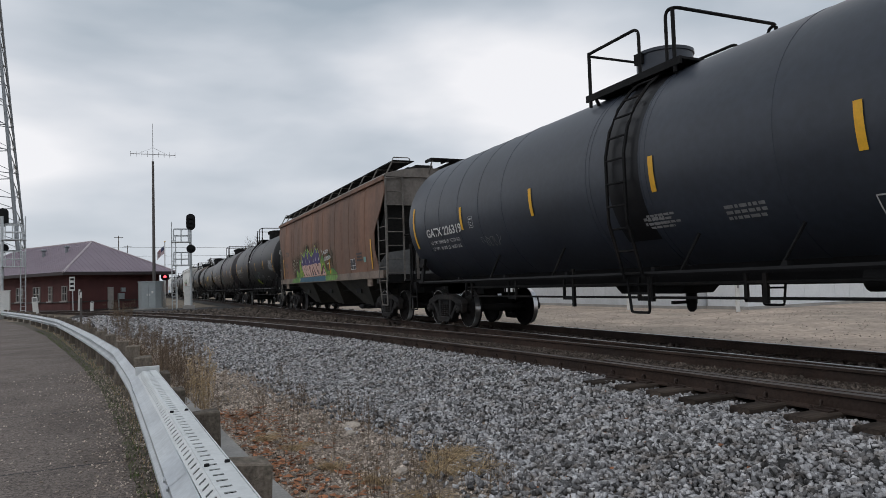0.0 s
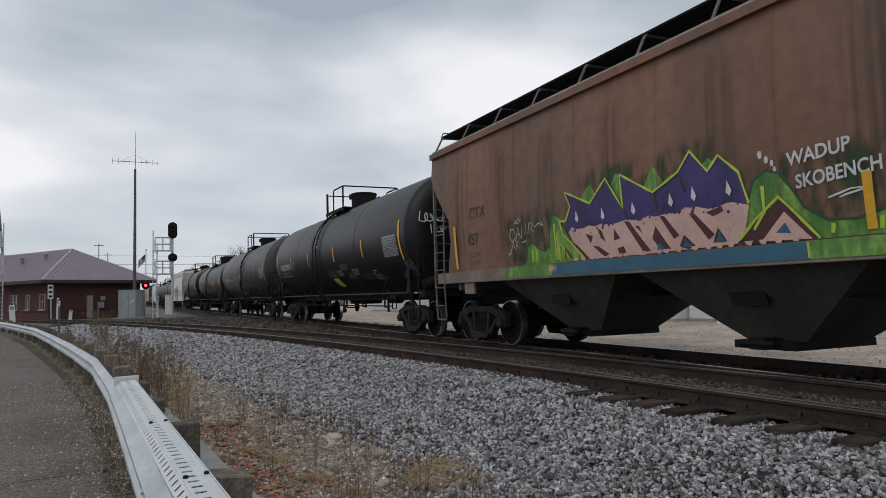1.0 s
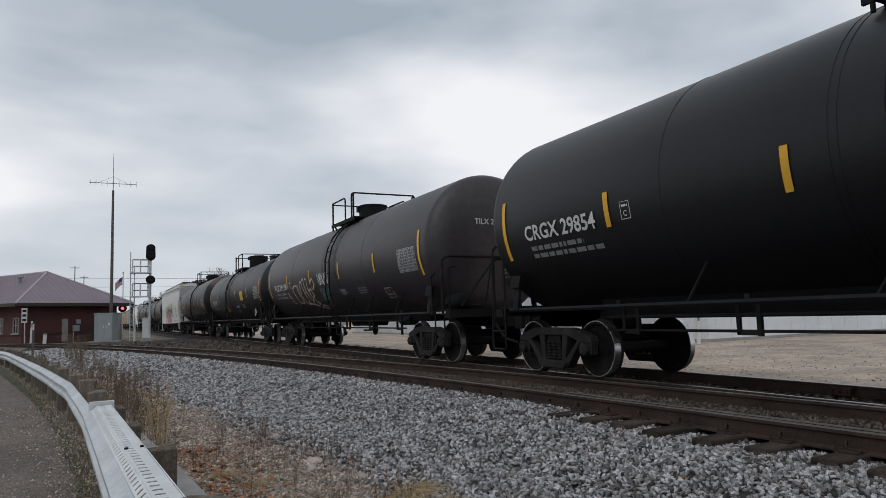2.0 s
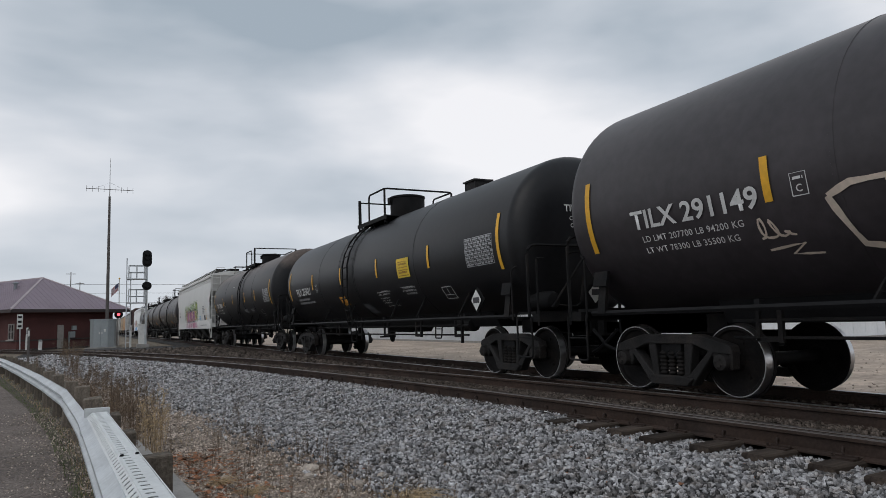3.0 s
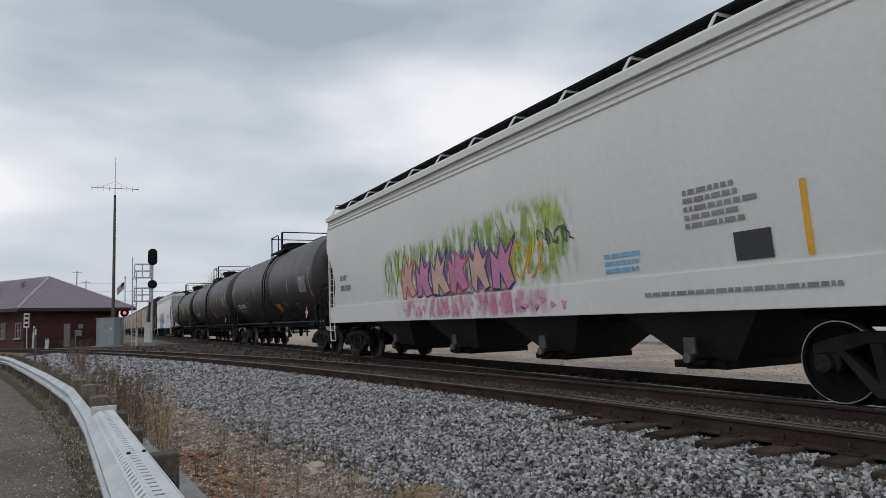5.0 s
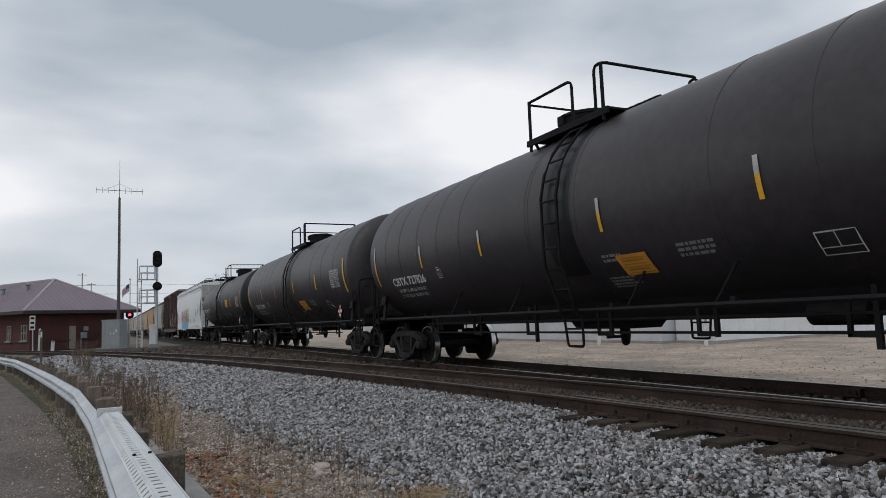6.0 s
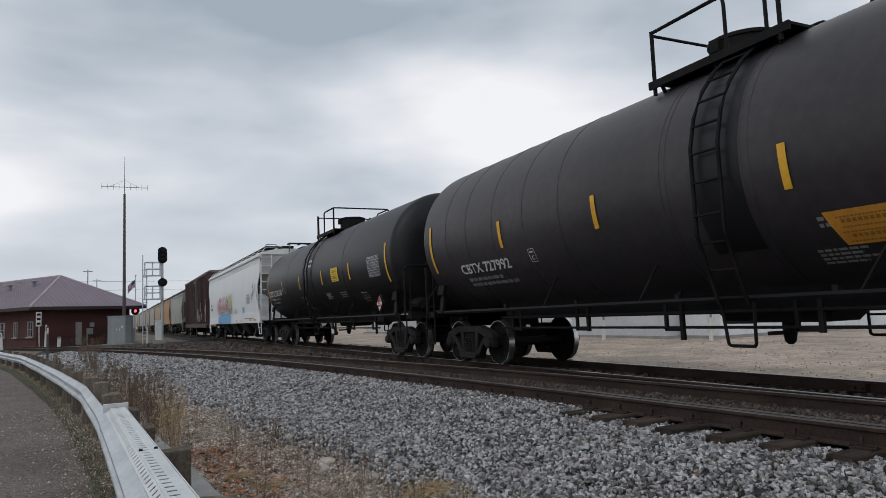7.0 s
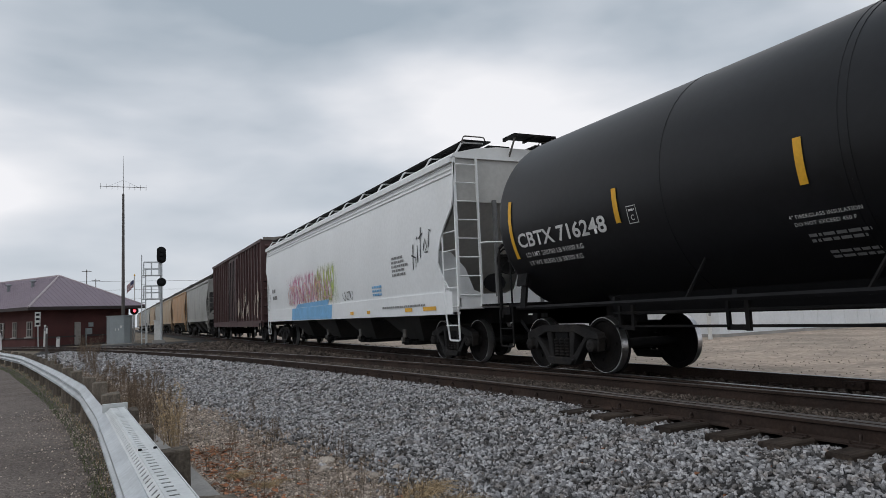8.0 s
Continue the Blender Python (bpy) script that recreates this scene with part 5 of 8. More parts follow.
car_f, surf_f = tank_car(137.7, 7.57, "dull black tank car with red hazard placards", M_TANKBROWN, "CBTX 727826", num_size=0.21, num_wide=1.15, weights=("LD LMT 202300 LB 91750 KG", "LT WT 83700 LB 37950 KG"), capacity="CAPY 29010 US GAL", radius=1.67, zc=2.745, cap2="CAPY 109800 L", ladder_y=-0.6, dome=0.32, dome_r=0.58, dome_y=0.42, band=True, stripes=(4.67, 1.9, -1.7, -4.45), num_u=-6.66, num_w=1.92, hazard=True, faded=True)
car_g, surf_g = tank_car(155.7, 7.64, "dull black tank car with faded yellow stripes", M_TANKBROWN, "CBTX 727992", num_size=0.21, num_wide=1.15, capacity="CAPY 29010 US GAL", radius=1.67, zc=2.745, cap2="CAPY 109800 L", ladder_y=-0.38, dome=0.36, dome_r=0.50, dome_y=0.35, band=True, stripes=(4.63, 1.86, -1.36, -4.47), num_u=-6.5, num_w=1.86, hazard=True)
car_k, surf_k = tank_car(173.76, 7.5, "black tank car with a yellow notice and orange stripes", M_TANK, "CBTX 716248", weights=("LD LMT 200700 LB 91000 KG", "LT WT 85300 LB 38700 KG"), radius=1.65, zc=2.71, ladder_y=0.44, num_wide=1.2, hazard=True, stripes=(4.66, 1.74, -1.36, -4.38), num_u=-7.34, num_w=2.17)
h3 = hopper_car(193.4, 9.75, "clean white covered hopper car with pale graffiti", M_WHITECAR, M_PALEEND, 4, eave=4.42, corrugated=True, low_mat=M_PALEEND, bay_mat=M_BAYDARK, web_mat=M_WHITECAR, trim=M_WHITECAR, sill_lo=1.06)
bx = box_car(213.4, 8.85, "dark maroon ribbed box car streaked with cream paint")
far_mats = [(M_LIGHTGREYCAR, "light grey"), (M_ORANGECAR, "rust-streaked orange"), (M_TANCAR, "tan"), (M_LIGHTGREYCAR, "light grey"), (M_TANCAR, "tan"), (M_LIGHTGREYCAR, "light grey"), (M_LIGHTGREYCAR, "light grey"), (M_TANCAR, "tan"), (M_LIGHTGREYCAR, "light grey")]
for i, (fm, word) in enumerate(far_mats):
    hopper_car(232.5 + i * 17.2, 7.9, word + " covered hopper car far back in the train", fm, M_LIGHTGREYCAR, 3, spin=False, bay_mat=M_BAYDARK, low_mat=M_SLOPEGREY)

# ---- roadside: guardrail, posts, slotted tray, kerb ----
GUARD_TOP = 0.20


def guard_frame(y):
    d = Vector((guard_x(y + 0.4) - guard_x(y - 0.4), 0.8, 0)).normalized()
    return Vector((guard_x(y), y, 0)), d, Vector((d.y, -d.x, 0))


def build_guardrail():
    rail_thing = thing("guardrail", "galvanised steel crash barrier on timber posts beside the road", "guardrail")
    prof = [(0.0, 0.0), (-0.01, -0.015), (0.035, -0.05), (0.075, -0.075), (0.075, -0.105), (0.03, -0.14), (0.01, -0.155), (0.03, -0.17), (0.075, -0.205), (0.075, -0.235), (0.035, -0.26), (-0.01, -0.295), (0.0, -0.31)]
    ends = [-4.0, -0.2, 3.7, 7.5, 11.3, 15.1, 18.9, 22.7, 26.5, 30.3, 34.1, 37.9, 41.7, 45.5, 49.3, 53.1, 57, 61]
    for a, b in zip(ends, ends[1:]):
        bm = bmesh.new()
        rows = []
        for k in range(9):
            y = a + (b - a + 0.15) * k / 8
            o, d, n = guard_frame(y)
            bow = 0.006 * (a % 3)
            rows.append([[bm.verts.new(o + n * (0.075 - q - th + bow * 0.2) + Vector((0, 0, GUARD_TOP + z - 0.004 * (a % 2)))) for q, z in prof] for th in (0.0, 0.006)])
        for r0, r1 in zip(rows, rows[1:]):
            for side in (0, 1):
                for i in range(len(prof) - 1):
                    bm.faces.new((r0[side][i], r0[side][i + 1], r1[side][i + 1], r1[side][i]))
            for i in (0, len(prof) - 1):
                bm.faces.new((r0[0][i], r1[0][i], r1[1][i], r0[1][i]))
        bmesh.ops.recalc_face_normals(bm, faces=bm.faces[:])
        beam = part("w_beam", bm, M_GALV, rail_thing, "galvanised corrugated steel beam")
        for dz in (-0.10, -0.21):
            for dy in (0.05, 0.22):
                bm = bmesh.new()
                o, d, n = guard_frame(a + dy)
                c = o + n * 0.0 + Vector((0, 0, GUARD_TOP + dz))
                lathe(bm, [(-0.012, 0.016), (0.0, 0.018)], "x", 6, c)
                part("bolt", bm, M_GALV, beam)
    ys = [0.3, 2.1, 3.75, 5.35, 6.9, 8.3, 9.55, 11.3, 13.2, 15.0, 17.0, 19, 21, 23, 25, 27, 29, 31, 33, 35.5, 38, 40.5, 43, 45.5, 48, 50.5, 53]
    rnd = random.Random(5)
    for i, y in enumerate(ys):
        o, d, n = guard_frame(y)
        off = 0.38 if y < 6 else (0.30 if y < 9 else 0.22)
        bm = bmesh.new()
        vs = box(bm, (0, 0, -0.05), (0.20, 0.17, 0.9 + GUARD_TOP))
        for v in vs:
            if v.co.z > 0:
                v.co.z += rnd.uniform(-0.015, 0.015)
                v.co.x += rnd.uniform(-0.008, 0.008)
        bmesh.ops.bevel(bm, geom=bm.edges[:], offset=0.010, segments=1, affect="EDGES")
        p = part("post", bm, M_POST, rail_thing, "weathered grey timber post")
        p.matrix_world = pose(o.x + n.x * off, o.y + n.y * off, 0.045 - 0.35, rnd.uniform(-2, 2), rnd.uniform(-2, 2), math.degrees(math.atan2(-d.x, d.y))) @ Matrix.Translation((0, 0, 0))
        p.matrix_world.translation.z = -0.30 + rnd.uniform(-0.02, 0.01) + (0.08 if y > 9 else 0)


build_guardrail()


def slot_plate(bm, a, b, across, wide, rows):
    """A plate from a to b with slots cut through; across: unit vector of its width; rows: (from, to) of each slot row."""
    a, b = Vector(a), Vector(b)
    length = (b - a).length
    d = (b - a) / length
    cuts = [0.0]
    for lo, hi in rows:
        cuts += [lo, hi]
    cuts.append(wide)
    pitch, gap = 0.105, 0.028
    n = int(length / pitch)
    ts = []
    for k in range(n):
        ts += [k * pitch, k * pitch + pitch - gap]
    ts.append(n * pitch)
    for k in range(len(ts) - 1):
        slot = k % 2 == 1
        for c in range(len(cuts) - 1):
            if slot and c % 2 == 1:
                continue
            vs = [bm.verts.new(a + d * t + across * w) for t, w in ((ts[k], cuts[c]), (ts[k + 1], cuts[c]), (ts[k + 1], cuts[c + 1]), (ts[k], cuts[c + 1]))]
            bm.faces.new(vs)
    bmesh.ops.remove_doubles(bm, verts=bm.verts[:], dist=0.0005)
    ex = bmesh.ops.extrude_face_region(bm, geom=bm.faces[:])
    nrm = d.cross(across).normalized()
    if nrm.z > 0:
        nrm = -nrm
    bmesh.ops.translate(bm, verts=[g for g in ex["geom"] if isinstance(g, bmesh.types.BMVert)], vec=nrm * 0.004)
    bmesh.ops.recalc_face_normals(bm, faces=bm.faces[:])


def build_tray():
    tray = thing("slotted_channel", "pale galvanised slotted steel channel lying along the guardrail posts", "steel channel")
    near, far = Vector((0.33, 2.2, GUARD_TOP + 0.035)), Vector((-0.005, 8.22, GUARD_TOP + 0.035))
    d = (far - near).normalized()
    across = Vector((d.y, -d.x, 0))
    bm = bmesh.new()
    slot_plate(bm, near, far, across, 0.13, [(0.02, 0.07)])
    part("top_plate", bm, M_GALVWHITE, tray)
    bm = bmesh.new()
    down = (-across * 0.75 + Vector((0, 0, -0.66))).normalized()
    slot_plate(bm, near - across * 0.002, far - across * 0.002, down, 0.065, [(0.012, 0.05)])
    part("side_plate", bm, M_GALVWHITE, tray)
    bm = bmesh.new()
    mid = (near + far) / 2
    ang = math.degrees(math.atan2(-d.x, d.y))
    box(bm, mid + across * 0.135 + Vector((0, 0, -0.03)), (0.006, (far - near).length, 0.07), (0, 0, ang))
    part("back_flange", bm, M_GALVWHITE, tray)
    # dark plate added below the slots, coloured for the shade inside the channel
    bm = bmesh.new()
    box(bm, mid + across * 0.045 + Vector((0, 0, -0.07)), (0.16, (far - near).length, 0.01), (0, 0, ang))
    part("inner_web", bm, M_DARKSLOT, tray, "dark plate added for the shade inside the channel")
    bm = bmesh.new()
    box(bm, far + across * 0.05 + Vector((0, 0.0, -0.005)), (0.24, 0.05, 0.09), (0, 0, ang))
    part("end_cap", bm, M_GALVWHITE, tray)
    for k in (0.22, 0.225, 0.5, 0.505):
        bm = bmesh.new()
        p = near + (far - near) * k + across * (0.02 if k in (0.22, 0.5) else 0.12)
        lathe(bm, [(0.0, 0.014), (0.012, 0.012), (0.014, 0.002)], "z", 8, p)
        part("bolt", bm, M_BLACK, tray)


build_tray()


def build_kerb():
    bm = bmesh.new()
    line = [(1.22, 1.0), (1.03, 3.5), (0.86, 5.6), (0.70, 8.0), (0.52, 10.2)]
    for (xa, ya), (xb, yb) in zip(line, line[1:]):
        c = ((xa + xb) / 2 - 0.10, (ya + yb) / 2, -0.46)
        box(bm, c, (0.22, math.hypot(xb - xa, yb - ya) - 0.01, 0.24), (0, 0, math.degrees(math.atan2(-(xb - xa), yb - ya))))
    bmesh.ops.bevel(bm, geom=bm.edges[:], offset=0.015, segments=1, affect="EDGES")
    tagged(part("kerb", bm, M_CONC), "low grey concrete kerb behind the guardrail posts", "kerb", kind="structure")


build_kerb()


# ---- railway buildings and signals ahead ----
def depot():
    """Brick station with a hipped metal roof; local u along its end wall, v along its length."""
    W, L, EAVE, RIDGE, BASE = 10.0, 24.0, 2.97, 5.83, -0.34
    b = thing("station_building", "low dark red brick station with a mauve hipped metal roof", "building",
              pose(-5.70, 61.7, 0, 0, 0, math.degrees(math.atan2(5.3, 8.6))))
    def window(c, wide, high, axis):
        w = thing("window", "", "")
        for k in ("label", "category"):
            if k in w:
                del w[k]
        w.parent = b
        w.location = c
        if axis == "v":
            w.rotation_euler = (0, 0, radians(-90))
        bm = bmesh.new()
        box(bm, (0, 0.02, 0), (wide, 0.03, high))
        part("pane", bm, M_GLASS, w)
        bm = bmesh.new()
        for x in (-wide / 2, 0, wide / 2):
            box(bm, (x, -0.03, 0), (0.07, 0.08, high))
        for z in (-high / 2, 0, high / 2):
            box(bm, (0, -0.03, z), (wide + 0.07, 0.08, 0.07))
        part("frame", bm, M_WINDOWFRAME, w)
        bm = bmesh.new()
        box(bm, (0, -0.08, -high / 2 - 0.07), (wide + 0.25, 0.2, 0.09))
        part("sill", bm, M_CONC, w)
    bm = bmesh.new()
    t = 0.3
    for c, s in (((W / 2, 1 + t / 2, (EAVE + BASE) / 2), (W - 2, t, EAVE - BASE)), ((W / 2, L - 1 - t / 2, (EAVE + BASE) / 2), (W - 2, t, EAVE - BASE)),
                 ((1 + t / 2, L / 2, (EAVE + BASE) / 2), (t, L - 2.6, EAVE - BASE)), ((W - 1 - t / 2, L / 2, (EAVE + BASE) / 2), (t, L - 2.6, EAVE - BASE))):
        box(bm, c, s)
    part("wall", bm, M_BRICK, b)
    bm = bmesh.new()
    for z in (-0.25, 0.55):
        box(bm, (W / 2, 1 - 0.02, z), (W - 1.9, 0.08, 0.12 if z > 0 else 0.3))
        box(bm, (1 - 0.02, L / 2, z), (0.08, L - 1.9, 0.12 if z > 0 else 0.3))
    part("brick_course", bm, M_DARKTRIM, b)
    bm = bmesh.new()
    vs = [bm.verts.new(p) for p in [(0, 0, EAVE), (W, 0, EAVE), (W, L, EAVE), (0, L, EAVE), (W / 2, W / 2, RIDGE), (W / 2, L - W / 2, RIDGE)]]
    for f in ((0, 1, 4), (1, 2, 5, 4), (2, 3, 5), (3, 0, 4, 5), (3, 2, 1, 0)):
        bm.faces.new([vs[i] for i in f])
    part("roof", bm, M_ROOF, b)
    # standing seams
    k = 0.35
    rise = (RIDGE - EAVE) / (W / 2)
    while k < W:
        run = min(k, W - k)
        bm = bmesh.new()
        tube(bm, [(k, 0, EAVE + 0.01), (k, run, EAVE + run * rise + 0.01)], 0.018, 4)
        part("roof_seam", bm, M_ROOF, b)
        k += 0.4
    k = 0.35
    while k < L:
        run = min(k, W / 2, L - k)
        bm = bmesh.new()
        tube(bm, [(0, k, EAVE + 0.01), (run, k, EAVE + run * rise + 0.01)], 0.018, 4)
        part("roof_seam", bm, M_ROOF, b)
        k += 0.4
    for a, c in (((0, 0, EAVE), (W / 2, W / 2, RIDGE)), ((W, 0, EAVE), (W / 2, W / 2, RIDGE)), ((W / 2, W / 2, RIDGE), (W / 2, L - W / 2, RIDGE))):
        bm = bmesh.new()
        tube(bm, [a, c], 0.09, 5)
        part("ridge_cap", bm, M_ROOFTRIM, b)
    for c, s in (((W / 2, 0.03, EAVE - 0.12), (W, 0.06, 0.26)), ((0.03, L / 2, EAVE - 0.12), (0.06, L, 0.26)), ((W - 0.03, L / 2, EAVE - 0.12), (0.06, L, 0.26))):
        bm = bmesh.new()
        box(bm, c, s)
        part("fascia", bm, M_DARKTRIM, b)
    for v, wide in ((1.75, 0.75), (4.05, 0.55), (6.4, 1.15), (9.5, 1.15)):
        window((0.985, v, 1.25), wide, 1.18, "v")
    # door and meters on the end wall
    bm = bmesh.new()
    box(bm, (4.4, 0.97, 0.75), (0.5, 0.06, 1.9))
    for z in (0.2, 0.75, 1.3):
        box(bm, (4.4, 0.935, z), (0.3, 0.03, 0.35))
    part("door", bm, M_WINDOWFRAME, b)
    bm = bmesh.new()
    box(bm, (5.3, 0.9, 0.9), (0.5, 0.2, 0.5))
    tube(bm, [(5.1, 0.92, 0.9), (5.1, 0.92, -0.3)], 0.05, 6)
    box(bm, (5.5, 0.92, 1.45), (0.35, 0.16, 0.35))
    part("meter_box", bm, M_CABINET, b)
    for u, v, h in ((3.0, 9.5, 0.55), (3.4, 6.2, 0.5)):
        bm = bmesh.new()
        z = EAVE + u * rise
        lathe(bm, [(-0.4, 0.13), (h * 0.8, 0.13), (h * 0.85, 0.26), (h, 0.26), (h + 0.1, 0.05)], "z", 10, (u, v, z))
        part("roof_vent", bm, M_TOWER, b)


depot()


def signal_mast(x, y, turn, label):
    s = thing("railway_signal", label, "railway signal", pose(x, y, 0, 0, 0, turn), "railway signals")
    s.scale = (0.95, 0.95, 0.91)
    bm = bmesh.new()
    tube(bm, [(0, 0, -0.35), (0, 0, 7.2)], 0.10, 10)
    part("mast", bm, M_ALU, s, smooth=True)
    bm = bmesh.new()
    for dx in (-1.45, -1.15):
        tube(bm, [(dx, 0.1, -0.35), (dx, 0.1, 7.2 if dx < -1.3 else 6.0)], 0.045, 6)
    for k in range(20):
        tube(bm, [(-1.45, 0.1, 0.2 + k * 0.3), (-1.15, 0.1, 0.2 + k * 0.3)], 0.018, 5)
    part("ladder", bm, M_ALU, s)
    for z in (5.45, 3.45):
        bm = bmesh.new()
        box(bm, (-0.72, 0.1, z), (1.5, 0.8, 0.07))
        part("platform", bm, M_ALU, s)
        for yy in (-0.28, 0.48):
            for zz in (0.55, 1.12):
                bm = bmesh.new()
                tube(bm, [(-1.3, yy, z + zz), (-0.15, yy, z + zz)], 0.035, 5)
                part("handrail", bm, M_ALU, s)
            for xx in (-1.3, -0.72, -0.15):
                bm = bmesh.new()
                tube(bm, [(xx, yy, z), (xx, yy, z + 1.12)], 0.035, 5)
                part("rail_post", bm, M_ALU, s)
    # upper head: an oval backing with three hoods; lower head: a round one
    for zc, tall in ((7.15, 0.34), (4.85, 0.0)):
        bm = bmesh.new()
        ov = [(0.36 * math.cos(a * math.pi / 10), zc + 0.36 * math.sin(a * math.pi / 10) + (tall if math.sin(a * math.pi / 10) > 0.01 else -tall)) for a in range(20)]
        prism(bm, ov, -0.40, -0.36, "y")
        hd = part("signal_head", bm, M_BLACK, s, "black signal head")
        for k in ((-0.36, 0, 0.36) if tall else (0,)):
            bm = bmesh.new()
            lathe(bm, [(-0.72, 0.13), (-0.72, 0.14), (-0.40, 0.15), (-0.40, 0.02)], "y", 12, (0, 0, zc + k))
            part("hood", bm, M_BLACK, hd)
    bm = bmesh.new()
    box(bm, (-0.25, 0.3, 0.85), (0.55, 0.45, 1.6))
    box(bm, (-0.25, 0.3, 1.68), (0.62, 0.52, 0.06))
    part("relay_case", bm, M_SIGNWHITE, s)
    bm = bmesh.new()
    box(bm, (-0.2, 0.1, -0.15), (0.9, 0.9, 0.35))
    part("foundation", bm, M_CONC, s)


signal_mast(3.5, 57.0, 0, "aluminium railway signal mast with ladder and two black heads")
signal_mast(-8.6, 54.0, 180, "aluminium railway signal mast with ladder beside the tower")


def relay_cabinet():
    c = thing("relay_cabinet", "grey metal signal equipment cabinet beside the track", "cabinet", pose(0.66, 62.2, 0, 0, 0, -14))
    def octagon(w, d, c):
        return [(-w, -d + c), (-w + c, -d), (w - c, -d), (w, -d + c), (w, d - c), (w - c, d), (-w + c, d), (-w, d - c)]
    bm = bmesh.new()
    prism(bm, octagon(0.88, 0.74, 0.34), -0.25, 1.98, "z")
    part("body", bm, M_CABINET, c)
    bm = bmesh.new()
    prism(bm, octagon(0.93, 0.79, 0.35), 1.98, 2.06, "z")
    part("roof", bm, M_CABINET, c)
    for x in (-0.26, 0.26):
        bm = bmesh.new()
        box(bm, (x, -0.755, 0.88), (0.49, 0.03, 1.9))
        d = part("door", bm, M_CABINET, c)
        bm = bmesh.new()
        box(bm, (x - 0.16 * (1 if x > 0 else -1), -0.79, 0.95), (0.05, 0.05, 0.18))
        part("handle", bm, M_SIGNWHITE, d)
    bm = bmesh.new()
    box(bm, (0.30, -0.78, 1.15), (0.14, 0.02, 0.2))
    part("notice", bm, M_SIGNWHITE, c)
    bm = bmesh.new()
    box(bm, (0, 0, -0.3), (2.3, 1.6, 0.25))
    part("base_slab", bm, M_CONC, c)


relay_cabinet()


def antenna_mast():
    a = thing("antenna_mast", "tall thin steel radio mast with a horizontal aerial", "antenna", pose(0.95, 64.2, 0))
    bm = bmesh.new()
    tube(bm, [(0, 0, -0.3), (0, 0, 6), (0, 0, 12.5)], 0.15, 8, 0.09)
    part("mast", bm, M_WOODPOLE, a, smooth=True)
    bm = bmesh.new()
    tube(bm, [(0, 0, 12.4), (0, 0, 15.8)], 0.035, 6, 0.012)
    part("whip", bm, M_WOODPOLE, a)
    bm = bmesh.new()
    tube(bm, [(-1.8, 0, 13.1), (1.85, 0, 13.1)], 0.025, 5)
    part("boom", bm, M_WOODPOLE, a)
    for k in range(9):
        bm = bmesh.new()
        x = -1.76 + k * 0.445
        tube(bm, [(x, 0, 12.85), (x, 0, 13.35)], 0.012, 4)
        part("element", bm, M_WOODPOLE, a)
    for x in (-1, 1):
        bm = bmesh.new()
        tube(bm, [(0, 0, 13.7), (x * 1.2, 0, 13.1)], 0.008, 4)
        part("stay", bm, M_WOODPOLE, a)


antenna_mast()


def lattice_tower():
    cx, cy = -17.3, 88.0
    top, r0, z0 = 69.0, 11.4, -0.3
    t = thing("lattice_tower", "tall three-legged galvanised steel lattice radio tower", "tower", pose(cx, cy, 0))
    def leg(k, z):
        r = r0 * (top - z) / (top - z0)
        a = radians((-54.5, 65.5, 185.5)[k])
        return Vector((r * math.cos(a), r * math.sin(a), z))
    for k in range(3):
        bm = bmesh.new()
        tube(bm, [leg(k, z0), leg(k, 30), leg(k, 60)], 0.16, 6, 0.08)
        part("leg", bm, M_TOWER, t)
    zs = [z0]
    while zs[-1] < 58:
        zs.append(zs[-1] + max(1.6, 3.6 * (top - zs[-1]) / top))
    for k in range(3):
        j = (k + 1) % 3
        for i, (za, zb) in enumerate(zip(zs, zs[1:])):
            bm = bmesh.new()
            tube(bm, [leg(k, zb), leg(j, zb)], 0.05, 4)
            part("strut", bm, M_TOWER, t)
            mid = (leg(k, zb) + leg(j, zb)) / 2
            for p in (leg(k, za), leg(j, za)):
                bm = bmesh.new()
                tube(bm, [p, mid], 0.035, 4)
                part("brace", bm, M_TOWER, t)
    bm = bmesh.new()
    tube(bm, [leg(0, z0) * 0.97, leg(0, 58) * 0.97 * Vector((1, 1, 0)) + Vector((0, 0, 58))], 0.1, 5)
    part("cable_run", bm, M_TOWER, t)


lattice_tower()


def whistle_sign():
    s = thing("trackside_sign", "white rectangular sign with three dark marks on a post", "sign", pose(-4.75, 58.0, 0))
    bm = bmesh.new()
    tube(bm, [(0.03, 0.05, -0.35), (-0.03, 0.05, 2.4)], 0.045, 6)
    part("post", bm, M_ALU, s)
    bm = bmesh.new()
    box(bm, (-0.03, 0, 1.95), (0.36, 0.03, 1.05))
    f = part("sign_face", bm, M_SIGNWHITE, s)
    for z in (1.62, 1.95, 2.28):
        bm = bmesh.new()
        box(bm, (-0.03, -0.02, z), (0.24, 0.012, 0.16))
        part("mark", bm, M_BLACK, f)


whistle_sign()


def stake(name, x, y, h, w, material, label, lean=0.0, cat="post"):
    s = thing(name, label, cat, pose(x, y, 0, 0, lean, 0))
    bm = bmesh.new()
    box(bm, (0, 0, h / 2 - 0.35), (w, w * 0.6, h + 0.3))
    bmesh.ops.bevel(bm, geom=bm.edges[:], offset=w * 0.12, segments=1, affect="EDGES")
    part("shaft", bm, material, s)
    bm = bmesh.new()
    box(bm, (0, -w * 0.3 - 0.005, h * 0.72), (w * 0.7, 0.01, h * 0.18))
    part("reflector", bm, M_SIGNWHITE if material is not M_SIGNWHITE else M_GREYPAINT, s)


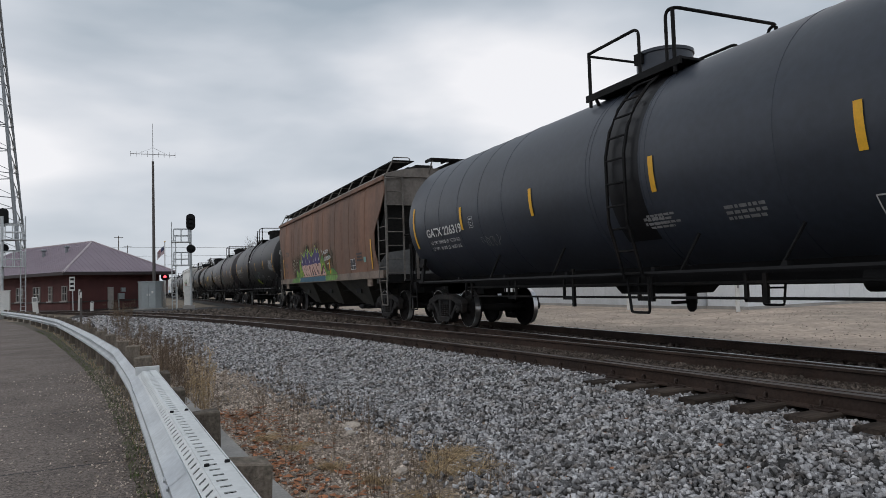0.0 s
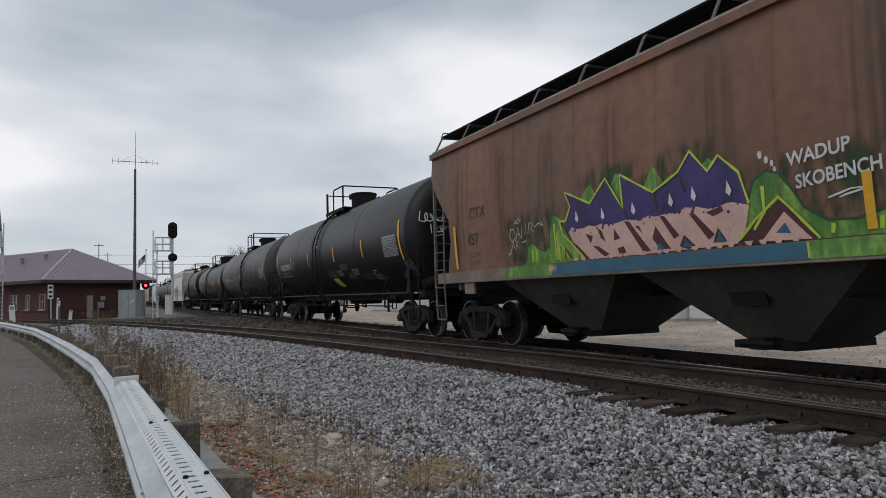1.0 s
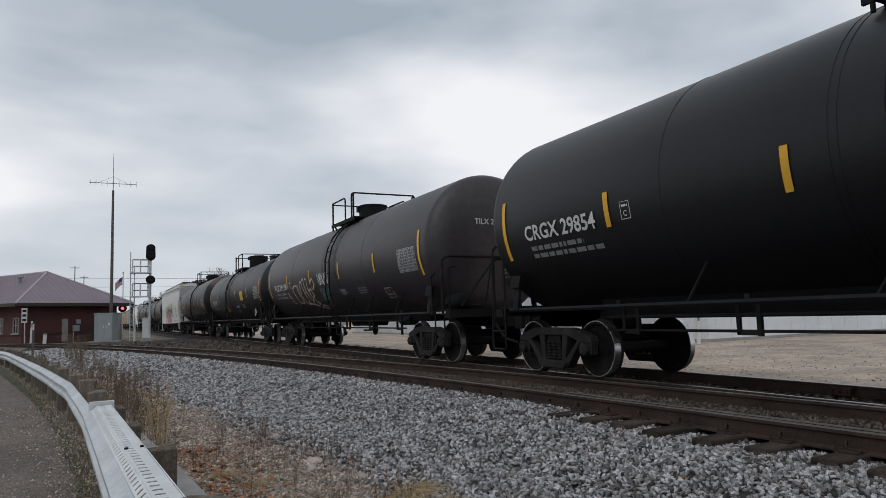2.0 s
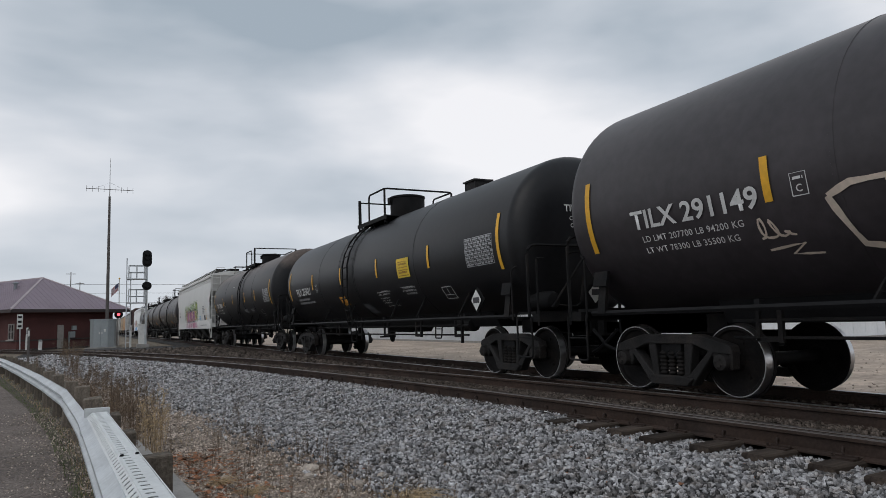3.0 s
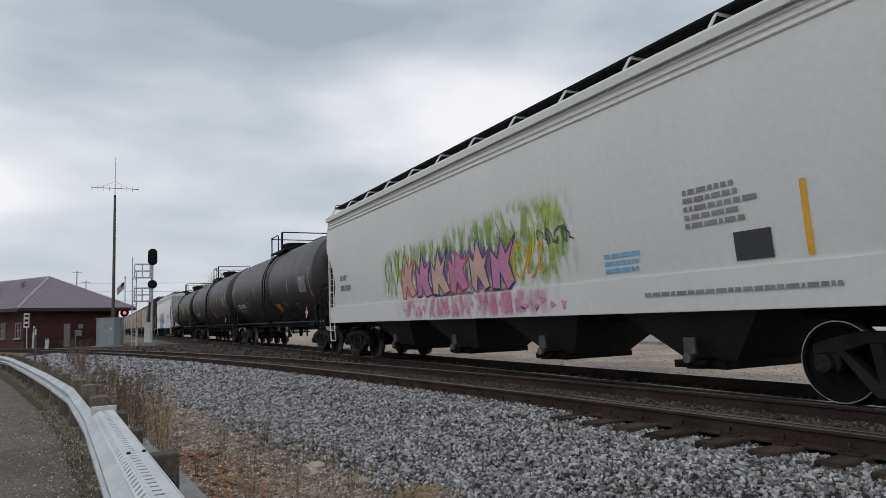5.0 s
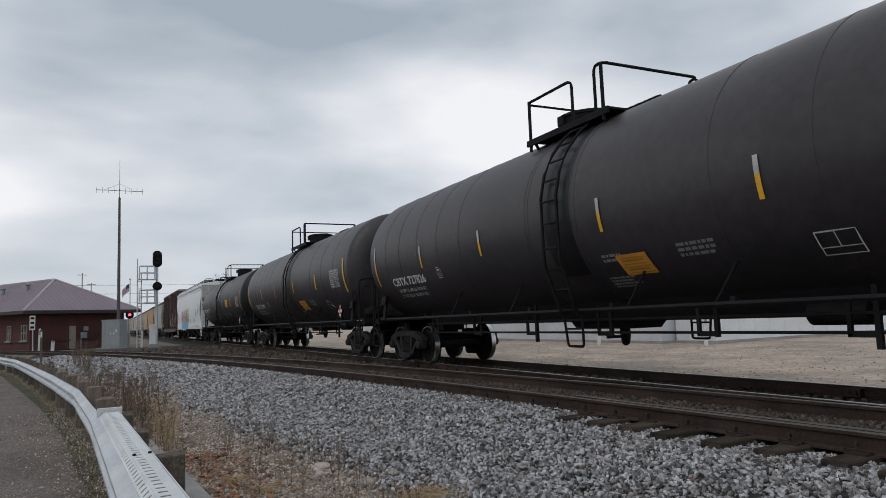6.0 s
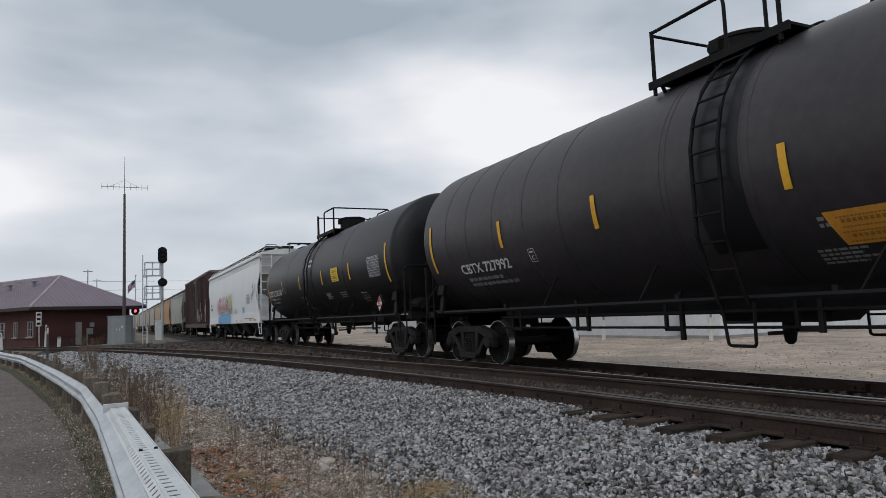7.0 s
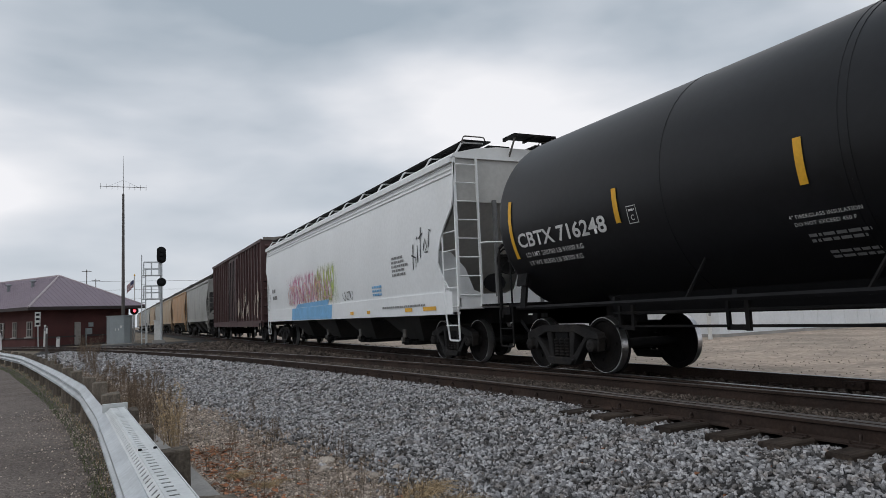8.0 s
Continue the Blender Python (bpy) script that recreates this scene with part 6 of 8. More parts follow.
stake("marker_post", -5.95, 48.5, 1.25, 0.30, M_SIGNWHITE, "white plastic marker post leaning beside the crossing", -4)
stake("marker_post", -4.2, 56.0, 1.7, 0.12, M_SIGNWHITE, "thin white marker post beside the track", 2)
stake("marker_post", -2.75, 38.0, 1.5, 0.10, M_WOODPOLE, "thin dark steel stake in the weeds", 0)
stake("marker_post", -3.3, 55.0, 0.8, 0.22, M_SIGNWHITE, "short white marker post near the station", 3)
stake("marker_post", 2.6, 60.5, 1.7, 0.14, M_SIGNWHITE, "thin white marker post by the signal ladder", 0)


def crossing_signal():
    s = thing("warning_light", "black warning light with a lit red lens on a post", "signal light", pose(1.85, 69.0, 0))
    bm = bmesh.new()
    tube(bm, [(0, 0, -0.35), (0, 0, 2.9)], 0.06, 6)
    part("post", bm, M_ALU, s)
    bm = bmesh.new()
    lathe(bm, [(-0.03, 0.02), (-0.03, 0.36), (0.03, 0.36), (0.03, 0.02)], "y", 18, (0.1, -0.06, 2.56))
    bk = part("backing", bm, M_BLACK, s)
    bm = bmesh.new()
    lathe(bm, [(-0.05, 0.02), (-0.05, 0.13), (0.0, 0.13), (0.0, 0.02)], "y", 14, (0.1, -0.12, 2.56))
    part("lens", bm, M_REDLAMP, bk, "glowing red lens")


crossing_signal()


def flag_pole():
    p = thing("flagpole", "slim white flagpole behind the cabinet", "flagpole", pose(2.05, 72.0, 0))
    bm = bmesh.new()
    tube(bm, [(0, 0, -0.35), (0, 0, 5.95)], 0.05, 6)
    part("pole", bm, M_SIGNWHITE, p)
    bm = bmesh.new()
    lathe(bm, [(0, 0.02), (0.04, 0.08), (0.12, 0.08), (0.16, 0.01)], "z", 8, (0, 0, 5.95))
    part("finial", bm, M_YELLOW, p)
    f = thing("flag", "striped red and white flag with a navy corner", "flag", pose(2.05, 72.0, 5.6, 0, 0, 180))
    wide, high = 0.62, 0.72
    for i in range(13):
        bm = bmesh.new()
        rows = []
        for k in range(9):
            x = 0.06 + wide * k / 8
            yy = 0.16 * math.sin(k * 0.9) * k / 8
            droop = -0.62 * (k / 8) ** 1.3
            rows.append([bm.verts.new((x, yy, -high * i / 13 + droop)), bm.verts.new((x, yy, -high * (i + 1) / 13 + droop))])
        for a, b in zip(rows, rows[1:]):
            bm.faces.new((a[0], a[1], b[1], b[0]))
        part("stripe", bm, M_WHITEFLAG if i % 2 else M_REDFLAG, f)
    bm = bmesh.new()
    rows = []
    for k in range(5):
        x = 0.06 + wide * k / 8
        yy = 0.16 * math.sin(k * 0.9) * k / 8 + 0.012
        droop = -0.62 * (k / 8) ** 1.3
        rows.append([bm.verts.new((x, yy, droop + 0.002)), bm.verts.new((x, yy, -high * 7 / 13 + droop))])
    for a, b in zip(rows, rows[1:]):
        bm.faces.new((a[0], a[1], b[1], b[0]))
    part("canton", bm, M_BLUEFLAG, f)
    return f


FLAG = flag_pole()


def utility_pole(x, y, h, label):
    u = thing("utility_pole", label, "utility pole", pose(x, y, 0), "distant poles")
    bm = bmesh.new()
    tube(bm, [(0, 0, -0.4), (0, 0, h)], 0.10, 6, 0.07)
    part("pole", bm, M_TWIG, u)
    for z in (h - 0.3,):
        bm = bmesh.new()
        box(bm, (0, 0, z), (1.4, 0.08, 0.08))
        part("crossarm", bm, M_TWIG, u)
    return u


# this first pole stands in for a TV aerial behind the station
utility_pole(-3.5, 125, 10.7, "thin pole put in place of a TV aerial far behind the station")
utility_pole(-2.45, 140, 10.1, "wooden utility pole with crossarms far behind the station")
bm = bmesh.new()
for z, dy in ((9.6, 0), (8.2, 4), (6.6, 8)):
    pts = [(-70 + k * 9, 135 + dy + k * 0.6, z + 0.0016 * (k - 9) ** 2) for k in range(19)]
    tube(bm, pts, 0.022, 4)
tagged(part("overhead_wires", bm, M_BLACK), "thin dark overhead wires strung across the distance", "wires", kind="structure")


def bare_tree(x, y, h, seed, label):
    rnd = random.Random(seed)
    t = thing("bare_tree", label, "tree", pose(x, y, -0.3), "bare trees")
    bt, bc = bmesh.new(), bmesh.new()
    def grow(p, d, ln, r, depth, bm):
        q = p + d * ln
        tube(bm, [p, p + d * ln * 0.5 + Vector((rnd.uniform(-1, 1), rnd.uniform(-1, 1), 0)) * ln * 0.05, q], r, 4 if depth > 1 else 6, r * 0.65)
        if depth < 6:
            for k in range(3 if depth > 1 else 4):
                nd = (d + Vector((rnd.uniform(-1, 1), rnd.uniform(-1, 1), rnd.uniform(-0.15, 0.6))) * 0.75).normalized()
                grow(q if k else p + d * ln * 0.7, nd, ln * rnd.uniform(0.58, 0.8), r * 0.58, depth + 1, bc)
    grow(Vector((0, 0, 0)), Vector((0, 0, 1)), h * 0.24, h * 0.018, 0, bt)
    part("trunk", bt, M_TWIG, t)
    part("crown", bc, M_TWIG, t)


bare_tree(18.0, 150, 15, 1, "leafless tree behind the train")
bare_tree(24.5, 152, 17, 2, "leafless tree behind the train")
bare_tree(15.0, 160, 13, 3, "leafless tree behind the train")
bare_tree(11.5, 175, 12, 4, "leafless tree far down the line")
bare_tree(29.0, 170, 16, 6, "leafless tree behind the train")


# ---- sheds across the gravel lot ----
def shed(name, x0, x1, y0, y1, h, wall_mat, roof_mat, label, pitch=0.9, ribs=0.9):
    s = thing(name, label, "building", pose(x0, y0, 0))
    w, l = x1 - x0, y1 - y0
    bm = bmesh.new()
    for c, sz in (((w / 2, 0.1, h / 2 - 0.35), (w, 0.2, h)), ((w / 2, l - 0.1, h / 2 - 0.35), (w, 0.2, h)), ((0.1, l / 2, h / 2 - 0.35), (0.2, l - 0.4, h)), ((w - 0.1, l / 2, h / 2 - 0.35), (0.2, l - 0.4, h))):
        box(bm, c, sz)
    part("wall", bm, wall_mat, s)
    bm = bmesh.new()
    prism(bm, [(-0.3, h - 0.36), (w / 2, h - 0.36 + pitch), (w + 0.3, h - 0.36), (w + 0.3, h - 0.5), (-0.3, h - 0.5)], -0.3, l + 0.3, "y")
    part("roof", bm, roof_mat, s)
    bm = bmesh.new()
    k = ribs / 2
    while k < l:
        box(bm, (-0.006, k, h / 2 - 0.3), (0.012, 0.03, h - 0.2))
        k += ribs
    k = ribs / 2
    while k < w:
        box(bm, (k, -0.006, h / 2 - 0.3), (0.03, 0.012, h - 0.2))
        k += ribs
    part("wall_ribs", bm, wall_mat, s)
    bm = bmesh.new()
    box(bm, (w / 2, l / 2, -0.36), (w + 0.3, l + 0.3, 0.35))
    part("plinth", bm, M_CONC, s)
    return s


shed("metal_shed", 20.9, 33.0, 22.0, 60.0, 4.2, M_SHEDWALL, M_TOWER, "long pale grey metal shed across the gravel lot")
shed("metal_shed", 21.6, 33.5, 19.8, 21.9, 3.4, M_SHEDWHITE, M_TOWER, "low white metal annexe of the shed", pitch=0.5)
br = shed("brick_hall", 37.0, 60.0, 20.5, 40.0, 4.4, M_BRICK, M_DARKTRIM, "dark brown flat building with white windows")
for k in range(5):
    bm = bmesh.new()
    box(bm, (2.0 + k * 3.0, -0.04, 1.9), (1.3, 0.06, 1.2))
    part("window", bm, M_WINDOWFRAME, br)
for x, y in ((19.2, 24.0), (20.2, 19.0)):
    stake("bollard", x, y, 0.9, 0.16, M_SIGNWHITE, "short pale steel bollard before the shed", 0, "bollard")


# ---- paint on the cars ----
def fill_scan(bm, surf, pts, lift=0.014, step=0.12):
    """Fills an outline in level strips, so that it follows a curved side."""
    ws = sorted({round(p[1], 4) for p in pts})
    levels = []
    for a, b in zip(ws, ws[1:]):
        n = max(1, int((b - a) / step))
        levels += [a + (b - a) * k / n for k in range(n)]
    levels.append(ws[-1])
    def hits(w):
        out = []
        for (u0, w0), (u1, w1) in zip(pts, pts[1:] + pts[:1]):
            if (w0 <= w) != (w1 <= w):
                out.append(u0 + (u1 - u0) * (w - w0) / (w1 - w0))
        return sorted(out)
    for a, b in zip(levels, levels[1:]):
        if b - a < 2e-4:
            continue
        lo, hi = hits(a + 1e-4), hits(b - 1e-4)
        if len(lo) != len(hi):
            continue
        for k in range(0, len(lo) - 1, 2):
            n = 1
            vs = [bm.verts.new(surf(*q, lift)) for q in ((lo[k], a), (lo[k + 1], a), (hi[k + 1], b), (hi[k], b))]
            bm.faces.new(vs)


def painted(car, surf, pts, material, lift, name="graffiti_fill"):
    bm = bmesh.new()
    fill_scan(bm, surf, pts, lift)
    return part(name, bm, material, car)


def lines(car, surf, runs, width, material, lift=0.02, name="graffiti_line", label=""):
    bm = bmesh.new()
    for i, r in enumerate(runs):
        stroke(bm, surf, r, width, lift + 0.0004 * i)
    return part(name, bm, material, car, label)


def haze(car, surf, u0, u1, w0, w1, material, lift):
    """A patch of overspray that fades at its rim."""
    bm = bmesh.new()
    quad_strip(bm, surf, u0, u1, w0, w1, lift, 4, 8)
    return part("overspray", bm, material, car)


def mural(car, surf):
    """Purple and pink lettering that spells nothing, with green waves and lime outlines."""
    rnd = random.Random(77)
    wave = [(-5.1, 1.53), (-4.6, 1.56), (-4.36, 1.62), (-4.27, 1.88), (-4.1, 1.93), (-3.92, 1.82), (-3.75, 1.76), (-3.6, 1.84), (-3.53, 2.12), (-3.45, 2.33), (-3.32, 2.35), (-3.18, 2.18), (-3.02, 1.95), (-2.62, 1.56)]
    swell = [(0.36, 1.60), (0.45, 1.9), (0.52, 2.1), (0.61, 2.28), (0.78, 2.36), (0.94, 2.31), (1.07, 2.14), (1.21, 1.9), (1.46, 1.74), (1.79, 1.72), (2.1, 1.80), (2.4, 1.78), (2.9, 1.56), (1.3, 1.55)]
    crown = [(-3.06, 2.2), (-2.90, 2.42), (-3.03, 2.67), (-2.39, 2.41), (-1.99, 2.73), (-1.64, 2.24), (-1.66, 2.73), (-1.01, 2.38), (-0.53, 2.57), (-0.31, 2.80), (-0.04, 2.5), (0.14, 2.66), (0.42, 2.41), (0.53, 2.03)]
    haze(car, surf, -5.3, -2.6, 1.45, 2.6, M_HAZEDEEP, 0.004)
    haze(car, surf, 0.3, 2.9, 1.45, 2.6, M_HAZEDEEP, 0.004)
    haze(car, surf, -3.0, 0.6, 2.2, 3.0, M_HAZEDEEP, 0.005)
    painted(car, surf, wave, M_GREEN, 0.008)
    painted(car, surf, swell, M_GREEN, 0.008)
    for tip in ([(-2.66, 2.5), (-2.45, 2.66), (-2.37, 2.7), (-2.25, 2.5), (-2.4, 2.42)], [(-1.88, 2.62), (-1.78, 2.76), (-1.66, 2.72), (-1.66, 2.3)], [(-1.2, 2.48), (-1.0, 2.74), (-0.82, 2.5), (-1.0, 2.4)], [(-0.14, 2.6), (-0.03, 2.66), (0.05, 2.6), (-0.03, 2.5)]):
        painted(car, surf, tip, M_GREEN, 0.007)
    lines(car, surf, [wave[1:13], swell[1:13]], 0.04, M_DEEPGREEN, 0.010, label="deep green rim of the waves")
    painted(car, surf, crown + [(0.45, 1.95), (-3.0, 1.9)], M_PURPLE, 0.014)
    # ragged foot of the purple, fading into pink
    foot = [(-3.0, 2.01)]
    u = -2.9
    while u < 0.45:
        foot.append((u, 2.07 + rnd.uniform(-0.035, 0.04)))
        u += rnd.uniform(0.08, 0.2)
    painted(car, surf, foot + [(0.53, 2.01), (0.43, 1.71), (0.3, 1.58), (-1.16, 1.56), (-2.70, 1.56)], M_PINK, 0.017)
    bm = bmesh.new()
    for k in range(90):
        u, w, r = rnd.uniform(-2.9, 0.4), 2.06 + rnd.gauss(0, 0.05), rnd.uniform(0.008, 0.03)
        fill_scan(bm, surf, [(u + r * math.cos(q * 1.047), w + r * math.sin(q * 1.047)) for q in range(6)], 0.0195)
    part("paint_spatter", bm, M_PURPLE, car)
    # dark counters between the letters
    dark = [[(-2.92, 1.86), (-2.80, 1.80), (-2.52, 1.57), (-2.66, 1.57)], [(-2.56, 1.96), (-2.38, 1.90), (-2.46, 1.80)], [(-2.42, 1.76), (-2.28, 1.74), (-2.02, 1.60), (-2.16, 1.58)], [(-2.26, 2.02), (-2.16, 1.96), (-2.1, 1.80), (-2.2, 1.86)],
            [(-1.88, 1.98), (-1.76, 1.82), (-1.90, 1.80)], [(-1.84, 1.68), (-1.70, 1.70), (-1.66, 1.58), (-1.82, 1.57)], [(-1.64, 2.05), (-1.54, 2.04), (-1.16, 1.60), (-1.30, 1.58)], [(-1.42, 1.96), (-1.34, 1.96), (-1.28, 1.84)],
            [(-1.10, 1.76), (-1.02, 1.92), (-0.78, 1.60), (-0.96, 1.58)], [(-0.92, 2.04), (-0.84, 2.04), (-0.60, 1.76), (-0.70, 1.72)], [(-0.62, 1.62), (-0.52, 1.76), (-0.34, 1.60), (-0.48, 1.57)], [(-0.40, 2.02), (-0.30, 2.0), (-0.02, 1.72), (-0.12, 1.66)],
            [(-0.12, 2.0), (0.14, 2.05), (0.10, 1.97), (-0.02, 1.94)], [(-0.06, 1.62), (0.04, 1.80), (0.16, 1.62)]]
    for d in dark:
        painted(car, surf, d, M_MAROON, 0.021)
    for d in ([(-1.04, 1.60), (-0.98, 1.70), (-0.88, 1.60)], [(-0.56, 1.60), (-0.50, 1.70), (-0.40, 1.60)], [(0.0, 1.63), (0.05, 1.75), (0.12, 1.63)], [(-2.12, 1.62), (-2.2, 1.68), (-2.04, 1.60)]):
        painted(car, surf, d, M_BLUEBAND, 0.023)
    # the last letter, a wedge with a dark inner border
    painted(car, surf, [(0.40, 1.66), (0.93, 2.02), (1.34, 1.56), (0.36, 1.56)], M_MAROON, 0.019)
    painted(car, surf, [(0.64, 1.58), (0.97, 1.88), (1.27, 1.56)], M_PINK, 0.021)
    painted(car, surf, [(0.84, 1.66), (0.97, 1.76), (1.03, 1.64)], M_BLUEBAND, 0.023)
    lines(car, surf, [crown, [(0.34, 1.62), (0.60, 1.84), (0.92, 2.05), (1.1, 1.86), (1.36, 1.56)], [(0.56, 1.72), (0.74, 1.92)], [(-3.24, 2.28), (-3.16, 2.0), (-2.98, 1.86), (-2.66, 1.60)], [(-3.3, 1.58), (-3.28, 1.86), (-3.18, 1.80), (-3.06, 1.62)], [(-3.06, 2.2), (-3.2, 2.22)]], 0.04, M_LIME, 0.024, label="lime outline")
    lines(car, surf, [[(-1.0, 2.36), (-0.96, 2.12)], [(-1.62, 2.24), (-1.56, 2.06)], [(-0.5, 2.5), (-0.44, 2.3)], [(-3.16, 1.60), (-3.12, 1.76), (-2.96, 1.60)]], 0.035, M_MAROON, 0.025, label="dark parting line")
    # white gleams and drips
    gleams = [(-2.74, 2.21), (-2.1, 2.18), (-1.42, 2.18), (-0.69, 2.2), (-0.29, 2.22), (0.26, 2.21)]
    for u, w in gleams:
        painted(car, surf, [(u - 0.012, w + 0.13), (u + 0.045, w), (u + 0.01, w - 0.06), (u - 0.045, w - 0.01)], M_WHITEPAINT, 0.026, "paint_gleam")
    for u in [-2.9 + 0.21 * k for k in range(20)]:
        v = u + rnd.uniform(-0.08, 0.08)
        painted(car, surf, [(v - 0.06, 1.60), (v + 0.06, 1.60), (v + 0.03, 1.545), (v - 0.03, 1.55)], M_PINK, 0.0265, "paint_drip")
    lines(car, surf, [[(u, 1.60), (u + 0.02, 1.60 + h)] for u, h in ((-4.15, 0.22), (-4.02, 0.18), (-3.42, 0.6), (-3.36, 0.45), (0.70, 0.6), (0.80, 0.35), (1.05, 0.3), (1.5, 0.1), (2.0, 0.12))], 0.05, M_LIME, 0.0105)
    sill = on_flat(-1.565)
    painted(car, sill, [(-3.55, 1.345), (1.25, 1.345), (1.22, 1.535), (-3.45, 1.535)], M_BLUEBAND, 0.004, "painted_sill")
    painted(car, sill, [(1.25, 1.345), (2.7, 1.345), (3.0, 1.44), (2.95, 1.535), (1.22, 1.535)], M_GREEN, 0.004, "painted_sill")
    painted(car, sill, [(-5.3, 1.345), (-3.55, 1.345), (-3.45, 1.535), (-4.9, 1.535)], M_GREEN, 0.004, "painted_sill")
    lines(car, sill, [[(1.24, 1.36), (1.23, 1.53)]], 0.03, M_LIME, 0.006)
    letter(car, sill, "BMS", -3.62, 1.42, 0.09, M_PINK, "graffiti_lettering", lift=0.007)
    for u, w, r in ((0.72, 2.55, 0.03), (0.80, 2.48, 0.028), (0.87, 2.43, 0.024), (0.90, 2.36, 0.02)):
        painted(car, surf, [(u + r * math.cos(q * 0.785), w + 1.6 * r * math.sin(q * 0.785)) for q in range(8)], M_WHITEPAINT, 0.012, "paint_spot")
    tilt = lambda u, w, lift: surf(u, w + (u - 1.05) * 0.06, lift)
    letter(car, tilt, "WADUP", 1.06, 2.36, 0.15, M_WHITEPAINT, "graffiti_lettering", "white sprayed words", bold=0.03, width=0.95)
    letter(car, tilt, "SKOBENCH", 1.14, 2.10, 0.15, M_WHITEPAINT, "graffiti_lettering", "white sprayed words", bold=0.03, width=0.88)
    lines(car, surf, [[(1.5, 1.96), (1.75, 2.02), (1.95, 2.01), (1.70, 1.97), (1.62, 1.95)]], 0.022, M_WHITEPAINT)
    tag = [[(-4.96, 1.80), (-4.90, 1.77), (-4.80, 1.90), (-4.72, 2.02)], [(-4.86, 2.12), (-4.80, 2.24), (-4.68, 2.22), (-4.66, 2.08), (-4.78, 2.0), (-4.86, 2.10)], [(-4.70, 2.04), (-4.60, 1.98)], [(-4.62, 2.04), (-4.56, 2.26), (-4.48, 2.06)], [(-4.60, 2.12), (-4.50, 2.14)],
           [(-4.44, 2.04), (-4.42, 2.26), (-4.32, 2.10), (-4.28, 2.28)], [(-4.22, 2.10), (-4.16, 2.30), (-4.04, 2.26), (-4.12, 2.18), (-4.02, 2.12)], [(-4.0, 2.2), (-3.86, 2.26), (-3.72, 2.2), (-3.78, 2.28)], [(-4.64, 2.34), (-4.50, 2.40), (-4.42, 2.36), (-4.56, 2.32), (-4.64, 2.34)], [(-4.74, 1.94), (-4.68, 1.86), (-4.62, 1.96), (-4.56, 1.88)], [(-4.46, 1.96), (-4.30, 1.99)]]
    lines(car, surf, tag, 0.022, M_CREAM, 0.012, "graffiti_tag", "thin cream tag")
    letter(car, surf, "CTX", -6.45, 2.60, 0.24, M_DARKSPRAY, bold=0.01, width=1.05)
    letter(car, surf, "457", -6.57, 2.07, 0.24, M_DARKSPRAY, bold=0.01)
    letter(car, surf, "LD LMT", -6.45, 1.82, 0.085, M_DARKSPRAY, bold=0.0)
    letter(car, surf, "LT WT", -6.42, 1.66, 0.085, M_DARKSPRAY, bold=0.0)
    for k, u in enumerate((-6.9, -5.2, -3.7, -1.9, 0.1, 1.9, 3.7, 5.5)):
        haze(car, surf, u - 0.25, u + 0.25 + 0.1 * (k % 3), 1.6, 4.1, M_SOOT, 0.003)


s1 = on_hopper
mural(h1, s1)
for u in (-7.12, 7.15, 1.92):
    bm = bmesh.new()
    quad_strip(bm, s1, u - 0.05, u + 0.05, 1.60, 2.52 if abs(u) > 3 else 2.16, 0.027, 1, 6)
    part("reflective_stripe", bm, M_YELLOW, h1, "yellow reflective stripe")
bm = bmesh.new()
quad_strip(bm, s1, 4.75, 5.3, 1.66, 2.0, 0.012, 1, 3)
part("stencil_patch", bm, M_DARKSPRAY, h1)
bm = bmesh.new()
stroke(bm, s1, [(4.75, 1.66), (5.3, 1.66), (5.3, 2.0), (4.75, 2.0), (4.75, 1.66)], 0.02, 0.016)
stroke(bm, s1, [(5.02, 1.66), (5.02, 2.0)], 0.02, 0.016), stroke(bm, s1, [(4.75, 1.78), (5.3, 1.78)], 0.02, 0.016)
part("lube_stencil", bm, M_WHITEPAINT, h1)
bars(h1, s1, 5.5, 2.12, 3, 0.06, 0.8, M_DARKSPRAY, 3)
bm = bmesh.new()
quad_strip(bm, s1, 6.25, 6.5, 1.85, 2.02, 0.012, 1, 2)
part("patch", bm, M_TEAL, h1, "pale green patch")
letter(h1, on_end(-8.385, -1), "FCTX 457", 0.62, 3.95, 0.155, M_DARKSPRAY, label="dark stencilled car number", bold=0.0)
for yb in (-4.0, 0.0, 4.0):
    bm = bmesh.new()
    prism(bm, [(yb - 0.3, 0.85), (yb + 0.25, 0.85), (yb + 0.3, 1.05), (yb - 0.25, 1.05)], -1.09, -1.06, "x")
    part("bay_port", bm, M_BLACK, h1)


def spray_cloud(car, surf, u0, u1, w0, w1, n, mats, seed, tall=0.5, wide=0.05):
    """Feathery upright spray strokes in several colours."""
    rnd = random.Random(seed)
    for i, m in enumerate(mats):
        bm = bmesh.new()
        for k in range(n):
            u = rnd.uniform(u0, u1)
            w = rnd.uniform(w0, w0 + (w1 - w0) * 0.55)
            t = tall * rnd.uniform(0.4, 1.0)
            stroke(bm, surf, [(u, w), (u + rnd.uniform(-0.12, 0.12), min(w1, w + t * 0.6)), (u + rnd.uniform(-0.1, 0.1), min(w1 + 0.1, w + t))], wide * rnd.uniform(0.5, 1.3), 0.008 + 0.0015 * i + 0.00002 * k)
        part("graffiti_fill", bm, m, car)


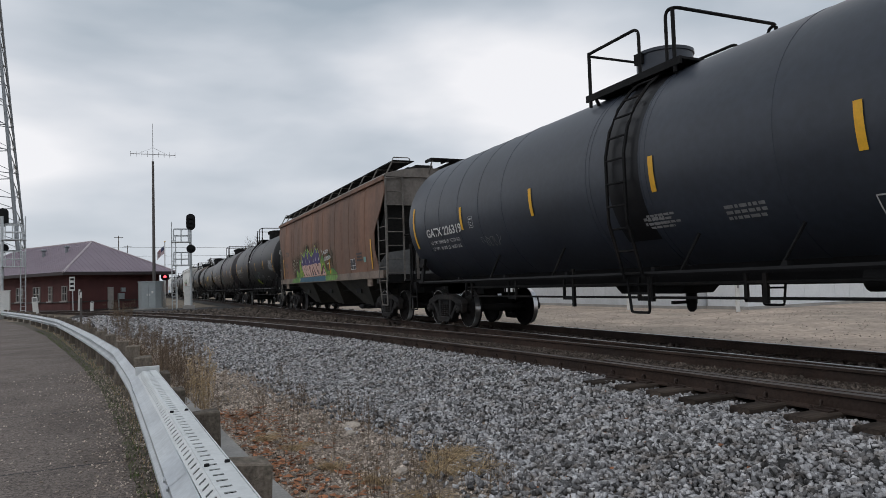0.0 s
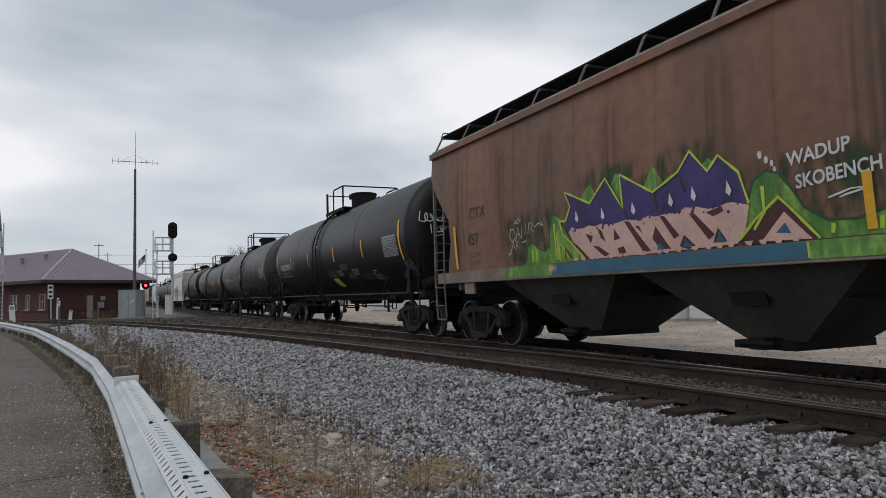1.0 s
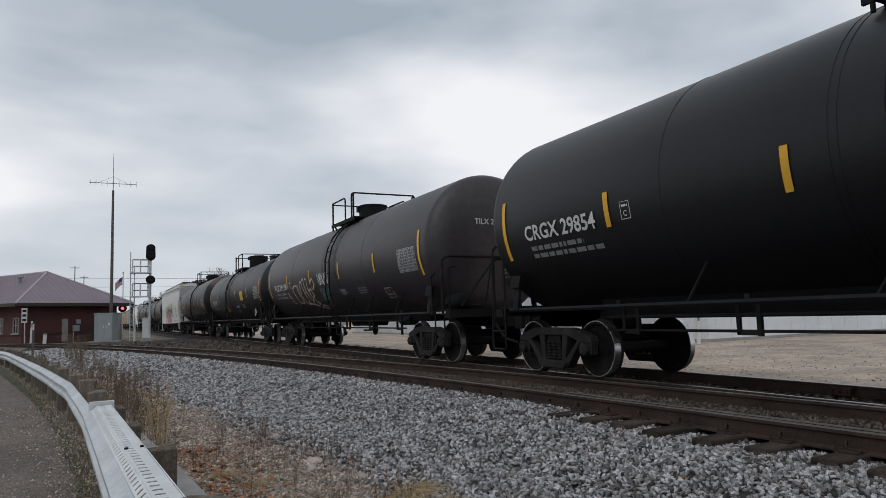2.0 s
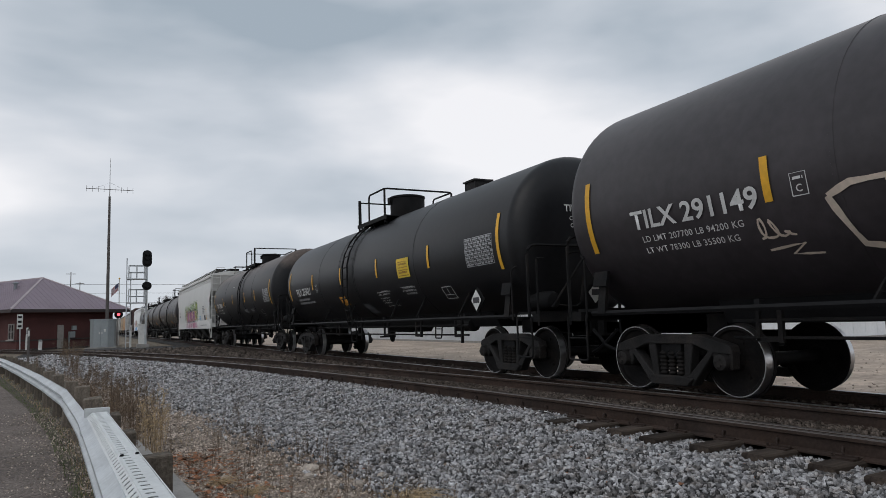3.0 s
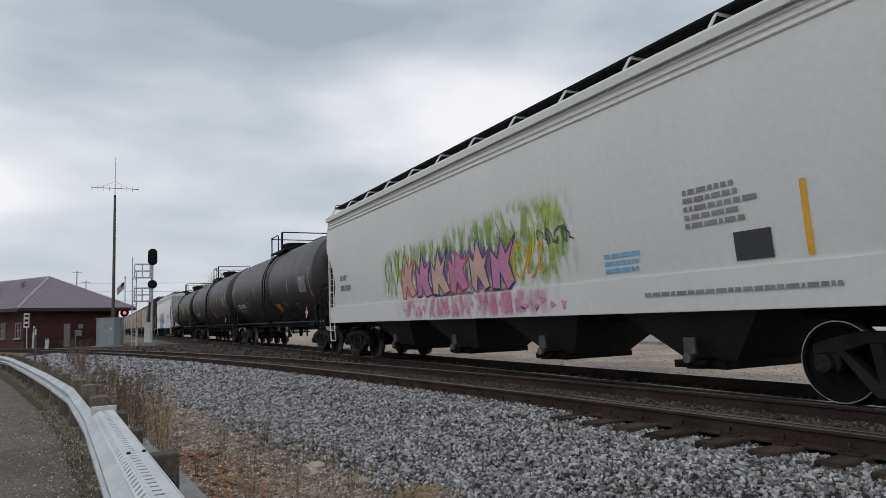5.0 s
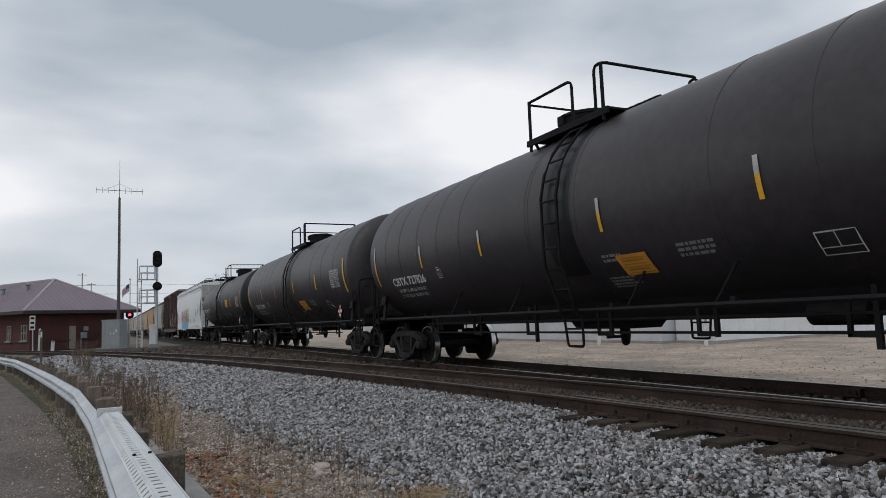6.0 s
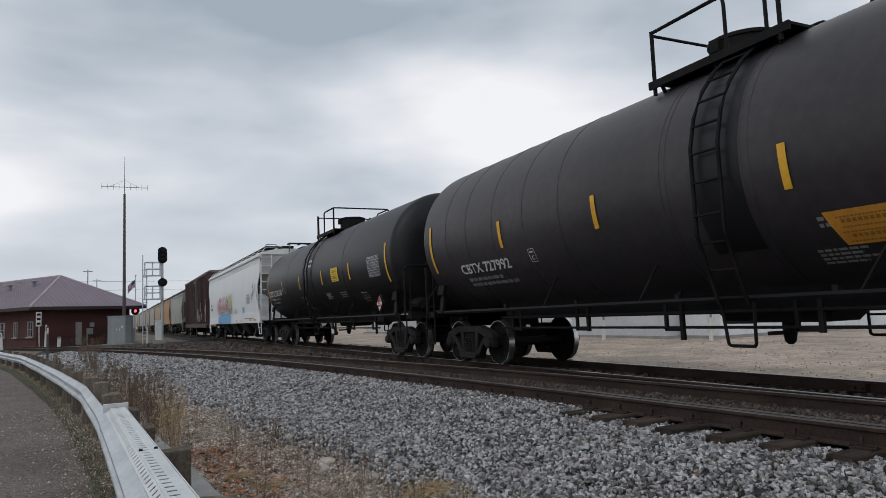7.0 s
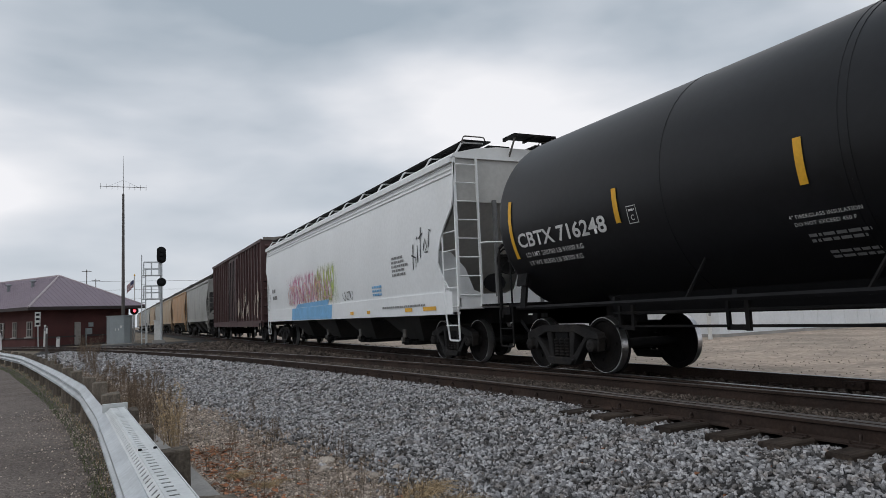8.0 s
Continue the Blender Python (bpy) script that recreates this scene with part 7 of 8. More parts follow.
haze(h2, s1, -4.8, 0.2, 1.5, 2.9, M_HAZEGREEN, 0.004)
haze(h2, s1, -1.6, 3.9, 1.5, 3.1, M_HAZEGREEN, 0.005)
haze(h2, s1, 0.6, 3.6, 1.5, 3.2, M_HAZELIME, 0.006)
haze(h2, s1, -3.6, 2.2, 1.48, 2.5, M_HAZEPINK, 0.007)
haze(h2, s1, -2.6, 1.6, 1.52, 2.6, M_HAZEPURPLE, 0.008)
haze(h2, on_flat(-1.565), -3.9, 3.4, 1.05, 1.6, M_HAZEPINK, 0.004)
spray_cloud(h2, s1, -4.3, 3.4, 1.75, 2.75, 22, [M_GREEN, M_LIME], 5, 0.7, 0.05)
# five jagged letters that spell nothing
rnd = random.Random(12)
for k in range(6):
    u = -3.3 + k * 0.86
    shape = [(u, 1.62), (u + 0.22, 1.56), (u + 0.34, 1.85), (u + 0.5, 1.58), (u + 0.78, 1.64), (u + 0.62, 2.02), (u + 0.86, 2.38 + rnd.uniform(-0.1, 0.2)), (u + 0.52, 2.22), (u + 0.40, 2.50 + rnd.uniform(-0.1, 0.15)), (u + 0.22, 2.12), (u + 0.02, 2.36)]
    shape = [(a + rnd.uniform(-0.06, 0.06), b + rnd.uniform(-0.05, 0.05)) for a, b in shape]
    painted(h2, s1, shape, M_PINKSPRAY if k % 2 else M_PINK, 0.010 + 0.0004 * k)
    lines(h2, s1, [shape + shape[:1]], 0.045, M_PURPLE if k % 3 else M_PLACARD, 0.014 + 0.0004 * k, label="dark outline of a sprayed letter")
spray_cloud(h2, on_flat(-1.565), -3.6, 3.2, 1.12, 1.5, 30, [M_PINKSPRAY], 8, 0.1, 0.08)
scribble(h2, s1, 1.6, 1.7, 1.2, 0.7, 3, 0.05, M_YELLOW, 4, label="yellow sprayed loops")
scribble(h2, s1, 2.6, 2.2, 0.9, 0.3, 4, 0.03, M_DARKSPRAY, 9)
scribble(h3, s1, -5.4, 1.7, 6.0, 0.75, 10, 0.05, M_PINK, 13, label="pale pink outlined letters")
spray_cloud(h3, s1, -5.4, 0.9, 1.6, 2.4, 25, [M_CREAM], 15, 0.5, 0.08)
scribble(h3, s1, -5.3, 1.7, 6.0, 0.8, 9, 0.03, M_PINKSPRAY, 14)
haze(h3, s1, -5.8, 1.2, 1.5, 2.9, M_HAZEPINK, 0.004)
haze(h3, s1, -1.6, 1.6, 1.5, 3.0, M_HAZELIME, 0.005)
painted(h3, on_flat(-1.565), [(-4.9, 1.08), (0.6, 1.08), (0.7, 1.535), (-4.8, 1.535)], M_SKYBLUE, 0.004, "painted_sill")
painted(h3, s1, [(-4.4, 1.53), (0.1, 1.53), (0.3, 1.72), (-4.0, 1.68)], M_SKYBLUE, 0.012)
lines(h3, s1, [[(7.55, 2.15), (7.62, 2.75)], [(7.5, 2.5), (7.75, 2.42), (7.72, 2.2)], [(7.85, 2.3), (7.88, 2.7)], [(7.82, 2.85), (7.9, 2.9)], [(8.02, 2.4), (8.1, 3.1)], [(7.95, 2.85), (8.2, 2.95)], [(8.2, 2.55), (8.32, 2.8), (8.42, 2.62), (8.28, 2.5), (8.45, 2.5)], [(8.5, 2.6), (8.55, 3.0), (8.66, 2.95)]], 0.05, M_DARKSPRAY, 0.013, label="black upright tag")
for uu, wide in ((2.6, 0.30), (4.1, 0.25), (6.9, 0.45), (8.0, 0.7)):
    bm = bmesh.new()
    quad_strip(bm, on_flat(-1.565), uu, uu + wide, 1.16, 1.25, 0.012, 1, 1)
    part("reflective_patch", bm, M_YELLOW, h3, "yellow reflective patch")
scribble(h3, s1, 1.9, 1.6, 0.9, 0.3, 4, 0.03, M_DARKSPRAY, 24)
for hop, hw in ((h2, 9.4), (h3, 9.75)):
    bars(hop, s1, hw - 3.6, 2.5, 5, 0.06, 1.1, M_GREYPAINT, 31)
    bars(hop, s1, -hw + 1.4, 2.3, 1, 0.16, 0.9, M_GREYPAINT, 32, "car_number")
    bars(hop, s1, -hw + 1.4, 2.0, 1, 0.16, 1.0, M_GREYPAINT, 33, "car_number")
    bars(hop, s1, hw - 5.2, 1.85, 3, 0.06, 0.9, M_SKYBLUE, 34)
    if hop is h2:
        bm = bmesh.new()
        quad_strip(bm, s1, hw - 2.9, hw - 2.4, 1.62, 1.95, 0.012, 1, 3)
        part("stencil_patch", bm, M_DARKSPRAY, hop)
    bars(hop, on_flat(-1.565), hw - 4.4, 1.27, 1, 0.05, 3.2, M_GREYPAINT, 35)
    if hop is h2:
        bm = bmesh.new()
        quad_strip(bm, s1, hw - 2.0, hw - 1.93, 1.6, 2.4, 0.012, 1, 6)
        part("reflective_stripe", bm, M_YELLOW, hop, "yellow reflective stripe")
    # flat black disc added for the dark seen in the web's hole
    bm = bmesh.new()
    prism(bm, [(0.30 * math.cos(a * 0.524), 1.75 + 0.22 * math.sin(a * 0.524)) for a in range(12)], -hw + 1.11, -hw + 1.115, "y")
    part("web_hole", bm, M_BLACK, hop)

def loops(u, w, wide, high, turns, lean=0.25):
    """A run of joined round letters, as drawn in one sweep of a spray can."""
    out = []
    for k in range(turns * 12 + 1):
        a = k / 12 * 2 * math.pi
        h = high * (0.5 + 0.35 * math.sin(k * 0.37))
        out.append((u + wide * k / (turns * 12) + 0.45 * wide / turns * math.sin(a) + lean * h * math.cos(a) * 0.4, w + h * (0.5 - 0.5 * math.cos(a))))
    return out


# outlined throw-up and tags on the dusty tank car
blocks = [[(-3.95, 2.2), (-3.75, 1.65), (-3.35, 1.55), (-3.2, 1.75), (-3.35, 2.3), (-3.7, 2.3), (-3.95, 2.2)], [(-3.2, 2.35), (-3.0, 1.65), (-2.7, 1.5), (-2.45, 1.7), (-2.6, 2.4), (-2.85, 2.4), (-2.95, 1.95)],
          [(-2.5, 2.45), (-2.3, 2.5), (-2.25, 2.0), (-2.0, 1.6), (-1.8, 1.75), (-1.95, 2.1), (-1.9, 2.45), (-2.1, 2.48)], [(-1.9, 2.05), (-1.6, 2.1), (-1.5, 1.85), (-1.75, 1.75), (-1.4, 1.45), (-1.0, 1.4), (-0.85, 1.25)], [(-2.6, 1.55), (-2.1, 1.5), (-1.6, 1.35), (-0.9, 1.22)],
          [(-1.45, 2.35), (-1.2, 2.45), (-1.05, 2.25), (-1.25, 2.05), (-1.42, 2.15)]]
lines(car_c, surf_c, blocks, 0.085, M_CREAM, 0.014, label="cream outline of large sprayed letters")
lines(car_c, surf_c, [loops(-4.85, 1.85, 0.42, 0.30, 3), [(-4.8, 1.70), (-4.35, 1.75), (-4.55, 1.62), (-4.2, 1.60)]], 0.035, M_CREAM, 0.014, label="small cream tag")
scribble(car_c, surf_c, -0.5, 2.15, 1.1, 0.42, 6, 0.05, M_WHITEPAINT, 42, label="thick white tag")
scribble(car_c, surf_c, -0.6, 1.6, 1.0, 0.5, 6, 0.03, M_TEAL, 43, label="teal scrawl")
# chalky tags on the car with the sloping table
scribble(car_b, surf_b, 0.2, 1.7, 1.0, 0.3, 5, 0.018, M_TEAL, 51, label="thin teal tag")
letter(car_b, surf_b, "HULK", 1.85, 1.92, 0.24, M_TEAL, "graffiti_lettering", "thin teal sprayed word", bold=-0.02)
scribble(car_b, surf_b, 2.4, 1.5, 0.75, 0.28, 4, 0.022, M_GREYPAINT, 52)
scribble(car_b, surf_b, 3.6, 1.5, 1.6, 0.2, 6, 0.012, M_GREYPAINT, 53)
scribble(car_b, surf_b, 7.5, 1.4, 0.6, 0.6, 6, 0.016, M_GREYPAINT, 54)
sticker(car_b, surf_b, 0.65, 1.25, 0.6, 0.4, M_LIME, -0.5, 2, "pale green slanted sticker")
bars(car_b, surf_b, -0.9, 3.05, 2, 0.12, 0.4, M_WHITEPAINT, 55)
eb = on_dished(7.62, 1.65, 2.70, -1)
lines(car_b, eb, [loops(-1.22, 2.93, 0.60, 0.26, 4), [(-1.30, 3.18), (-1.33, 2.95), (-1.18, 2.90)], [(-0.60, 3.02), (-0.56, 3.10), (-0.66, 3.26)]], 0.034, M_WHITEPAINT, 0.012, label="white looping tag")
lines(car_b, eb, [loops(-0.98, 2.66, 0.30, 0.20, 2), [(-1.04, 2.86), (-1.02, 2.62)]], 0.034, M_WHITEPAINT, 0.012, label="white looping tag")
scribble(car_b, eb, -0.78, 2.70, 0.16, 0.12, 2, 0.02, M_SKYBLUE, 57)
# notices
sticker(car_d, surf_d, 2.76, 2.14, 0.72, 0.46, label="yellow telephone notice, its print unreadable")
sticker(car_d, surf_d, -2.0, 1.58, 0.55, 0.30, paint("orange_notice", (0.62, 0.27, 0.03)), -0.4, label="orange slanted notice sticker")
sticker(car_d, surf_d, -0.3, 1.2, 0.6, 0.36, M_DULLGREY, -0.5, 0, "grey slanted sticker")
def stencil_lines(car, surf, u, w, lines_of_words, size, pitch):
    for i, words in enumerate(lines_of_words):
        letter(car, surf, words, u + (0.03 if i else 0.0), w - i * pitch, size, M_WHITEPAINT, "stencil_line", bold=0.01, spacing=1.08)


stencil_lines(car_d, surf_d, 2.70, 1.88, ("4\" FIBERGLASS INSULATION", "DO NOT EXCEED 450 F"), 0.040, 0.085)
stencil_lines(car_d, surf_d, 1.06, 1.84, ("MAXIMUM OPERATING PRESSURE FOR", "HEATER COILS 100 PSI"), 0.037, 0.075)
stencil_lines(car_d, surf_d, 1.12, 1.66, ("EXTERIOR HEATER PIPES", "NO INLET OR OUTLET", "PIPE CAPS REQUIRED"), 0.037, 0.075)
stencil_lines(car_d, surf_d, 1.25, 1.40, ("VENT TANK WHEN UNLOADING",), 0.037, 0.075)
stencil_lines(car_k, surf_k, -2.05, 1.90, ("4\" FIBERGLASS INSULATION", "DO NOT EXCEED 450 F"), 0.045, 0.09)
bars(car_k, surf_k, -1.92, 1.66, 2, 0.04, 0.85, M_GREYPAINT, 71)
bars(car_k, surf_k, -1.80, 1.42, 2, 0.04, 0.75, M_GREYPAINT, 72)
sticker(car_k, surf_k, 2.50, 2.28, 0.76, 0.44, label="yellow telephone notice, its print unreadable")
bars(car_k, surf_k, -0.44, 3.15, 2, 0.10, 0.5, M_WHITEPAINT, 61)
sticker(car_f, surf_f, 1.80, 1.50, 0.62, 0.36, bpy.data.materials["orange_notice"], -0.12, label="orange slanted notice sticker")
sticker(car_g, surf_g, 1.72, 1.52, 0.80, 0.42, bpy.data.materials["orange_notice"], -0.25, label="orange slanted notice sticker")
letter(car_e, surf_e, "CATION/NITROGEN BLANKET", -1.55, 3.15, 0.042, M_WHITEPAINT, bold=0.0)
scribble(car_e, surf_e, -3.6, 1.6, 0.9, 0.3, 3, 0.008, M_DULLGREY, 63)
scribble(car_a, surf_a, -3.8, 1.78, 0.8, 0.25, 5, 0.015, M_GREYPAINT, 64, label="faint grey tag")

# ---- loose ground cover, nearest things last ----
def rock_shapes(n, seed):
    """A few angular broken stones, as jittered blocks."""
    base = np.array([(x, y, z) for x in (-0.5, 0.5) for y in (-0.5, 0.5) for z in (-0.5, 0.5)])
    faces = np.array([(0, 1, 3), (0, 3, 2), (4, 6, 7), (4, 7, 5), (0, 4, 5), (0, 5, 1), (2, 3, 7), (2, 7, 6), (0, 2, 6), (0, 6, 4), (1, 5, 7), (1, 7, 3)])
    rng = np.random.default_rng(seed)
    out = []
    for _ in range(n):
        v = base * rng.uniform(0.5, 1.2, base.shape) * np.array([1.3, rng.uniform(0.5, 0.9), rng.uniform(0.35, 0.7)])
        out.append(v)
    return out, faces


def scatter(name, spots, material, seed, label):
    """Many small stones as one mesh; spots: x, y, z, size."""
    shapes, faces = rock_shapes(24, seed)
    rng = np.random.default_rng(seed + 1)
    allv, allf, at = [], [], 0
    for x, y, z, size in spots:
        a, b = rng.uniform(0, 2 * np.pi), rng.normal(0, 0.8)
        c, s, cb, sb = np.cos(a), np.sin(a), np.cos(b), np.sin(b)
        rot = np.array([[c, -s, 0], [s, c, 0], [0, 0, 1]]) @ np.array([[cb, 0, sb], [0, 1, 0], [-sb, 0, cb]])
        v = shapes[rng.integers(len(shapes))] @ rot.T * size + np.array([x, y, z])
        allv.append(v)
        allf.append(faces + at)
        at += len(v)
    v, f = np.concatenate(allv), np.concatenate(allf)
    me = bpy.data.meshes.new(name)
    me.vertices.add(len(v)), me.loops.add(f.size), me.polygons.add(len(f))
    me.vertices.foreach_set("co", v.ravel())
    me.loops.foreach_set("vertex_index", f.ravel().astype(np.int32))
    me.polygons.foreach_set("loop_start", np.arange(0, f.size, 3, dtype=np.int32))
    me.update()
    me.validate()
    me.materials.append(material)
    return tagged(new(name, me), label, "stones", kind="stuff")


def ballast_spots():
    rng = np.random.default_rng(7)
    clean, dirty, pebbles = [], [], []
    for y0, y1, dens, size in ((-5, 1.5, 220, 0.075), (1.5, 7, 1200, 0.041), (7, 12, 1150, 0.041), (12, 20, 780, 0.047), (20, 32, 240, 0.075), (32, 44, 80, 0.11)):
        n = int(dens * (y1 - y0) * 7.6)
        ys = rng.uniform(y0, y1, n)
        es = rng.uniform(-2.2, 5.4, n)
        for y, e in zip(ys, es):
            x = siding_left(y) - e
            z = land(x, y)
            near_rail = abs(e) < 0.11 or abs(e + GAUGE) < 0.11
            if x > NEAR_RAIL - 0.1 or near_rail or e < -2.1:
                continue
            sz = size * rng.uniform(0.55, 1.35)
            edge = 3.0 + 0.4 * noise.noise(Vector((x * 0.8, y * 0.5, 0))) + rng.normal(0, 0.3)
            bare = (1 - smooth(1.2, 1.9, e)) * (1 - smooth(6.3, 7.6, y)) if e > 0 else 0.0
            lift = sz * 0.10 + 0.03 * rng.uniform(0, 1) * (1 - 0.55 * bare) + 0.04 * (1 - smooth(0.35, 1.3, e)) * (1 - bare) - 0.004 * bare
            if e > edge:
                if x > guard_x(y) + 0.5 and rng.uniform() < 0.95:
                    pebbles.append((x, y, z + sz * 0.02, sz * rng.uniform(0.3, 0.8)))
            elif e > 0.11:
                # tie ends lie bare near the rail
                if e < 0.60 and y < 7.2 and rng.uniform() < 0.86 and min(abs(y - q) for q in TIE_YS) < 0.115:
                    continue
                clean.append((x, y, z + lift, sz))
            else:
                dirty.append((x, y, z + 0.012 + lift, sz * 0.9))
    # main track, between and beyond its rails
    for y in np.arange(2, 40, 0.02):
        for _ in range(6):
            x = rng.uniform(NEAR_RAIL - 0.5, TRACK_X + 1.9)
            if abs(abs(x - TRACK_X) - GAUGE / 2) > 0.12 and rng.uniform() < (1.2 - y / 45):
                dirty.append((x, y + rng.uniform(0, 0.02), land(x, y) + 0.05, rng.uniform(0.045, 0.08) * (1 + y / 30)))
    # wedge between the two tracks, farther on
    for _ in range(4200):
        y = rng.uniform(12, 50)
        lo, hi = siding_left(y) + GAUGE + 0.2, NEAR_RAIL - 0.2
        if hi > lo:
            x = rng.uniform(lo, hi)
            dirty.append((x, y, land(x, y) + 0.01, rng.uniform(0.07, 0.13) * (0.8 + y / 50)))
    return clean, dirty, pebbles


rnd = random.Random(21)
TIE_YS = [-6.0]
while TIE_YS[-1] < 46:
    TIE_YS.append(TIE_YS[-1] + rnd.uniform(0.50, 0.60))
clean, dirty, pebbles = ballast_spots()
scatter("ballast_stones", clean, M_STONE, 11, "loose grey crushed stone ballast on the track shoulder")
scatter("ballast_stones", dirty, M_STONEDARK, 12, "dark oily crushed stone between the rails")
scatter("pebbles", pebbles, M_PEBBLE, 13, "tan pebbles on the dirt beside the ballast")


rng = np.random.default_rng(70)
grit = []
for _ in range(5200):
    yy = rng.uniform(2.5, 16)
    off = abs(rng.normal(0, 0.35)) if rng.random() < 0.55 else rng.uniform(0, 4)
    grit.append((road_edge(yy) + 0.3 - off, yy, land(-5, yy) + 0.016, rng.uniform(0.008, 0.024)))
scatter("road_grit", grit, M_PEBBLE, 15, "loose grit along the edge of the asphalt")
bits = [(10.4 + 12 * rng.random() ** 1.3, rng.uniform(3, 34), -0.295, rng.uniform(0.015, 0.045)) for _ in range(2600)]
scatter("lot_gravel", bits, M_LOTSTONE, 14, "loose pale gravel on the bare lot")


def stone(x, y, size, seed, label):
    rnd = random.Random(seed)
    bm = bmesh.new()
    bmesh.ops.create_icosphere(bm, subdivisions=2, radius=0.5)
    for v in bm.verts:
        v.co *= 1 + 0.28 * noise.noise(v.co * 2.2 + Vector((seed, 0, 0)))
        v.co = Vector((v.co.x * size * 1.25, v.co.y * size * 0.85, v.co.z * size * 0.6))
    ob = part("rock", bm, M_ROCK, None)
    ob.matrix_world = pose(x, y, land(x, y) + size * 0.12, 0, 0, rnd.uniform(0, 360))
    tagged(ob, label, "rock", "loose rocks")


stone(2.66, 6.75, 0.14, 1, "pale rounded limestone rock on the gravel")
stone(2.13, 7.55, 0.17, 2, "tan limestone rock among dry weeds")
stone(2.02, 7.2, 0.12, 3, "pale flat rock among dry weeds")
stone(1.62, 7.0, 0.11, 4, "pale rock among dry weeds")
stone(1.98, 5.5, 0.12, 5, "grey rock beside straw grass")
stone(1.25, 7.6, 0.11, 6, "pale rock beside the kerb")
stone(2.35, 6.6, 0.11, 7, "grey flat rock on the gravel")


# ties under both tracks, with plates and spring clips
def tie_mesh():
    bm = bmesh.new()
    box(bm, (0, 0, -0.09), (1, 0.23, 0.18))
    bmesh.ops.bevel(bm, geom=[e for e in bm.edges if abs(e.verts[0].co.x - e.verts[1].co.x) > 0.5], offset=0.015, segments=1, affect="EDGES")
    return stash(bm, M_TIE)


def clip_mesh():
    bm = bmesh.new()
    pts = [(-0.035 - 0.045 * math.cos(a), -0.06 + 0.10 * a / 6.28, 0.055 + 0.045 * math.sin(a)) for a in [k * 6.28 / 9 for k in range(10)]]
    tube(bm, pts, 0.011, 5)
    return stash(bm, M_RAILSIDE)


def plate_mesh():
    bm = bmesh.new()
    box(bm, (0, 0, 0), (0.36, 0.19, 0.018))
    box(bm, (-0.10, 0, 0.014), (0.03, 0.19, 0.02))
    box(bm, (0.10, 0, 0.014), (0.03, 0.19, 0.02))
    return stash(bm, M_RAILSIDE)


track_bed = next(o for o in scene.objects if o.name == "ballast_bed")
TIE, CLIP, PLATE = tie_mesh(), clip_mesh(), plate_mesh()
rnd = random.Random(22)
for y in TIE_YS:
    d = siding_dir(y)
    lean = math.degrees(math.atan2(-d.x, d.y))
    lo = siding_left(y) - rnd.uniform(0.42, 0.62)
    hi = TRACK_X + 1.35 if y < 14 else siding_left(y) + GAUGE + 0.5
    turn = lean * 0.5 if y < 14 else lean
    o = linked("tie", TIE, track_bed, pose((lo + hi) / 2, y, -0.158 - rnd.uniform(0, 0.012), 0, rnd.uniform(-0.3, 0.3), turn + rnd.uniform(-0.6, 0.6)) @ Matrix.Diagonal((hi - lo, 1, 1, 1)))
    if y >= 14:
        linked("tie", TIE, track_bed, pose(TRACK_X, y, -0.166, 0, 0, rnd.uniform(-0.5, 0.5)) @ Matrix.Diagonal((2.6, 1, 1, 1)))
    if 0 < y < 26:
        xs = siding_left(y)
        linked("tie_plate", PLATE, track_bed, pose(xs, y, -0.160, 0, 0, lean))
        linked("spring_clip", CLIP, track_bed, pose(xs - 0.085, y + 0.05, -0.175, 0, 0, lean))
        linked("tie_plate", PLATE, track_bed, pose(NEAR_RAIL, y, -0.160))
        linked("spring_clip", CLIP, track_bed, pose(NEAR_RAIL - 0.085, y + 0.05, -0.175))
        linked("tie_plate", PLATE, track_bed, pose(NEAR_RAIL + GAUGE, y, -0.160))

# joint bars and rail braces near the crossing rails
for x, yy in ((NEAR_RAIL - 0.03, 7.0), (NEAR_RAIL + GAUGE - 0.05, 5.2), (NEAR_RAIL + GAUGE - 0.05, 5.9), (NEAR_RAIL + GAUGE - 0.05, 4.6)):
    bm = bmesh.new()
    box(bm, (0, 0, -0.09), (0.10, 0.30, 0.10))
    for k in (-0.1, 0, 0.1):
        lathe(bm, [(-0.08, 0.01), (-0.08, 0.022), (-0.05, 0.022)], "x", 6, (0, k, -0.09))
    j = part("joint_bar", bm, M_RAILSIDE, track_bed)
    j.matrix_basis = pose(x, yy, 0)


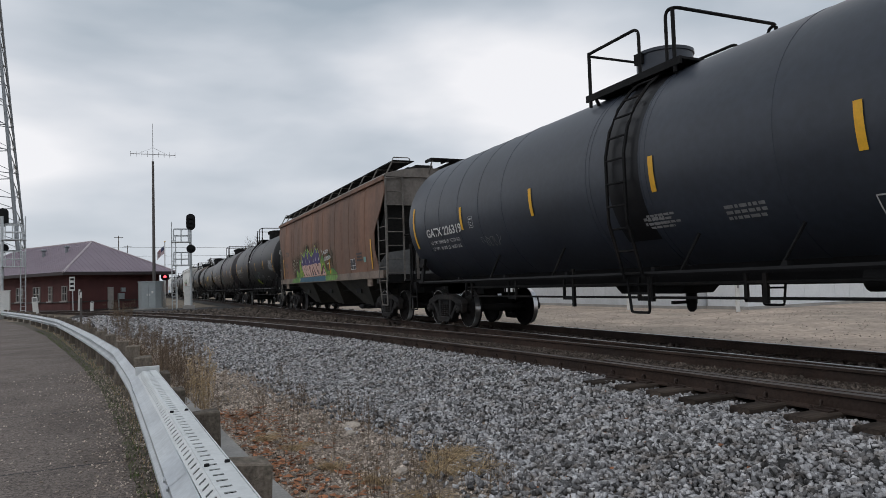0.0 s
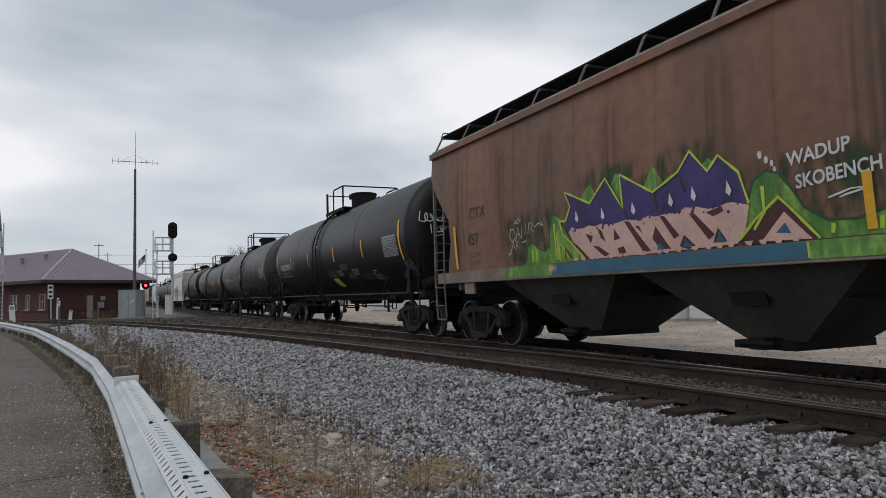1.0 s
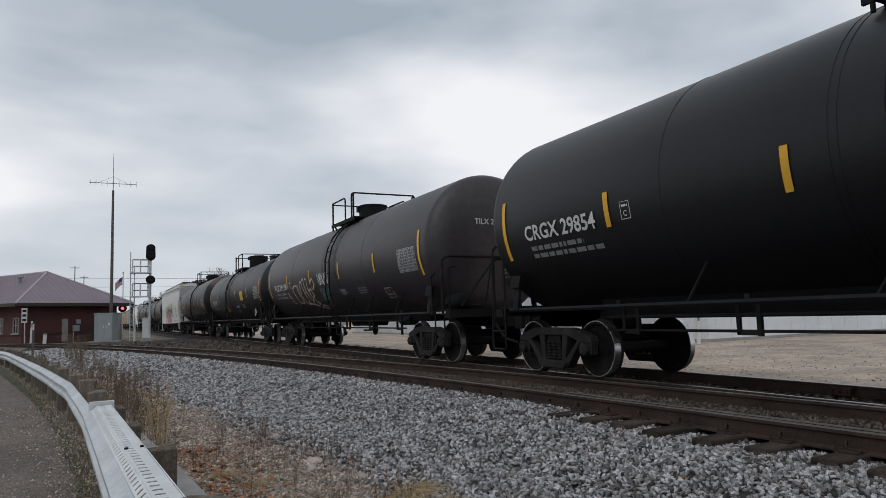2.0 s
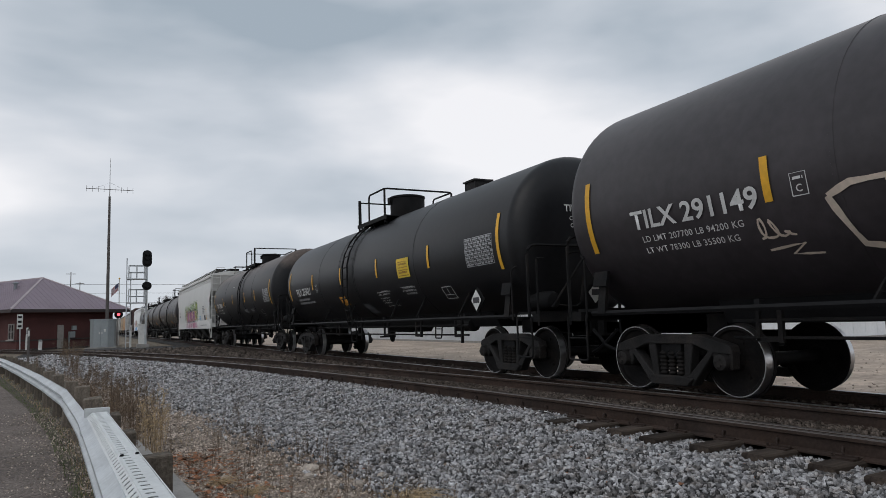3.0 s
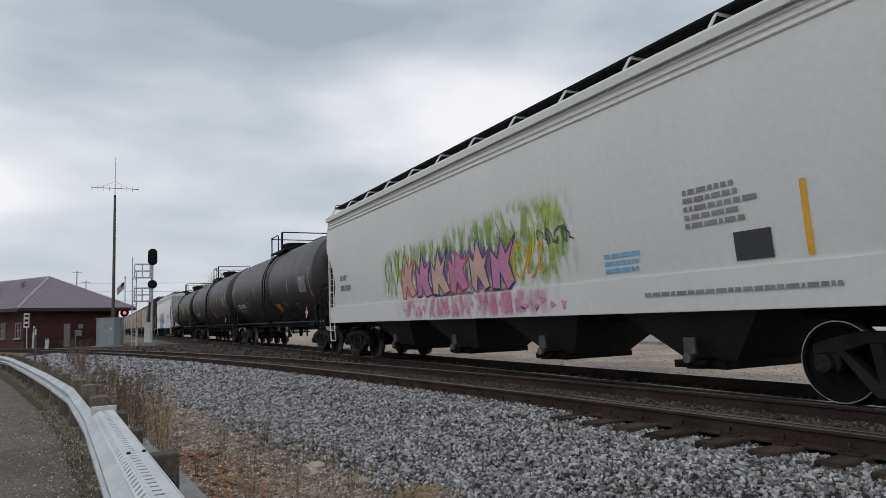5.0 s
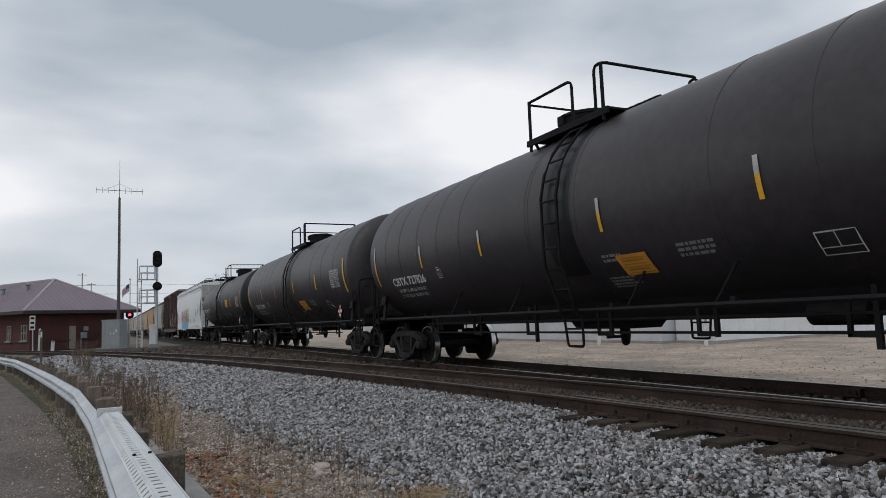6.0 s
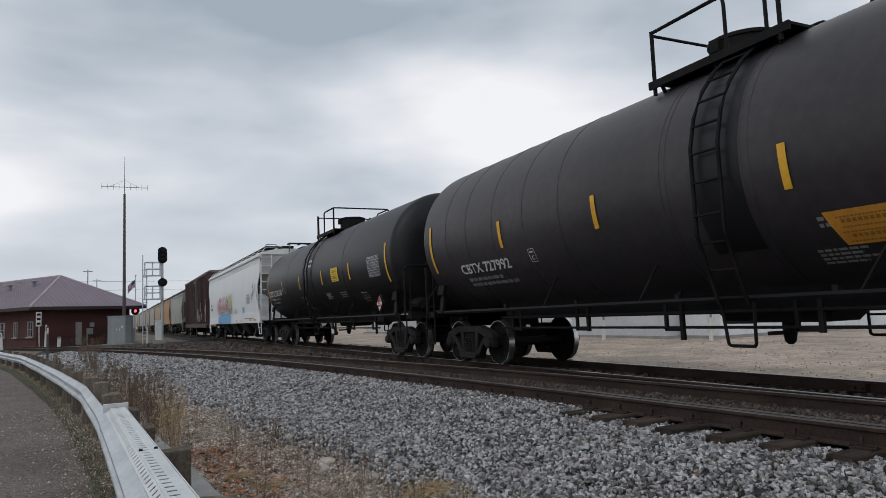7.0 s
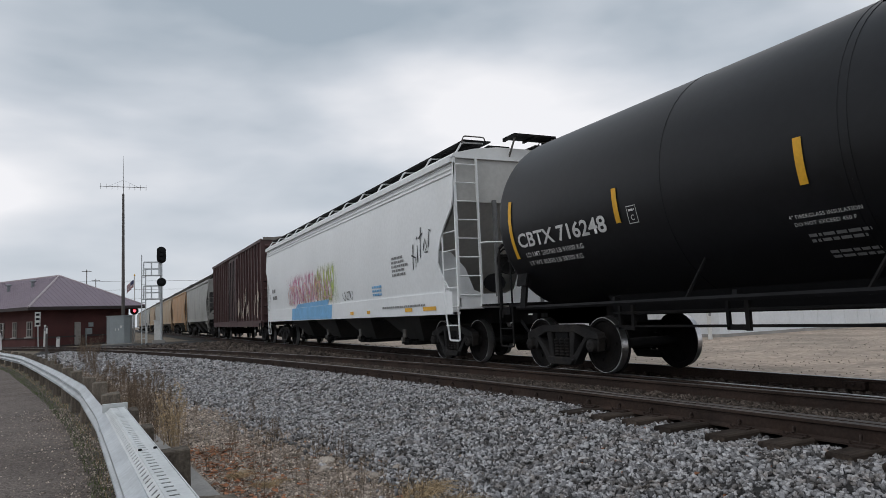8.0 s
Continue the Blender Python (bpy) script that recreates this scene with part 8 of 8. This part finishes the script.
# ---- weeds, leaves, grass ----
def weed_mesh(seed, stems, h, spread, heads):
    rnd = random.Random(seed)
    bm = bmesh.new()
    for _ in range(stems):
        a, r = rnd.uniform(0, 6.28), rnd.uniform(0, spread)
        p = Vector((r * math.cos(a), r * math.sin(a), -0.02))
        hh = h * rnd.uniform(0.55, 1.0)
        tip = p + Vector((rnd.uniform(-0.16, 0.16) * hh, rnd.uniform(-0.16, 0.16) * hh, hh))
        mid = (p + tip) / 2 + Vector((rnd.uniform(-0.03, 0.03), rnd.uniform(-0.03, 0.03), 0)) * hh
        tube(bm, [p, mid, tip], 0.0042, 3, 0.0018)
        for k in range(heads):
            s = rnd.uniform(0.35, 1.0)
            q = p + (tip - p) * s
            e = q + Vector((rnd.uniform(-1, 1), rnd.uniform(-1, 1), rnd.uniform(0.3, 1.3))) * 0.085 * hh * (1.5 - s)
            tube(bm, [q, e], 0.0020, 3)
            for _ in range(3):
                c = q + (e - q) * rnd.uniform(0.5, 1.1) + Vector((rnd.uniform(-1, 1), rnd.uniform(-1, 1), rnd.uniform(-1, 1))) * 0.008
                sz = rnd.uniform(0.004, 0.010)
                vs = [bm.verts.new(c + Vector(o) * sz) for o in ((1, 0, -0.6), (-0.6, 0.9, -0.4), (-0.6, -0.9, -0.4), (0, 0, 1))]
                for f in ((0, 1, 3), (1, 2, 3), (2, 0, 3), (0, 2, 1)):
                    bm.faces.new([vs[i] for i in f])
    return bm


def plant(name, me, x, y, s, turn, label, group):
    o = new(name, me)
    o.matrix_world = pose(x, y, land(x, y), 0, 0, turn) @ Matrix.Diagonal((s, s, s, 1))
    return tagged(o, label, "weed", group)


WEEDS = [stash(weed_mesh(k, 4, 0.8, 0.13, 9), M_WEED) for k in range(4)]
BUSHES = [stash(weed_mesh(20 + k, 11, 1.05, 0.26, 20), M_WEED) for k in range(2)] + [stash(weed_mesh(30, 6, 1.1, 0.16, 16), M_STRAW)]


def straw_mesh(seed):
    """A flattened tuft: long blades that lie over to one side."""
    rnd = random.Random(seed)
    bm = bmesh.new()
    for _ in range(130):
        a, r = rnd.uniform(0, 6.28), rnd.uniform(0, 0.16)
        p = Vector((r * math.cos(a), r * math.sin(a), -0.01))
        b = rnd.gauss(0.3, 1.0)
        ln = rnd.uniform(0.12, 0.36)
        mid = p + Vector((math.cos(b), math.sin(b), 0.75)) * ln * 0.45
        tip = mid + Vector((math.cos(b), math.sin(b), rnd.uniform(-0.6, 0.1))) * ln * 0.6
        tube(bm, [p, mid, tip], 0.003, 3, 0.001)
    return bm


STRAWS = [stash(straw_mesh(40 + k), M_STRAW) for k in range(3)]
rnd = random.Random(33)
for k in range(62):
    yy = rnd.choice([rnd.uniform(4.2, 8.5), rnd.uniform(5, 12)])
    xx = guard_x(yy) + rnd.uniform(0.95, 2.6)
    if siding_left(yy) - xx > 2.2:
        plant("dry_weed", WEEDS[k % 4], xx, yy, rnd.uniform(0.25, 0.62), rnd.uniform(0, 360), "dry brown weed stalks in gravelly dirt", "dry weeds")
for k in range(70):
    yy = rnd.uniform(9, 30)
    xx = guard_x(yy) + rnd.uniform(0.35, 0.5 + min(1.9, (yy - 7) * 0.16))
    plant("dry_bush", BUSHES[k % 2], xx, yy, rnd.uniform(0.35, 0.75), rnd.uniform(0, 360), "brown dry brush behind the guardrail posts", "dry brush")
for xx, yy, s in ((0.62, 9.0, 0.95), (0.70, 8.8, 0.75), (0.75, 9.8, 0.8), (0.9, 10.4, 0.7), (0.58, 10.2, 0.6)):
    plant("dry_bush", BUSHES[2], xx, yy, s, xx * 500, "tall straw-coloured seeded weed behind the guardrail", "dry brush")
for xx, yy, s in ((2.35, 5.6, 1.1), (2.55, 5.75, 0.8), (2.2, 5.35, 0.9), (1.75, 5.3, 0.7), (1.5, 5.9, 0.6), (1.35, 6.8, 0.6), (2.5, 5.2, 0.8), (1.1, 7.4, 0.7), (1.9, 4.7, 0.7)):
    plant("straw_tuft", STRAWS[int(xx * 10) % 3], xx, yy, s, xx * 300, "flattened tuft of straw-coloured grass", "straw tufts")


for xx, yy, s in ((-0.85, 33.5, 1.3), (-0.5, 34.5, 1.1), (-1.2, 34.0, 1.2), (-0.7, 35.2, 1.0), (-0.95, 32.6, 0.9)):
    plant("dry_bush", BUSHES[int(yy) % 2], xx, yy, s, xx * 400, "tall grey-brown brush beside the diverging track", "dry brush")


def litter(name, spots, material, size, seed, label, blade=False):
    rnd = random.Random(seed)
    bm = bmesh.new()
    for x, y in spots:
        z = land(x, y) + 0.012
        a = rnd.uniform(0, 6.28)
        s = size * rnd.uniform(0.6, 1.3)
        d, n = Vector((math.cos(a), math.sin(a), 0)), Vector((-math.sin(a), math.cos(a), 0))
        c = Vector((x, y, z))
        if blade:
            tip = c + Vector((rnd.uniform(-0.4, 0.4), rnd.uniform(-0.4, 0.4), 1)) * s
            vs = [bm.verts.new(c + n * 0.004), bm.verts.new(c - n * 0.004), bm.verts.new(tip)]
            bm.faces.new(vs)
        else:
            up = Vector((0, 0, rnd.uniform(0.0, 0.45) * s))
            pts = [c - d * s, c + n * s * 0.42 + up, c + d * s * 0.3 + n * s * 0.25 + up, c + d * s, c - n * s * 0.38 + up * 0.4]
            bm.faces.new([bm.verts.new(p) for p in pts])
    tagged(part(name, bm, material), label, "ground litter", kind="stuff")


rnd = random.Random(44)
spots = []
for _ in range(620):
    yy = rnd.uniform(5.0, 9.5)
    xx = guard_x(yy) + 0.98 + abs(rnd.gauss(0, 0.42))
    spots.append((xx, yy))
for _ in range(150):
    yy = rnd.uniform(3.5, 14)
    spots.append((siding_left(yy) - rnd.uniform(0.2, 3.2), yy))
litter("fallen_leaves", spots, M_LEAF, 0.05, 3, "scattered brown fallen oak leaves")
spots = []
for _ in range(2600):
    yy = rnd.uniform(3, 34)
    spots.append((road_edge(yy) + abs(rnd.gauss(0, 0.10)) * (1 + yy / 20) - 0.03, yy))
litter("verge_grass", spots, M_MOSS, 0.05, 4, "short green and brown grass along the asphalt edge", blade=True)
spots = []
for _ in range(5200):
    yy = rnd.uniform(3, 40)
    spots.append((guard_x(yy) + rnd.uniform(0.05, 3.0) * rnd.random(), yy))
litter("dead_grass", spots, M_STRAW, 0.05, 5, "sparse dead grass blades on the dirt strip", blade=True)

# dirt-filled cracks across the asphalt
for y0, amp in ((7.2, 0.12), (15.5, 0.25), (10.6, 0.1), (25.0, 0.3)):
    bm = bmesh.new()
    prev = None
    for k in range(60):
        x = road_edge(y0) - 0.05 - k * 0.16
        yy = y0 + amp * noise.noise(Vector((x * 0.8, y0, 0))) - 0.03 * k * 0.16
        w = 0.012 + 0.012 * abs(noise.noise(Vector((x * 3, y0, 5))))
        z = land(-5, yy) + 0.0155
        a, b = bm.verts.new((x, yy - w, z)), bm.verts.new((x, yy + w, z))
        if prev:
            bm.faces.new((prev[0], prev[1], b, a))
        prev = (a, b)
    tagged(part("road_crack", bm, M_DARKSLOT), "dirt-filled crack across the asphalt", "crack", kind="structure")


def motions():
    """The train runs past at a steady speed; its wheels roll."""
    for car, s in CARS:
        walk(car, [(0.0, pose(TRACK_X, s, 0)), (8.0, pose(TRACK_X, s - SPEED * 8.0, 0))])
        for c in car.animation_data.action.layers[0].strips[0].channelbag(car.animation_data.action_slot).fcurves:
            for k in c.keyframe_points:
                k.interpolation = "LINEAR"
    turn = math.degrees(SPEED / 30 / 0.457)
    for ax, y in SPINNING:
        walk(ax, [(k / 30, pose(0, y, 0.457, turn * k, 0, 0)) for k in range(241)])


motions()
